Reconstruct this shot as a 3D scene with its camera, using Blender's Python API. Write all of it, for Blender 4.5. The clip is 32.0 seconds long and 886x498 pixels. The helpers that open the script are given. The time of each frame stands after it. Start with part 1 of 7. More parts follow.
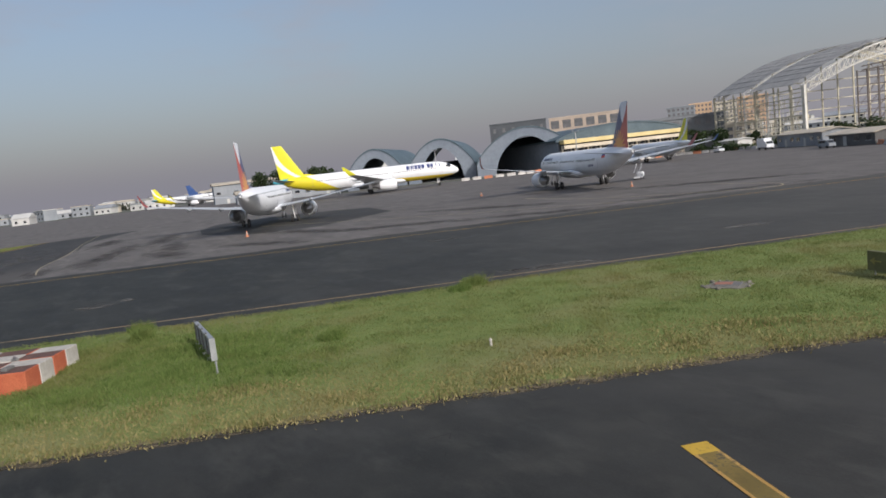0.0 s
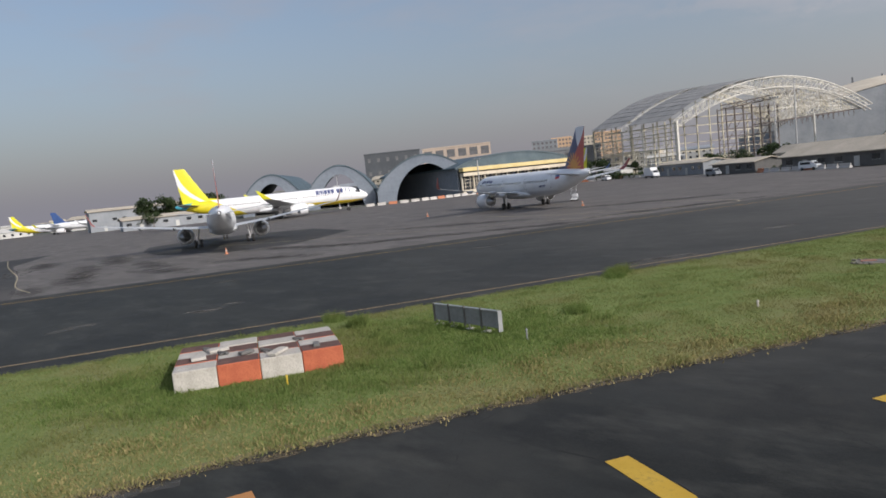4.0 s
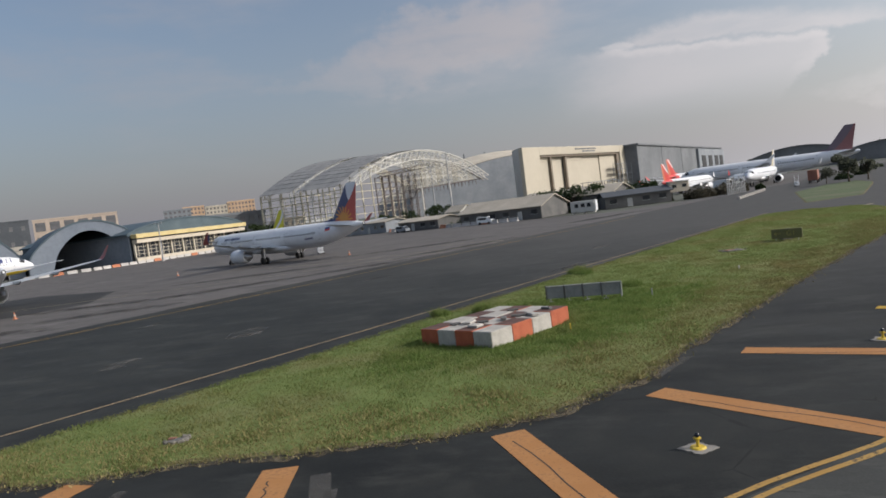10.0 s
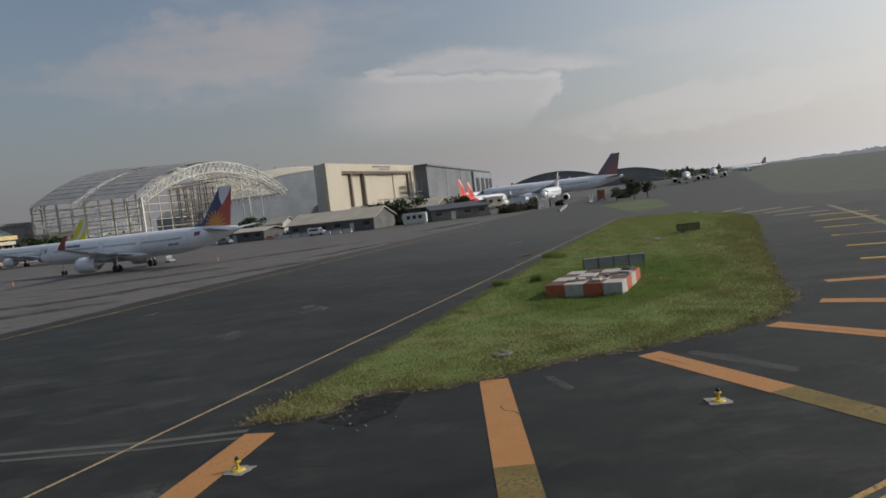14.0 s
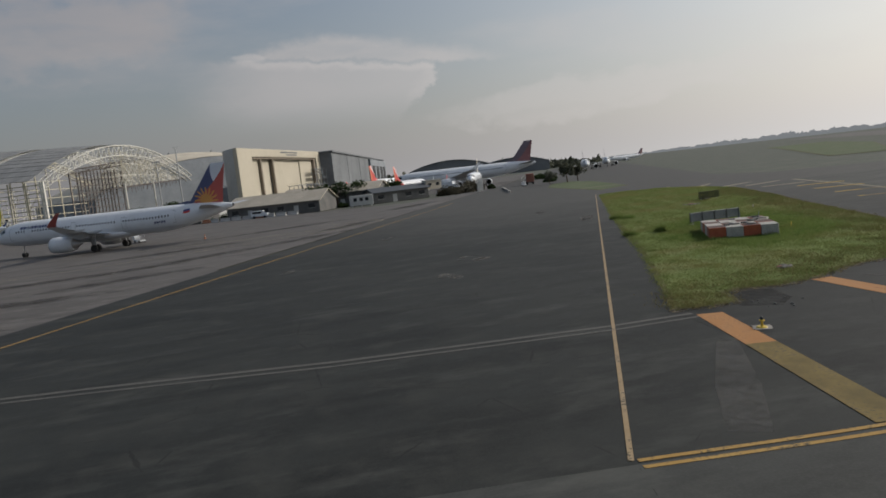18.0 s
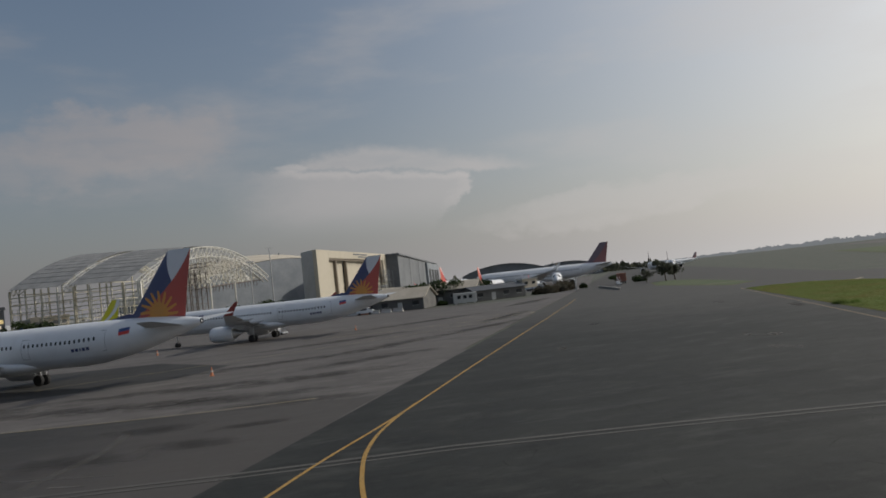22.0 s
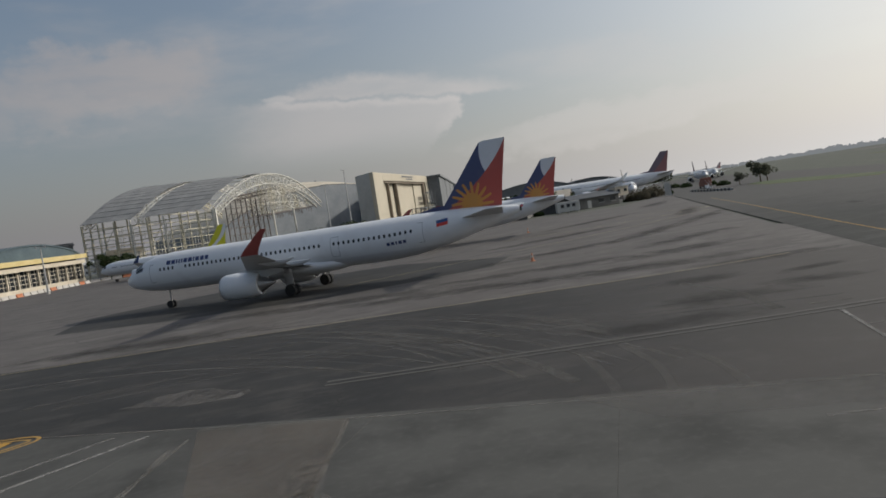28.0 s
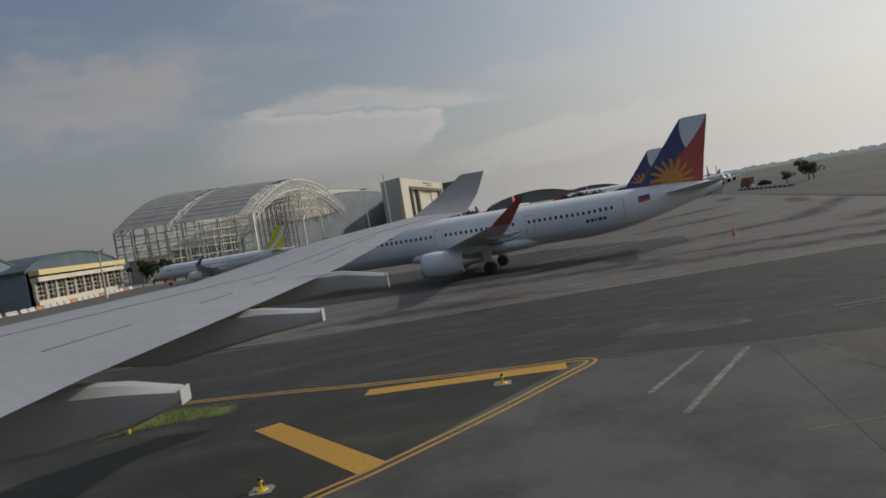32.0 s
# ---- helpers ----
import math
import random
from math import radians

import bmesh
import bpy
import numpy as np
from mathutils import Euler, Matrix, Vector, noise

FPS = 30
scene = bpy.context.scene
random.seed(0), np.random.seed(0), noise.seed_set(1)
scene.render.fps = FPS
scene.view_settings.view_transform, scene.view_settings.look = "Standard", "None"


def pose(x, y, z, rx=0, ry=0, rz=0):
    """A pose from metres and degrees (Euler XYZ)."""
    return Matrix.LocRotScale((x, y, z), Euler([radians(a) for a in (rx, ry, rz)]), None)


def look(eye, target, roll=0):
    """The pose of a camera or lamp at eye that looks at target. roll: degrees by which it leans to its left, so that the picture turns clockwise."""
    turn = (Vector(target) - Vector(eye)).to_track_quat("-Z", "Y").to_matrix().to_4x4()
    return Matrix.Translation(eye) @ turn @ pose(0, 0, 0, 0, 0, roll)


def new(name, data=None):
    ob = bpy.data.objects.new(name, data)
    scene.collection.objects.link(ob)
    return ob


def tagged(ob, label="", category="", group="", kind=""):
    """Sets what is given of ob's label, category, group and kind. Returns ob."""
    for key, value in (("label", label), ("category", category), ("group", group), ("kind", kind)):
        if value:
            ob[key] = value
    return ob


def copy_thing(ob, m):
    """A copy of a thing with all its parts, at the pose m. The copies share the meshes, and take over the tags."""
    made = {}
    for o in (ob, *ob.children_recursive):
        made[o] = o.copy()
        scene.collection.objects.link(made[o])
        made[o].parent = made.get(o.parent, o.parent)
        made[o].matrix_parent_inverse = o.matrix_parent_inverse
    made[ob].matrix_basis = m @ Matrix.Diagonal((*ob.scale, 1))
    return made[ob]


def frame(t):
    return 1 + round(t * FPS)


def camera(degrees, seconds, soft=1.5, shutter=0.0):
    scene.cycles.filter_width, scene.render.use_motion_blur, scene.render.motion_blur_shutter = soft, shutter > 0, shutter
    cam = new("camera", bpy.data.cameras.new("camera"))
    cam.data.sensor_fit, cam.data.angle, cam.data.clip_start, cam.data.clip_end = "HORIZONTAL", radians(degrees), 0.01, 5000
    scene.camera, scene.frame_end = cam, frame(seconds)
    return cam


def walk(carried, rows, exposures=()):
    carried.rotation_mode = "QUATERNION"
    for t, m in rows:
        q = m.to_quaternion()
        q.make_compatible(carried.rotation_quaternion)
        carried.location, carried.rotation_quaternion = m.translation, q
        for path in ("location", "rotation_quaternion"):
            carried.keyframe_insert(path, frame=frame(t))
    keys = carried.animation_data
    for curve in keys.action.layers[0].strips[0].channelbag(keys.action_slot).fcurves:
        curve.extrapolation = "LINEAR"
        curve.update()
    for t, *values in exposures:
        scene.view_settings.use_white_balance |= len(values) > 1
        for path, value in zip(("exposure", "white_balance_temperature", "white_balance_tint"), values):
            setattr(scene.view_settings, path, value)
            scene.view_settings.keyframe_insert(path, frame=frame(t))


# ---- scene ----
# ---- camera and its walk: a seat in a taxiing airliner ----
PATH = [
    (0, (35.548, 38.918, 5.95), (-49.190, 90.738, -5.627), -6.51),
    (0.5, (34.756, 37.396, 5.95), (-46.785, 93.915, -6.565), -5.10),
    (1, (33.982, 35.504, 5.95), (-47.616, 92.371, -4.431), -6.22),
    (1.5, (33.193, 33.505, 5.95), (-46.699, 92.879, -3.638), -6.50),
    (2, (32.394, 31.795, 5.95), (-45.373, 94.017, -3.039), -6.80),
    (2.5, (31.545, 30.071, 5.95), (-44.345, 94.639, -2.512), -6.89),
    (4.5, (27.364, 23.606, 5.95), (-43.389, 93.586, -3.891), -5.75),
    (5, (26.295, 21.851, 5.95), (-39.631, 96.497, -3.097), -6.60),
    (5.5, (25.233, 20.117, 5.95), (-38.239, 96.895, -2.786), -7.30),
    (6, (24.171, 18.482, 5.95), (-39.030, 95.451, -3.079), -7.54),
    (6.5, (23.028, 16.900, 5.95), (-37.948, 95.687, -2.694), -7.26),
    (7, (21.731, 15.300, 5.95), (-32.082, 99.386, 0.144), -7.00),
    (7.5, (20.428, 13.817, 5.95), (-29.211, 100.418, -0.064), -6.99),
    (8, (19.047, 12.317, 5.95), (-25.354, 101.797, 1.256), -6.58),
    (8.5, (17.558, 10.745, 5.95), (-24.080, 101.541, 1.205), -6.43),
    (9, (15.971, 9.235, 5.95), (-22.533, 101.361, 0.449), -7.18),
    (9.5, (14.192, 7.801, 5.95), (-18.742, 102.105, 1.258), -7.40),
    (10, (12.386, 6.391, 5.95), (-16.082, 102.075, 0.099), -7.30),
    (10.5, (10.541, 5.085, 5.95), (-13.647, 101.940, 0.112), -7.20),
    (11, (8.536, 3.815, 5.95), (-9.143, 102.079, 0.311), -7.62),
    (11.5, (6.588, 2.697, 5.95), (-4.441, 101.950, 0.734), -6.99),
    (12, (4.478, 1.640, 5.95), (-4.489, 101.062, 0.059), -6.88),
    (12.5, (2.233, 0.677, 5.95), (-3.574, 100.190, -2.021), -5.32),
    (13, (0.003, 0.001, 5.95), (-0.681, 99.764, -0.901), -6.07),
    (13.5, (-2.247, -0.673, 5.95), (-0.589, 99.066, -1.075), -6.39),
    (15.5, (-11.885, -3.850, 5.95), (2.770, 94.848, -0.679), -6.90),
    (16, (-14.309, -4.130, 5.95), (3.412, 94.082, -0.405), -6.90),
    (16.5, (-16.716, -4.343, 5.95), (4.316, 93.249, 0.169), -7.00),
    (17, (-19.067, -4.432, 5.95), (1.947, 93.103, -0.782), -6.63),
    (17.5, (-21.355, -4.365, 5.95), (2.105, 92.365, -3.684), -4.39),
    (18, (-23.773, -4.153, 5.95), (-2.633, 93.039, -4.382), -6.38),
    (18.5, (-26.165, -3.944, 5.95), (-3.343, 93.288, 0.952), -8.56),
    (19, (-28.388, -3.878, 5.95), (-3.077, 92.761, 1.441), -8.82),
    (19.5, (-30.549, -3.824, 5.95), (-5.610, 92.900, 1.199), -9.29),
    (20, (-32.737, -3.735, 5.95), (-10.182, 93.520, 0.229), -8.95),
    (20.5, (-35.014, -3.578, 5.95), (-14.425, 94.021, -1.163), -8.28),
    (21, (-37.407, -3.365, 5.95), (-16.763, 94.327, 0.467), -8.74),
    (21.5, (-39.887, -3.110, 5.95), (-21.209, 95.124, 4.826), -6.01),
    (22, (-42.381, -2.776, 5.95), (-24.340, 95.457, 10.922), -6.20),
    (22.5, (-44.893, -2.421, 5.95), (-20.585, 94.577, 5.243), -6.17),
    (23, (-47.302, -2.043, 5.95), (-21.991, 94.670, 3.518), -5.93),
    (23.5, (-49.646, -1.748, 5.95), (-23.459, 94.649, 1.285), -7.23),
    (24, (-51.933, -1.495, 5.95), (-23.975, 94.402, 1.257), -7.88),
    (24.5, (-54.316, -1.263, 5.95), (-27.320, 94.891, 0.893), -7.86),
    (25, (-56.726, -1.025, 5.95), (-29.052, 94.642, -3.111), -6.83),
    (25.5, (-59.253, -0.671, 5.95), (-33.596, 95.427, -4.392), -6.30),
    (26, (-61.865, -0.212, 5.95), (-38.675, 96.514, -4.362), -7.54),
    (26.5, (-64.418, 0.251, 5.95), (-45.375, 97.913, -4.030), -7.39),
    (28.5, (-74.260, 1.308, 5.95), (-57.069, 99.729, 1.734), -8.94),
    (29, (-76.800, 1.762, 5.95), (-60.537, 100.361, 2.251), -8.54),
    (29.5, (-79.437, 2.152, 5.95), (-61.995, 100.568, 2.769), -8.17),
    (30, (-82.111, 2.540, 5.95), (-65.679, 101.126, 2.679), -8.85),
    (30.5, (-84.947, 3.066, 5.95), (-68.790, 101.693, 2.557), -9.19),
    (31, (-87.600, 3.549, 5.95), (-69.075, 101.752, 2.328), -9.25),
    (31.5, (-90.211, 3.995, 5.95), (-71.416, 102.150, 2.431), -10.16),
    (32, (-92.610, 4.384, 5.95), (-72.745, 102.304, 1.834), -9.34),
]
EXPOSURES = [(0, 0.32, 6250, 13), (6, 0.32, 6250, 13), (11, 0.12, 6250, 11), (16, -0.26, 6350, 9), (19, -0.23, 6380, 9), (22, -0.38, 6400, 9), (24, -0.28, 6400, 9), (26, -0.12, 6400, 9), (29, -0.2, 6400, 8), (32, -0.33, 6400, 8)]
cam = camera(64.16, 32.0, soft=1.7)
walk(cam, [(t, look(eye, target, roll)) for t, eye, target, roll in PATH], EXPOSURES)

# ---- world and sun ----
SUN_AZ, SUN_EL = 5.5, 30.0          # degrees; azimuth counted from +x towards +y
world = bpy.data.worlds.new("hazy_sky")
scene.world = world
world.use_nodes = True
wn, wl = world.node_tree.nodes, world.node_tree.links
wn.clear()


def wmath(op, a, b=None, c=None, clamp=False):
    node = wn.new("ShaderNodeMath")
    node.operation, node.use_clamp = op, clamp
    for n, v in enumerate((a, b, c)):
        if v is None:
            continue
        if isinstance(v, (int, float)):
            node.inputs[n].default_value = v
        else:
            wl.new(v, node.inputs[n])
    return node.outputs[0]


def wmix(fac, a, b):
    node = wn.new("ShaderNodeMix")
    node.data_type = "RGBA"
    for n, v in ((0, fac), (6, a), (7, b)):
        if isinstance(v, (int, float, tuple)):
            node.inputs[n].default_value = v
        else:
            wl.new(v, node.inputs[n])
    return node.outputs[2]


sky = wn.new("ShaderNodeTexSky")
sky.sky_type, sky.sun_disc = "NISHITA", False
sky.sun_elevation, sky.sun_rotation = radians(SUN_EL), radians(90 - SUN_AZ)
sky.altitude, sky.air_density, sky.dust_density, sky.ozone_density = 0, 1.2, 3.0, 1.5
coord = wn.new("ShaderNodeTexCoord")
split = wn.new("ShaderNodeSeparateXYZ")
wl.new(coord.outputs["Generated"], split.inputs[0])
x_d, y_d, z_d = split.outputs


def dot_with(v):
    return wmath("ADD", wmath("ADD", wmath("MULTIPLY", x_d, v[0]), wmath("MULTIPLY", y_d, v[1])), wmath("MULTIPLY", z_d, v[2]))


SUN_DIR = (math.cos(radians(SUN_EL)) * math.cos(radians(SUN_AZ)), math.cos(radians(SUN_EL)) * math.sin(radians(SUN_AZ)), math.sin(radians(SUN_EL)))
FLAT_DIR = (math.cos(radians(SUN_AZ)), math.sin(radians(SUN_AZ)), 0.0)
height = wmath("MAXIMUM", z_d, 0.0)
towards = wmath("POWER", wmath("MULTIPLY_ADD", dot_with(FLAT_DIR), 0.5, 0.5, True), 2.2)
# haze thickens towards the horizon and brightens towards the sun
haze_tone = wmix(towards, (2.15, 2.08, 2.32, 1), (8.6, 8.2, 7.9, 1))
haze_fac = wmath("MULTIPLY", wmath("POWER", 2.718, wmath("MULTIPLY", height, -5.0)), 0.92)
air = wmix(haze_fac, sky.outputs[0], haze_tone)
glow = wmath("POWER", wmath("MAXIMUM", dot_with(SUN_DIR), 0.0), 3.0)
air = wmix(wmath("MULTIPLY", glow, 0.8, None, True), air, (13.5, 12.8, 12.2, 1))
# clouds: a soft broken layer, and one anvil-topped cloud low in the sky
azim = wmath("MULTIPLY", wmath("ARCTAN2", y_d, x_d), 57.2958)
elev = wmath("MULTIPLY", wmath("ARCSINE", z_d), 57.2958)


def cloud_noise(scale, stretch, detail, shift=0.0):
    m = wn.new("ShaderNodeMapping")
    m.inputs["Scale"].default_value, m.inputs["Location"].default_value = (1, 1, stretch), (shift, shift, 0)
    wl.new(coord.outputs["Generated"], m.inputs["Vector"])
    tex = wn.new("ShaderNodeTexNoise")
    tex.inputs["Scale"].default_value, tex.inputs["Detail"].default_value, tex.inputs["Roughness"].default_value = scale, detail, 0.55
    wl.new(m.outputs[0], tex.inputs["Vector"])
    return tex.outputs["Fac"]


def soft(value, low, high):
    node = wn.new("ShaderNodeMapRange")
    node.interpolation_type = "SMOOTHSTEP"
    node.inputs["From Min"].default_value, node.inputs["From Max"].default_value = low, high
    wl.new(value, node.inputs["Value"])
    return node.outputs[0]


billow_a, billow_e = (wmath("SUBTRACT", cloud_noise(17.0, 1.6, 9, k), 0.5) for k in (0.0, 4.3))
wisp = cloud_noise(7.0, 5.0, 7, 2.2)


def puff(az, el, wide, tall, warp, edge, tilt=0.0, square=2.4):
    """How far a direction lies inside a ragged cloud; its outline is stirred by warp degrees."""
    da = wmath("SUBTRACT", wmath("MULTIPLY_ADD", billow_a, warp * 5.0, azim), az)
    de = wmath("SUBTRACT", wmath("MULTIPLY_ADD", billow_e, warp * 3.0, elev), el)
    de = wmath("MULTIPLY_ADD", da, -tilt, de)
    a = wmath("POWER", wmath("ABSOLUTE", wmath("DIVIDE", da, wide)), square)
    e = wmath("POWER", wmath("ABSOLUTE", wmath("DIVIDE", de, tall)), max(2.0, square - 1.0))
    d = wmath("ADD", a, e)
    return wmath("MULTIPLY", soft(wmath("MULTIPLY", d, -1.0), -1.0 - edge, -1.0 + edge), wmath("MULTIPLY_ADD", wisp, 1.9, 0.0, True))


cloud_tone = wmix(towards, (3.1, 2.95, 3.05, 1), (9.6, 9.1, 8.7, 1))
layer = wmath("MULTIPLY", soft(cloud_noise(3.4, 3.4, 8), 0.46, 0.72), soft(elev, 3.0, 9.0))
air = wmix(wmath("MULTIPLY", layer, 0.40), air, cloud_tone)
bright = wmix(0.4, cloud_tone, (8.2, 7.5, 7.1, 1))


def lay(cover, amount, tone):
    return wmix(wmath("MULTIPLY", cover, amount), air, tone)


air = lay(puff(62.0, 5.2, 13.0, 1.4, 1.6, 0.7, -0.05), 0.35, bright)
# the anvil cloud: a body with a crisp lit brim and a torn sun-side edge, a thin streak over it
fray = wmath("SUBTRACT", cloud_noise(60.0, 1.3, 6, 7.7), 0.5)
az_w = wmath("ADD", wmath("MULTIPLY_ADD", billow_a, 2.2, azim), wmath("MULTIPLY", fray, 1.3))
el_w = wmath("ADD", wmath("MULTIPLY_ADD", billow_e, 1.0, elev), wmath("MULTIPLY", fray, 0.8))
brim = wmath("MULTIPLY_ADD", wmath("SUBTRACT", az_w, 77.0), 0.085, 8.95)
under = wmath("SUBTRACT", brim, el_w)
sun_edge = wmath("MULTIPLY_ADD", wmath("MAXIMUM", wmath("SUBTRACT", 7.7, el_w), 0.0), 0.95, 76.9)
inward = soft(wmath("SUBTRACT", az_w, sun_edge), -0.25, 0.45)
far_side = soft(wmath("MULTIPLY", az_w, -1.0), -97.5, -89.0)
body = wmath("MULTIPLY", wmath("MULTIPLY", soft(under, -0.15, 0.3), inward), wmath("MULTIPLY", far_side, soft(elev, 4.0, 7.6)))
air = lay(body, 0.62, wmix(0.3, cloud_tone, bright))
lit = wmath("MULTIPLY", wmath("MULTIPLY", soft(under, -0.15, 0.2), soft(wmath("MULTIPLY", under, -1.0), -0.75, -0.2)), wmath("MULTIPLY", inward, soft(wmath("MULTIPLY", az_w, -1.0), -93.5, -91.0)))
air = lay(lit, 0.42, bright)
edge_lit = wmath("MULTIPLY", wmath("MULTIPLY", body, soft(wmath("SUBTRACT", sun_edge, az_w), -1.6, -0.2)), soft(elev, 5.6, 7.0))
air = lay(edge_lit, 0.30, bright)
crown = wmath("MULTIPLY_ADD", wmath("ABSOLUTE", wmath("SUBTRACT", az_w, 85.0)), -0.2, 12.0)
streak = wmath("MULTIPLY", soft(wmath("SUBTRACT", crown, el_w), -0.3, 0.9), soft(wmath("MULTIPLY", under, -1.0), -0.1, 0.35))
streak = wmath("MULTIPLY", streak, wmath("MULTIPLY_ADD", wisp, 1.6, 0.1, True))
air = lay(wmath("MULTIPLY", streak, soft(azim, 69.0, 77.0)), 0.75, wmix(0.35, cloud_tone, bright))
air = lay(puff(91.0, 10.35, 1.2, 0.35, 0.5, 0.6), 0.4, bright)
air = lay(puff(103.0, 12.9, 7.6, 2.3, 1.8, 0.75, -0.05), 0.60, wmix(0.5, cloud_tone, (4.2, 3.7, 3.6, 1)))
air = lay(puff(109.0, 10.9, 9.0, 1.2, 2.0, 0.9), 0.35, cloud_tone)
back = wn.new("ShaderNodeBackground")
back.inputs["Strength"].default_value = 0.10
wl.new(air, back.inputs["Color"])
out = wn.new("ShaderNodeOutputWorld")
wl.new(back.outputs[0], out.inputs["Surface"])

sun = bpy.data.lights.new("sun", "SUN")
sun.energy, sun.angle, sun.color = 3.0, radians(1.0), (1.0, 0.93, 0.84)
sun_ob = new("sun", sun)
sd = Vector((math.cos(radians(SUN_EL)) * math.cos(radians(SUN_AZ)), math.cos(radians(SUN_EL)) * math.sin(radians(SUN_AZ)), math.sin(radians(SUN_EL))))
sun_ob.matrix_world = look(sd * 100, (0, 0, 0))


# ---- node helpers and materials ----
class Nodes:
    """A short way to write node graphs."""

    def __init__(self, name):
        self.mat = bpy.data.materials.new(name)
        self.mat.use_nodes = True
        self.tree = self.mat.node_tree
        self.bsdf = self.tree.nodes["Principled BSDF"]

    def put(self, socket, value):
        if isinstance(value, (int, float, tuple)):
            socket.default_value = value
        else:
            self.tree.links.new(value, socket)

    def math(self, op, a, b=None, c=None, clamp=False):
        node = self.tree.nodes.new("ShaderNodeMath")
        node.operation, node.use_clamp = op, clamp
        for n, v in enumerate((a, b, c)):
            if v is not None:
                self.put(node.inputs[n], v)
        return node.outputs[0]

    def mix(self, fac, a, b):
        node = self.tree.nodes.new("ShaderNodeMix")
        node.data_type = "RGBA"
        for n, v in ((0, fac), (6, a), (7, b)):
            self.put(node.inputs[n], (*v, 1.0) if isinstance(v, tuple) and len(v) == 3 else v)
        return node.outputs[2]

    def place(self, world=False):
        if world:
            return self.tree.nodes.new("ShaderNodeNewGeometry").outputs["Position"]
        return self.tree.nodes.new("ShaderNodeTexCoord").outputs["Object"]

    def stretch(self, vector, scale, turn=0.0):
        node = self.tree.nodes.new("ShaderNodeMapping")
        node.inputs["Scale"].default_value = scale
        node.inputs["Rotation"].default_value = (0, 0, radians(turn))
        self.put(node.inputs["Vector"], vector)
        return node.outputs[0]

    def noise(self, vector, scale, detail=3.0, rough=0.55):
        node = self.tree.nodes.new("ShaderNodeTexNoise")
        node.inputs["Scale"].default_value, node.inputs["Detail"].default_value = scale, detail
        node.inputs["Roughness"].default_value = rough
        self.put(node.inputs["Vector"], vector)
        return node.outputs["Fac"]

    def ramp(self, value, low, high):
        node = self.tree.nodes.new("ShaderNodeMapRange")
        node.clamp = True
        node.inputs["From Min"].default_value, node.inputs["From Max"].default_value = low, high
        self.put(node.inputs["Value"], value)
        return node.outputs[0]

    def axes(self, vector):
        node = self.tree.nodes.new("ShaderNodeSeparateXYZ")
        self.put(node.inputs[0], vector)
        return node.outputs

    def bump(self, height, strength, distance):
        node = self.tree.nodes.new("ShaderNodeBump")
        node.inputs["Strength"].default_value, node.inputs["Distance"].default_value = strength, distance
        self.put(node.inputs["Height"], height)
        self.put(self.bsdf.inputs["Normal"], node.outputs[0])

    def done(self, color, rough, metal=0.0, spec=0.5):
        self.put(self.bsdf.inputs["Base Color"], (*color, 1.0) if isinstance(color, tuple) and len(color) == 3 else color)
        self.put(self.bsdf.inputs["Roughness"], rough)
        self.bsdf.inputs["Metallic"].default_value = metal
        self.bsdf.inputs["Specular IOR Level"].default_value = spec
        return self.mat


def surface(name, a, b, scale, rough=0.6, metal=0.0, world=False, bump=0.0, grime=0.25, spec=0.5):
    """A plain painted, cast or woven surface: two tones at one scale, grime at a second, fine relief."""
    g = Nodes(name)
    p = g.place(world)
    large, fine = g.noise(p, scale, 4), g.noise(p, scale * 9, 3)
    tone = g.mix(g.ramp(large, 0.35, 0.68), a, b)
    tone = g.mix(g.math("MULTIPLY", g.ramp(fine, 0.45, 0.8), grime), tone, tuple(0.45 * v for v in a))
    if bump:
        g.bump(fine, 0.5, bump)
    r = g.math("MULTIPLY_ADD", fine, 0.25, rough - 0.12)
    return g.done(tone, r, metal, spec)


def per_piece(name, a, b, scale, rough, bump=0.004):
    """As surface(), with a tone of its own for each piece."""
    g = Nodes(name)
    p = g.place(True)
    info = g.tree.nodes.new("ShaderNodeObjectInfo")
    tone = g.mix(info.outputs["Random"], a, b)
    fine, large = g.noise(p, scale * 12, 4), g.noise(p, scale, 4)
    tone = g.mix(g.math("MULTIPLY", g.ramp(large, 0.42, 0.66), 0.75), tone, tuple(0.55 * v for v in a))
    tone = g.mix(g.math("MULTIPLY", g.ramp(fine, 0.5, 0.8), 0.3), tone, tuple(1.4 * v for v in b))
    g.bump(fine, 0.5, bump)
    return g.done(tone, rough, 0.0, 0.25)


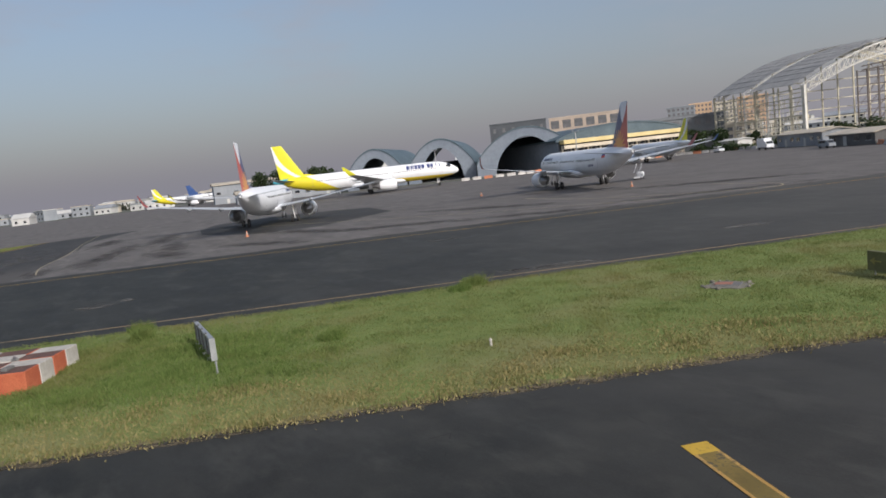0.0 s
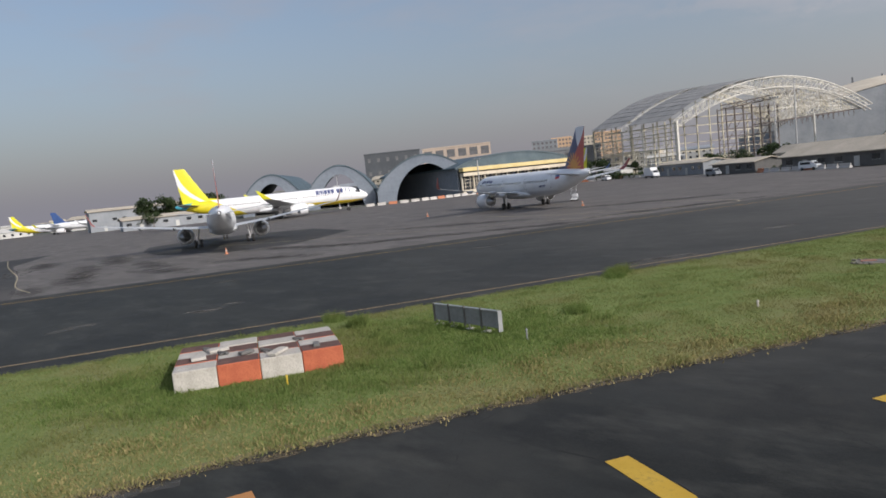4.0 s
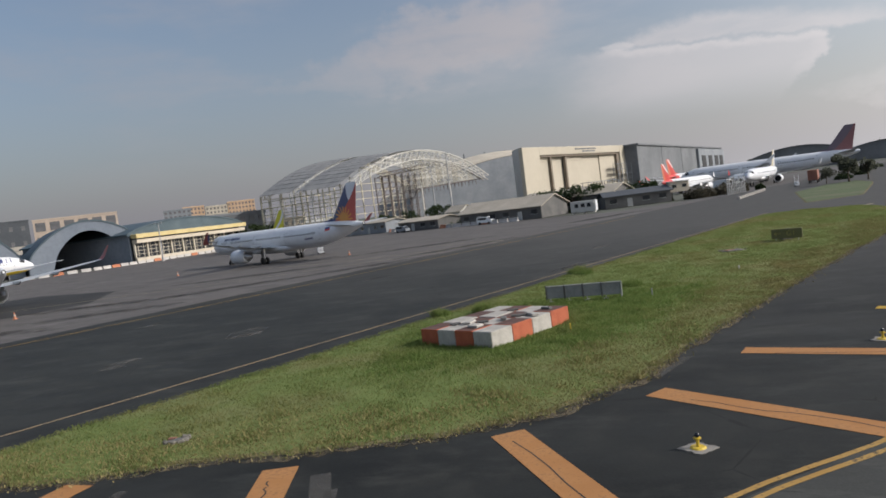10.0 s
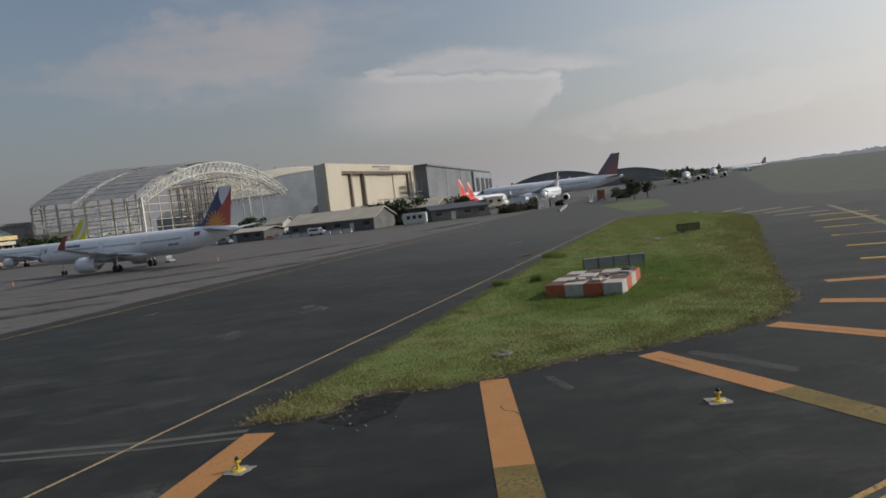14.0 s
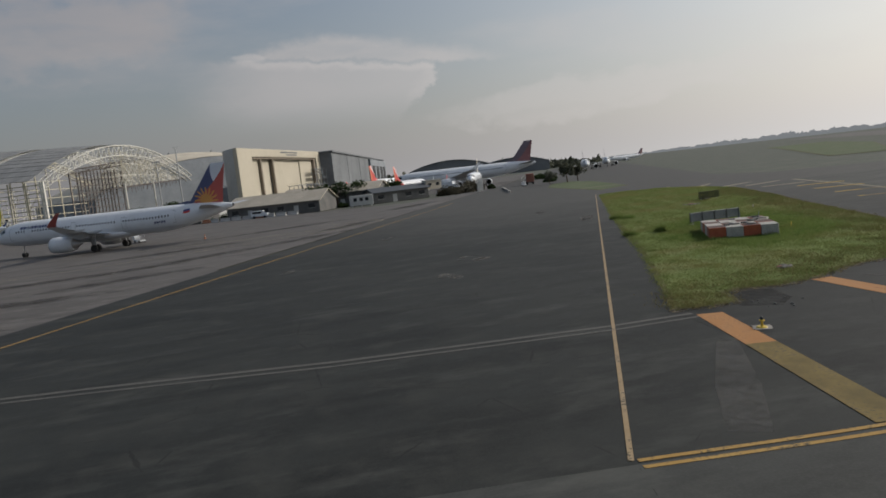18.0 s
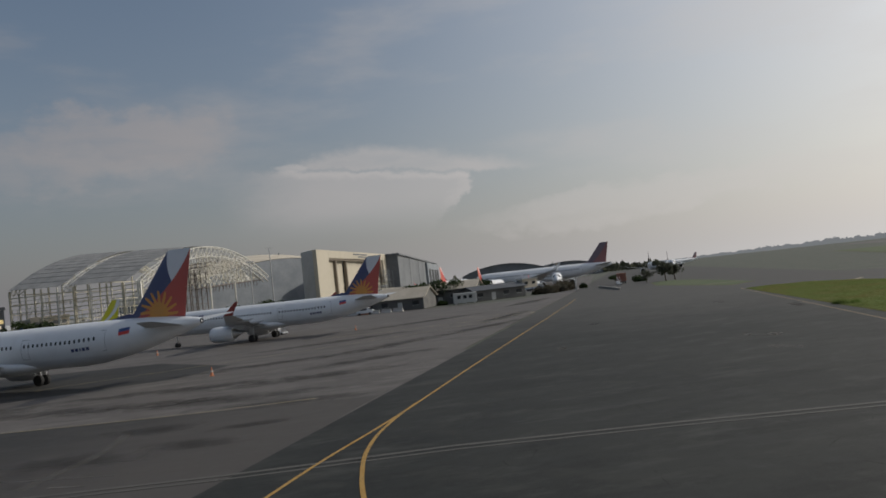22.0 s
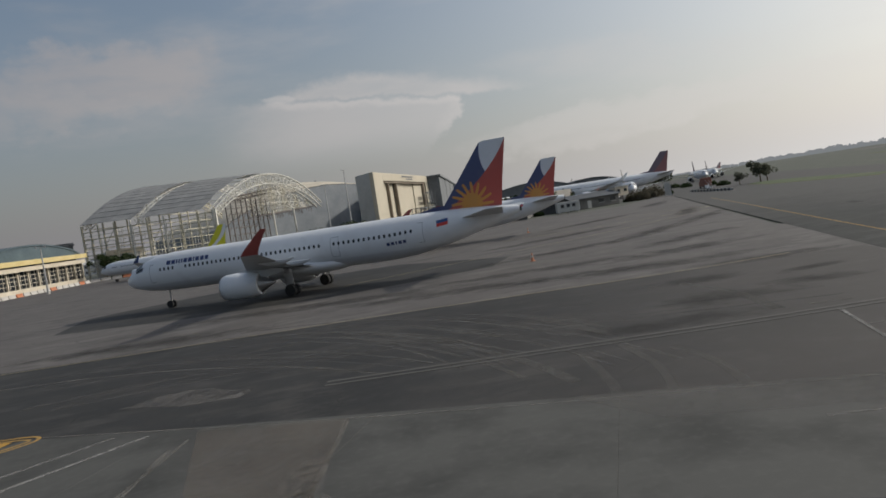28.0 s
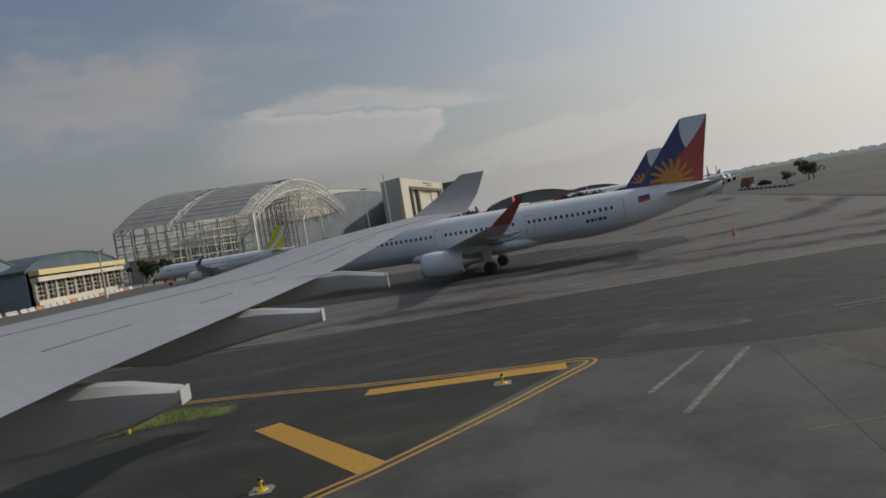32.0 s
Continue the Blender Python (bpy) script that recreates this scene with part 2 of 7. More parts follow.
def pavement_mat(name, a, b, patch, turn, streak, crack=0.5, pale_span=None, way=(0.421, 0.907), spread=60.0, share=0.55, pale_tone=(0.0966, 0.092, 0.0851)):
    """Weathered asphalt or concrete: stains, streaks along the traffic, grains and dark cracks."""
    g = Nodes(name)
    p = g.place(True)
    stains = g.noise(p, 0.09, 5, 0.6)
    mid = g.noise(p, 0.7, 5, 0.65)
    grain = g.noise(p, 18.0, 3)
    along = g.noise(g.stretch(p, (0.14, 0.42, 1.0), turn), 1.0, 7, 0.68)
    tone = g.mix(g.ramp(stains, 0.35, 0.65), a, b)
    tone = g.mix(g.math("MULTIPLY", g.ramp(along, 0.46, 0.66), streak), tone, tuple(0.45 * v for v in a))
    tone = g.mix(g.math("MULTIPLY", g.ramp(mid, 0.50, 0.70), 0.65), tone, patch)
    light = g.noise(g.stretch(p, (0.20, 0.50, 1.0), turn), 1.0, 6, 0.7)
    tone = g.mix(g.math("MULTIPLY", g.ramp(light, 0.52, 0.70), 0.75), tone, tuple(1.3 * v for v in patch))
    tone = g.mix(g.math("MULTIPLY", g.ramp(grain, 0.45, 0.8), 0.35), tone, tuple(1.5 * v for v in b))
    vor = g.tree.nodes.new("ShaderNodeTexVoronoi")
    vor.feature = "DISTANCE_TO_EDGE"
    vor.inputs["Scale"].default_value = 0.16
    g.put(vor.inputs["Vector"], g.stretch(p, (1, 1, 1), turn))
    line = g.math("MULTIPLY", g.math("LESS_THAN", vor.outputs["Distance"], g.math("MULTIPLY", g.ramp(mid, 0.5, 0.8), 0.012)), crack)
    tone = g.mix(line, tone, tuple(0.35 * v for v in a))
    # Tone turns paler along the given way, its border stirred by noise.
    if pale_span:
        ax, ay, _ = g.axes(p)
        along_way = g.math("MULTIPLY_ADD", ax, way[0], g.math("MULTIPLY", ay, way[1]))
        pale_fac = g.ramp(g.math("MULTIPLY_ADD", g.math("SUBTRACT", stains, 0.5), spread, along_way), *pale_span)
        tone = g.mix(g.math("MULTIPLY", pale_fac, share), tone, pale_tone)
    g.bump(grain, 0.4, 0.006)
    return g.done(tone, g.math("MULTIPLY_ADD", mid, 0.25, 0.6), 0.0, 0.2)


ASPHALT = pavement_mat("asphalt", (0.0212, 0.0228, 0.0210), (0.0312, 0.0328, 0.0296), (0.0470, 0.0480, 0.0430), -65, 0.7, pale_span=(40, 95))
SHOULDER = pavement_mat("shoulder_asphalt", (0.0276, 0.0289, 0.0260), (0.0403, 0.0407, 0.0344), (0.0594, 0.0567, 0.0456), 60, 0.35)
TIP_ASPHALT = pavement_mat("tip_asphalt", (0.0165, 0.0178, 0.0166), (0.0245, 0.0258, 0.0236), (0.0385, 0.0395, 0.0352), -65, 0.7, pale_span=(40, 95))
TAXI = pavement_mat("taxiway_asphalt", (0.0440, 0.0455, 0.0420), (0.0570, 0.0585, 0.0535), (0.0760, 0.0765, 0.0680), 10, 0.7)
CONCRETE = pavement_mat("apron_concrete", (0.093, 0.086, 0.080), (0.122, 0.113, 0.105), (0.151, 0.141, 0.131), 25, 0.6)
STAINED = pavement_mat("stained_apron", (0.029, 0.029, 0.028), (0.041, 0.040, 0.038), (0.066, 0.062, 0.057), 8, 0.35, pale_span=(-74, -55), way=(0.909, -0.417), spread=16.0, share=0.8, pale_tone=(0.082, 0.075, 0.069))
SLAB = per_piece("slab_concrete", (0.072, 0.072, 0.067), (0.096, 0.095, 0.088), 0.28, 0.8)


def paint_mat(name, a, b, wear):
    g = Nodes(name)
    p = g.place(True)
    chips, soft = g.noise(p, 9.0, 5, 0.7), g.noise(p, 0.9, 4)
    tone = g.mix(g.ramp(soft, 0.35, 0.65), a, b)
    worn = g.math("MULTIPLY", g.ramp(g.math("ADD", chips, g.math("MULTIPLY", soft, 0.5)), 0.78, 0.92), wear)
    tone = g.mix(worn, tone, (0.05, 0.05, 0.045))
    g.bump(chips, 0.3, 0.003)
    return g.done(tone, 0.7, 0.0, 0.2)


STRIPE = paint_mat("stripe_paint", (0.36, 0.172, 0.062), (0.41, 0.205, 0.078), 0.4)
AMBER = paint_mat("amber_stripe_paint", (0.42, 0.235, 0.045), (0.47, 0.275, 0.06), 0.35)
STRIPE_YELLOW = paint_mat("yellow_stripe_paint", (0.42, 0.27, 0.035), (0.48, 0.32, 0.05), 0.4)
YELLOW = paint_mat("line_paint", (0.35, 0.21, 0.06), (0.42, 0.27, 0.085), 0.9)
OLIVE = paint_mat("worn_stripe_paint", (0.12, 0.090, 0.030), (0.21, 0.150, 0.045), 0.9)
EDGE_PAINT = paint_mat("edge_line_paint", (0.31, 0.225, 0.125), (0.38, 0.285, 0.17), 0.9)
PALE = paint_mat("pale_line_paint", (0.34, 0.29, 0.18), (0.42, 0.37, 0.25), 0.9)
GREY_STRIP = paint_mat("joint_sealant", (0.085, 0.082, 0.075), (0.115, 0.110, 0.10), 0.9)


def faded_mat(name, a, b, low, high, cover):
    """Thin worn film on a pavement: it survives in broken flecks and lets the surface through elsewhere."""
    g = Nodes(name)
    p = g.place(True)
    flecks, broad = g.noise(p, 3.2, 7, 0.7), g.noise(p, 0.5, 4)
    keep = g.ramp(g.math("ADD", flecks, g.math("MULTIPLY", broad, 0.6)), low, high)
    g.put(g.bsdf.inputs["Alpha"], g.math("MULTIPLY", keep, cover))
    return g.done(g.mix(broad, a, b), 0.85, 0.0, 0.15)


SCUFF = faded_mat("tyre_scuff", (0.12, 0.118, 0.112), (0.16, 0.155, 0.145), 0.62, 0.95, 0.45)
SEALANT = faded_mat("crack_sealant", (0.20, 0.19, 0.17), (0.26, 0.25, 0.23), 0.60, 0.95, 0.5)
RUBBLE = faded_mat("crumbled_patch", (0.20, 0.19, 0.175), (0.28, 0.265, 0.245), 0.72, 1.0, 0.5)
WHITE_LINE = faded_mat("white_line_paint", (0.24, 0.235, 0.225), (0.33, 0.32, 0.30), 0.6, 0.95, 0.75)
MENDED = faded_mat("mended_asphalt", (0.13, 0.125, 0.115), (0.19, 0.18, 0.165), 0.66, 0.92, 0.7)
SPILL = faded_mat("spilled_soil", (0.10, 0.085, 0.058), (0.15, 0.125, 0.085), 0.70, 0.9, 0.85)
MUDDY = faded_mat("muddy_panel", (0.19, 0.168, 0.142), (0.225, 0.20, 0.172), 0.5, 1.1, 0.34)
BROKEN = faded_mat("broken_asphalt", (0.020, 0.020, 0.019), (0.032, 0.031, 0.029), 0.6, 1.0, 0.4)
GHOST = faded_mat("swept_track", (0.145, 0.14, 0.13), (0.175, 0.17, 0.158), 0.45, 1.05, 0.34)
SWEPT = faded_mat("swept_edge", (0.17, 0.165, 0.152), (0.20, 0.193, 0.18), 0.5, 1.1, 0.3)


def stain_mat(name, tone, cover):
    """A thin stain that fades out towards its rim."""
    g = Nodes(name)
    p = g.place(True)
    where = g.tree.nodes.new("ShaderNodeTexCoord").outputs["Generated"]
    x, y, _ = g.axes(where)
    x, y = (g.math("MULTIPLY_ADD", v, 2.0, -1.0) for v in (x, y))
    far = g.math("SQRT", g.math("MULTIPLY_ADD", x, x, g.math("MULTIPLY", y, y)))
    rim = g.ramp(g.math("ADD", far, g.math("MULTIPLY", g.math("SUBTRACT", g.noise(p, 0.42, 6, 0.68), 0.5), 2.6)), 0.9, 0.0)
    g.put(g.bsdf.inputs["Alpha"], g.math("MULTIPLY", g.math("MULTIPLY", rim, g.ramp(far, 1.0, 0.75)), cover))
    return g.done(tone, 0.85, 0.0, 0.15)


SOOT = stain_mat("rubber_stain", (0.036, 0.035, 0.034), 0.26)
OILY = stain_mat("oil_stain", (0.026, 0.026, 0.025), 0.2)


def turf_mat(name, a, b, dry):
    g = Nodes(name)
    p = g.place(True)
    broad, mid, fine = g.noise(p, 0.14, 4), g.noise(p, 1.1, 4), g.noise(p, 22.0, 3)
    tone = g.mix(g.ramp(mid, 0.35, 0.65), a, b)
    tone = g.mix(g.math("MULTIPLY", g.ramp(broad, 0.47, 0.66), 0.75), tone, dry)
    tone = g.mix(g.math("MULTIPLY", g.ramp(fine, 0.5, 0.75), 0.5), tone, tuple(0.4 * v for v in a))
    g.bump(fine, 0.8, 0.03)
    return g.done(tone, 0.9, 0.0, 0.1)


TURF = turf_mat("turf", (0.128, 0.172, 0.054), (0.166, 0.208, 0.070), (0.212, 0.200, 0.100))
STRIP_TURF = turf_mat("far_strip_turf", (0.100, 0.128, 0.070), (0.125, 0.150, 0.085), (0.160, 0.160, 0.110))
# Lightened and greyed: haze over the distant ground is mixed into these tones.
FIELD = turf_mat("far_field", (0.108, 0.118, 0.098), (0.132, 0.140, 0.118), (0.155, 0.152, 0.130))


def blade_mat(name, dark, light, dry):
    g = Nodes(name)
    geo = g.tree.nodes.new("ShaderNodeNewGeometry")
    broad = g.noise(geo.outputs["Position"], 0.14, 4)
    mid = g.noise(geo.outputs["Position"], 1.3, 4)
    tone = g.mix(geo.outputs["Random Per Island"], dark, light)
    tone = g.mix(g.math("MULTIPLY", g.ramp(broad, 0.47, 0.66), dry), tone, (0.25, 0.21, 0.09))
    tone = g.mix(g.math("MULTIPLY", g.ramp(mid, 0.52, 0.7), 0.6 * dry), tone, (0.23, 0.20, 0.085))
    tone = g.mix(g.math("MULTIPLY", g.ramp(mid, 0.48, 0.32), 0.5), tone, (0.055, 0.095, 0.018))
    g.done(tone, 0.8, 0.0, 0.15)
    thin, both = g.tree.nodes.new("ShaderNodeBsdfTranslucent"), g.tree.nodes.new("ShaderNodeMixShader")
    g.put(thin.inputs["Color"], tone)
    both.inputs[0].default_value = 0.45
    g.put(both.inputs[1], g.bsdf.outputs[0])
    g.put(both.inputs[2], thin.outputs[0])
    g.put(g.tree.nodes["Material Output"].inputs["Surface"], both.outputs[0])
    return g.mat


BLADE = blade_mat("grass_blades", (0.148, 0.190, 0.056), (0.248, 0.278, 0.110), 0.72)
LUSH = blade_mat("lush_grass_blades", (0.118, 0.184, 0.046), (0.205, 0.270, 0.082), 0.4)
STRAW = surface("straw_blades", (0.225, 0.19, 0.082), (0.30, 0.255, 0.118), 1.6, 0.85, world=True, grime=0.4, spec=0.1)
SOIL = surface("dry_soil", (0.125, 0.112, 0.060), (0.165, 0.148, 0.085), 1.5, 0.95, world=True, bump=0.02, spec=0.1)


def leaf_mat(name, a, b, scale, through_light):
    """Leaves that let some of the light behind them through."""
    g = Nodes(name)
    p = g.place(True)
    geo = g.tree.nodes.new("ShaderNodeNewGeometry")
    tone = g.mix(g.ramp(g.noise(p, scale, 4), 0.35, 0.65), a, b)
    tone = g.mix(g.math("MULTIPLY", geo.outputs["Random Per Island"], 0.4), tone, tuple(0.5 * v for v in a))
    g.done(tone, 0.75, 0.0, 0.2)
    thin, both = g.tree.nodes.new("ShaderNodeBsdfTranslucent"), g.tree.nodes.new("ShaderNodeMixShader")
    g.put(thin.inputs["Color"], tone)
    both.inputs[0].default_value = through_light
    g.put(both.inputs[1], g.bsdf.outputs[0])
    g.put(both.inputs[2], thin.outputs[0])
    g.put(g.tree.nodes["Material Output"].inputs["Surface"], both.outputs[0])
    return g.mat


# Paler, greyer than the near leaves: haze before far trees is in the colour.
FAR_LEAF = leaf_mat("far_woods_leaves", (0.095, 0.105, 0.075), (0.125, 0.130, 0.095), 0.05, 0.5)
DRY_LEAF = leaf_mat("dry_scrub_leaves", (0.085, 0.078, 0.055), (0.125, 0.112, 0.080), 0.6, 0.35)
LEAF = leaf_mat("leaves", (0.030, 0.048, 0.020), (0.055, 0.080, 0.030), 0.9, 0.35)
BARK = surface("bark", (0.09, 0.07, 0.05), (0.14, 0.11, 0.08), 4.0, 0.9, bump=0.01, spec=0.2)
WHITE = surface("white_aircraft_paint", (0.70, 0.72, 0.74), (0.76, 0.77, 0.78), 0.25, 0.35, grime=0.08)
GREY_WING = surface("grey_wing_paint", (0.40, 0.42, 0.44), (0.46, 0.48, 0.49), 0.5, 0.45, grime=0.12)
DARK = surface("dark_glass", (0.015, 0.018, 0.022), (0.03, 0.034, 0.04), 1.0, 0.2)
RUBBER = surface("tyre_rubber", (0.018, 0.018, 0.019), (0.03, 0.03, 0.03), 5.0, 0.85)
STEEL = surface("bare_steel", (0.42, 0.42, 0.43), (0.52, 0.52, 0.52), 3.0, 0.4, 0.8)
FRAME_WHITE = surface("white_steelwork", (0.58, 0.56, 0.50), (0.70, 0.68, 0.62), 0.4, 0.6, grime=0.3)
FRAME_CREAM = surface("primed_steelwork", (0.46, 0.42, 0.31), (0.60, 0.55, 0.42), 0.25, 0.6, grime=0.4)
SCAFFOLD = surface("rusty_scaffold", (0.105, 0.088, 0.078), (0.16, 0.135, 0.12), 0.6, 0.8, grime=0.4)
SHEET = surface("grey_roof_sheet", (0.22, 0.22, 0.21), (0.32, 0.315, 0.30), 0.2, 0.65, grime=0.4)
BEIGE = surface("beige_cladding", (0.46, 0.415, 0.325), (0.51, 0.46, 0.365), 0.05, 0.7, grime=0.06)
BEIGE_DARK = surface("door_post_and_recess_shade", (0.20, 0.165, 0.125), (0.25, 0.205, 0.16), 0.2, 0.7)
GREY_CLAD = surface("grey_cladding", (0.20, 0.22, 0.24), (0.27, 0.29, 0.31), 0.1, 0.65, grime=0.2)
PALE_CLAD = surface("pale_cladding", (0.42, 0.42, 0.40), (0.52, 0.52, 0.50), 0.1, 0.65, grime=0.2)
BLUE_ROOF = surface("blue_green_roof", (0.055, 0.085, 0.105), (0.085, 0.12, 0.14), 0.15, 0.6, grime=0.25)
BLUE_CLAD = surface("blue_grey_cladding", (0.16, 0.19, 0.23), (0.22, 0.25, 0.29), 0.1, 0.65, grime=0.25)
BAND = surface("yellow_band", (0.56, 0.45, 0.20), (0.63, 0.52, 0.26), 0.3, 0.6)
CREAM = surface("cream_render", (0.52, 0.46, 0.36), (0.62, 0.56, 0.45), 0.15, 0.8)
PEACH = surface("peach_render", (0.52, 0.35, 0.22), (0.62, 0.44, 0.29), 0.05, 0.8)
BROWN_WALL = surface("brown_stone", (0.44, 0.36, 0.29), (0.52, 0.43, 0.35), 0.05, 0.8)
SLATE = surface("slate_wall", (0.13, 0.14, 0.15), (0.19, 0.20, 0.21), 0.05, 0.75)
DARK_SLATE = surface("dark_slate_wall", (0.062, 0.070, 0.080), (0.085, 0.094, 0.105), 0.05, 0.75)
OPENING = surface("dark_opening", (0.02, 0.022, 0.025), (0.035, 0.037, 0.04), 0.3, 0.7)
RED_BLOCK = surface("orange_red_block_paint", (0.36, 0.088, 0.04), (0.45, 0.125, 0.056), 2.0, 0.75, bump=0.006, grime=0.5)
WHITE_BLOCK = surface("white_block_paint", (0.37, 0.35, 0.31), (0.50, 0.475, 0.43), 2.0, 0.75, bump=0.006, grime=0.6)
BROWN_BLOCK = surface("faded_red_block_paint", (0.085, 0.045, 0.036), (0.14, 0.070, 0.052), 2.0, 0.85, bump=0.006, grime=0.6)
SIGN_BACK = surface("weathered_sign_back", (0.20, 0.21, 0.215), (0.28, 0.29, 0.29), 1.5, 0.6, grime=0.4)
LAMP_YELLOW = surface("yellow_lamp_paint", (0.55, 0.38, 0.03), (0.65, 0.47, 0.05), 3.0, 0.5)
PIT = surface("pit_concrete", (0.13, 0.12, 0.10), (0.20, 0.185, 0.16), 3.0, 0.9, bump=0.01)
PAD = surface("lamp_pad_concrete", (0.20, 0.188, 0.165), (0.28, 0.262, 0.235), 3.0, 0.85, bump=0.01)
BARRIER = surface("barrier_concrete", (0.42, 0.40, 0.37), (0.55, 0.53, 0.50), 0.8, 0.8)
ORANGE = surface("orange_plastic", (0.42, 0.15, 0.07), (0.50, 0.20, 0.10), 2.0, 0.5)
SHED_ROOF = surface("shed_roof_sheet", (0.38, 0.34, 0.27), (0.47, 0.42, 0.34), 0.25, 0.7, grime=0.3)
SHED_WALL = surface("shed_wall", (0.10, 0.10, 0.098), (0.16, 0.155, 0.145), 0.3, 0.8)
TILE_RED = surface("red_roof_sheet", (0.24, 0.10, 0.07), (0.32, 0.15, 0.10), 0.3, 0.8)
BLUE_PAINT = surface("blue_paint", (0.03, 0.07, 0.20), (0.04, 0.09, 0.25), 0.6, 0.4)
RED_PAINT = surface("red_paint", (0.55, 0.045, 0.03), (0.62, 0.06, 0.045), 0.6, 0.4)
TITLE_BLUE = surface("title_blue", (0.025, 0.04, 0.13), (0.03, 0.05, 0.16), 0.6, 0.4)
LIME = surface("lime_yellow_paint", (0.62, 0.60, 0.02), (0.68, 0.66, 0.04), 0.4, 0.4, grime=0.05)


# ---- mesh helpers ----
class Geo:
    """Gathers plain geometry for one mesh."""

    def __init__(self):
        self.v, self.f, self.m = [], [], []

    def add(self, verts, faces, slot=0):
        n = len(self.v)
        self.v += [tuple(p) for p in verts]
        self.f += [tuple(i + n for i in face) for face in faces]
        self.m += [slot] * len(faces)
        return self

    def box(self, centre, size, turn=None, bevel=0.0):
        """A box, chamfered along its upright and upper edges where bevel is given."""
        x, y, z = (s / 2 for s in size)
        turn = turn or Matrix.Identity(3)
        if bevel:
            b = min(bevel, 0.45 * min(size))
            def ring(dx, dy, h):
                return [(x - dx, -y + dy + b, h), (x - dx, y - dy - b, h), (x - dx - b, y - dy, h), (-x + dx + b, y - dy, h), (-x + dx, y - dy - b, h), (-x + dx, -y + dy + b, h), (-x + dx + b, -y + dy, h), (x - dx - b, -y + dy, h)]
            pts = ring(0, 0, -z) + ring(0, 0, z - b) + ring(b, b, z)
            faces = [tuple(range(7, -1, -1)), tuple(range(16, 24))]
            for k in (0, 8):
                faces += [(k + i, k + (i + 1) % 8, k + 8 + (i + 1) % 8, k + 8 + i) for i in range(8)]
        else:
            pts = [(sx * x, sy * y, sz * z) for sz in (-1, 1) for sx, sy in ((-1, -1), (1, -1), (1, 1), (-1, 1))]
            faces = [(3, 2, 1, 0), (4, 5, 6, 7), (0, 1, 5, 4), (1, 2, 6, 5), (2, 3, 7, 6), (3, 0, 4, 7)]
        return self.add([turn @ Vector(p) + Vector(centre) for p in pts], faces)

    def tube(self, p, q, r0, r1=None, sides=8, caps=True):
        p, q = Vector(p), Vector(q)
        r1 = r0 if r1 is None else r1
        d = (q - p).normalized()
        a = d.orthogonal().normalized()
        b = d.cross(a)
        ring = [a * math.cos(t) + b * math.sin(t) for t in (2 * math.pi * k / sides for k in range(sides))]
        faces = [(k, (k + 1) % sides, sides + (k + 1) % sides, sides + k) for k in range(sides)]
        if caps:
            faces += [tuple(range(sides - 1, -1, -1)), tuple(range(sides, 2 * sides))]
        return self.add([p + v * r0 for v in ring] + [q + v * r1 for v in ring], faces)

    def loft(self, rings, closed=True, caps=True):
        """Skins rings of equal length."""
        n = len(rings[0])
        verts = [p for ring in rings for p in ring]
        last = n if closed else n - 1
        faces = [(k * n + i, k * n + (i + 1) % n, (k + 1) * n + (i + 1) % n, (k + 1) * n + i) for k in range(len(rings) - 1) for i in range(last)]
        if caps and closed:
            faces += [tuple(range(n - 1, -1, -1)), tuple(range((len(rings) - 1) * n, len(rings) * n))]
        return self.add(verts, faces)

    def prism(self, outline, z0, z1):
        n = len(outline)
        pts = [(x, y, z0) for x, y in outline] + [(x, y, z1) for x, y in outline]
        return self.add(pts, [tuple(range(n - 1, -1, -1)), tuple(range(n, 2 * n))] + [(i, (i + 1) % n, n + (i + 1) % n, n + i) for i in range(n)])

    def mesh(self, name, materials, smooth=0.0):
        me = bpy.data.meshes.new(name)
        me.from_pydata(self.v, [], self.f)
        for m in materials if isinstance(materials, (list, tuple)) else [materials]:
            me.materials.append(m)
        if any(self.m):
            me.polygons.foreach_set("material_index", self.m)
        bm = bmesh.new()
        bm.from_mesh(me)
        bmesh.ops.recalc_face_normals(bm, faces=bm.faces)
        bm.to_mesh(me)
        bm.free()
        if smooth:
            me.polygons.foreach_set("use_smooth", [True] * len(me.polygons))
            me.set_sharp_from_angle(angle=radians(smooth))
        me.update()
        return me


def part(name, geo, material, parent, label="", smooth=0.0):
    """One mesh object under a thing or under a part."""
    me = geo if isinstance(geo, bpy.types.Mesh) else geo.mesh(name, material, smooth)
    ob = new(name, me)
    ob.parent = parent
    return tagged(ob, label)


def thing(name, label, category, m=None, group="", kind=""):
    ob = new(name)
    ob.empty_display_size = 0.3
    ob.matrix_basis = m or Matrix.Identity(4)
    return tagged(ob, label, category, group, kind)


def single(name, geo, material, label, category, m=None, group="", kind="", smooth=0.0):
    ob = new(name, geo.mesh(name, material, smooth))
    ob.matrix_basis = m or Matrix.Identity(4)
    return tagged(ob, label, category, group, kind)


def facing(x, y, heading, z=0.0):
    """A pose whose +x points along heading, in degrees from +x."""
    return pose(x, y, z, 0, 0, heading)


# ---- ground, pavements and markings ----
U, V = Vector((0.907, -0.421)), Vector((0.421, 0.907))          # the apron's grid


def sheet(name, outline, z, material, label, category, depth=0.02):
    return single(name, Geo().prism(outline, z - depth, z), material, label, category, kind="structure")


ground_rings = Geo()
radii = [0, 60, 160, 400, 1000, 2200, 4600]
ground_rings.loft([[(r * math.cos(a), 80 + r * math.sin(a), -0.12 - 0.00001 * r) for a in (2 * math.pi * k / 48 for k in range(48))] for r in radii[1:]], caps=True)
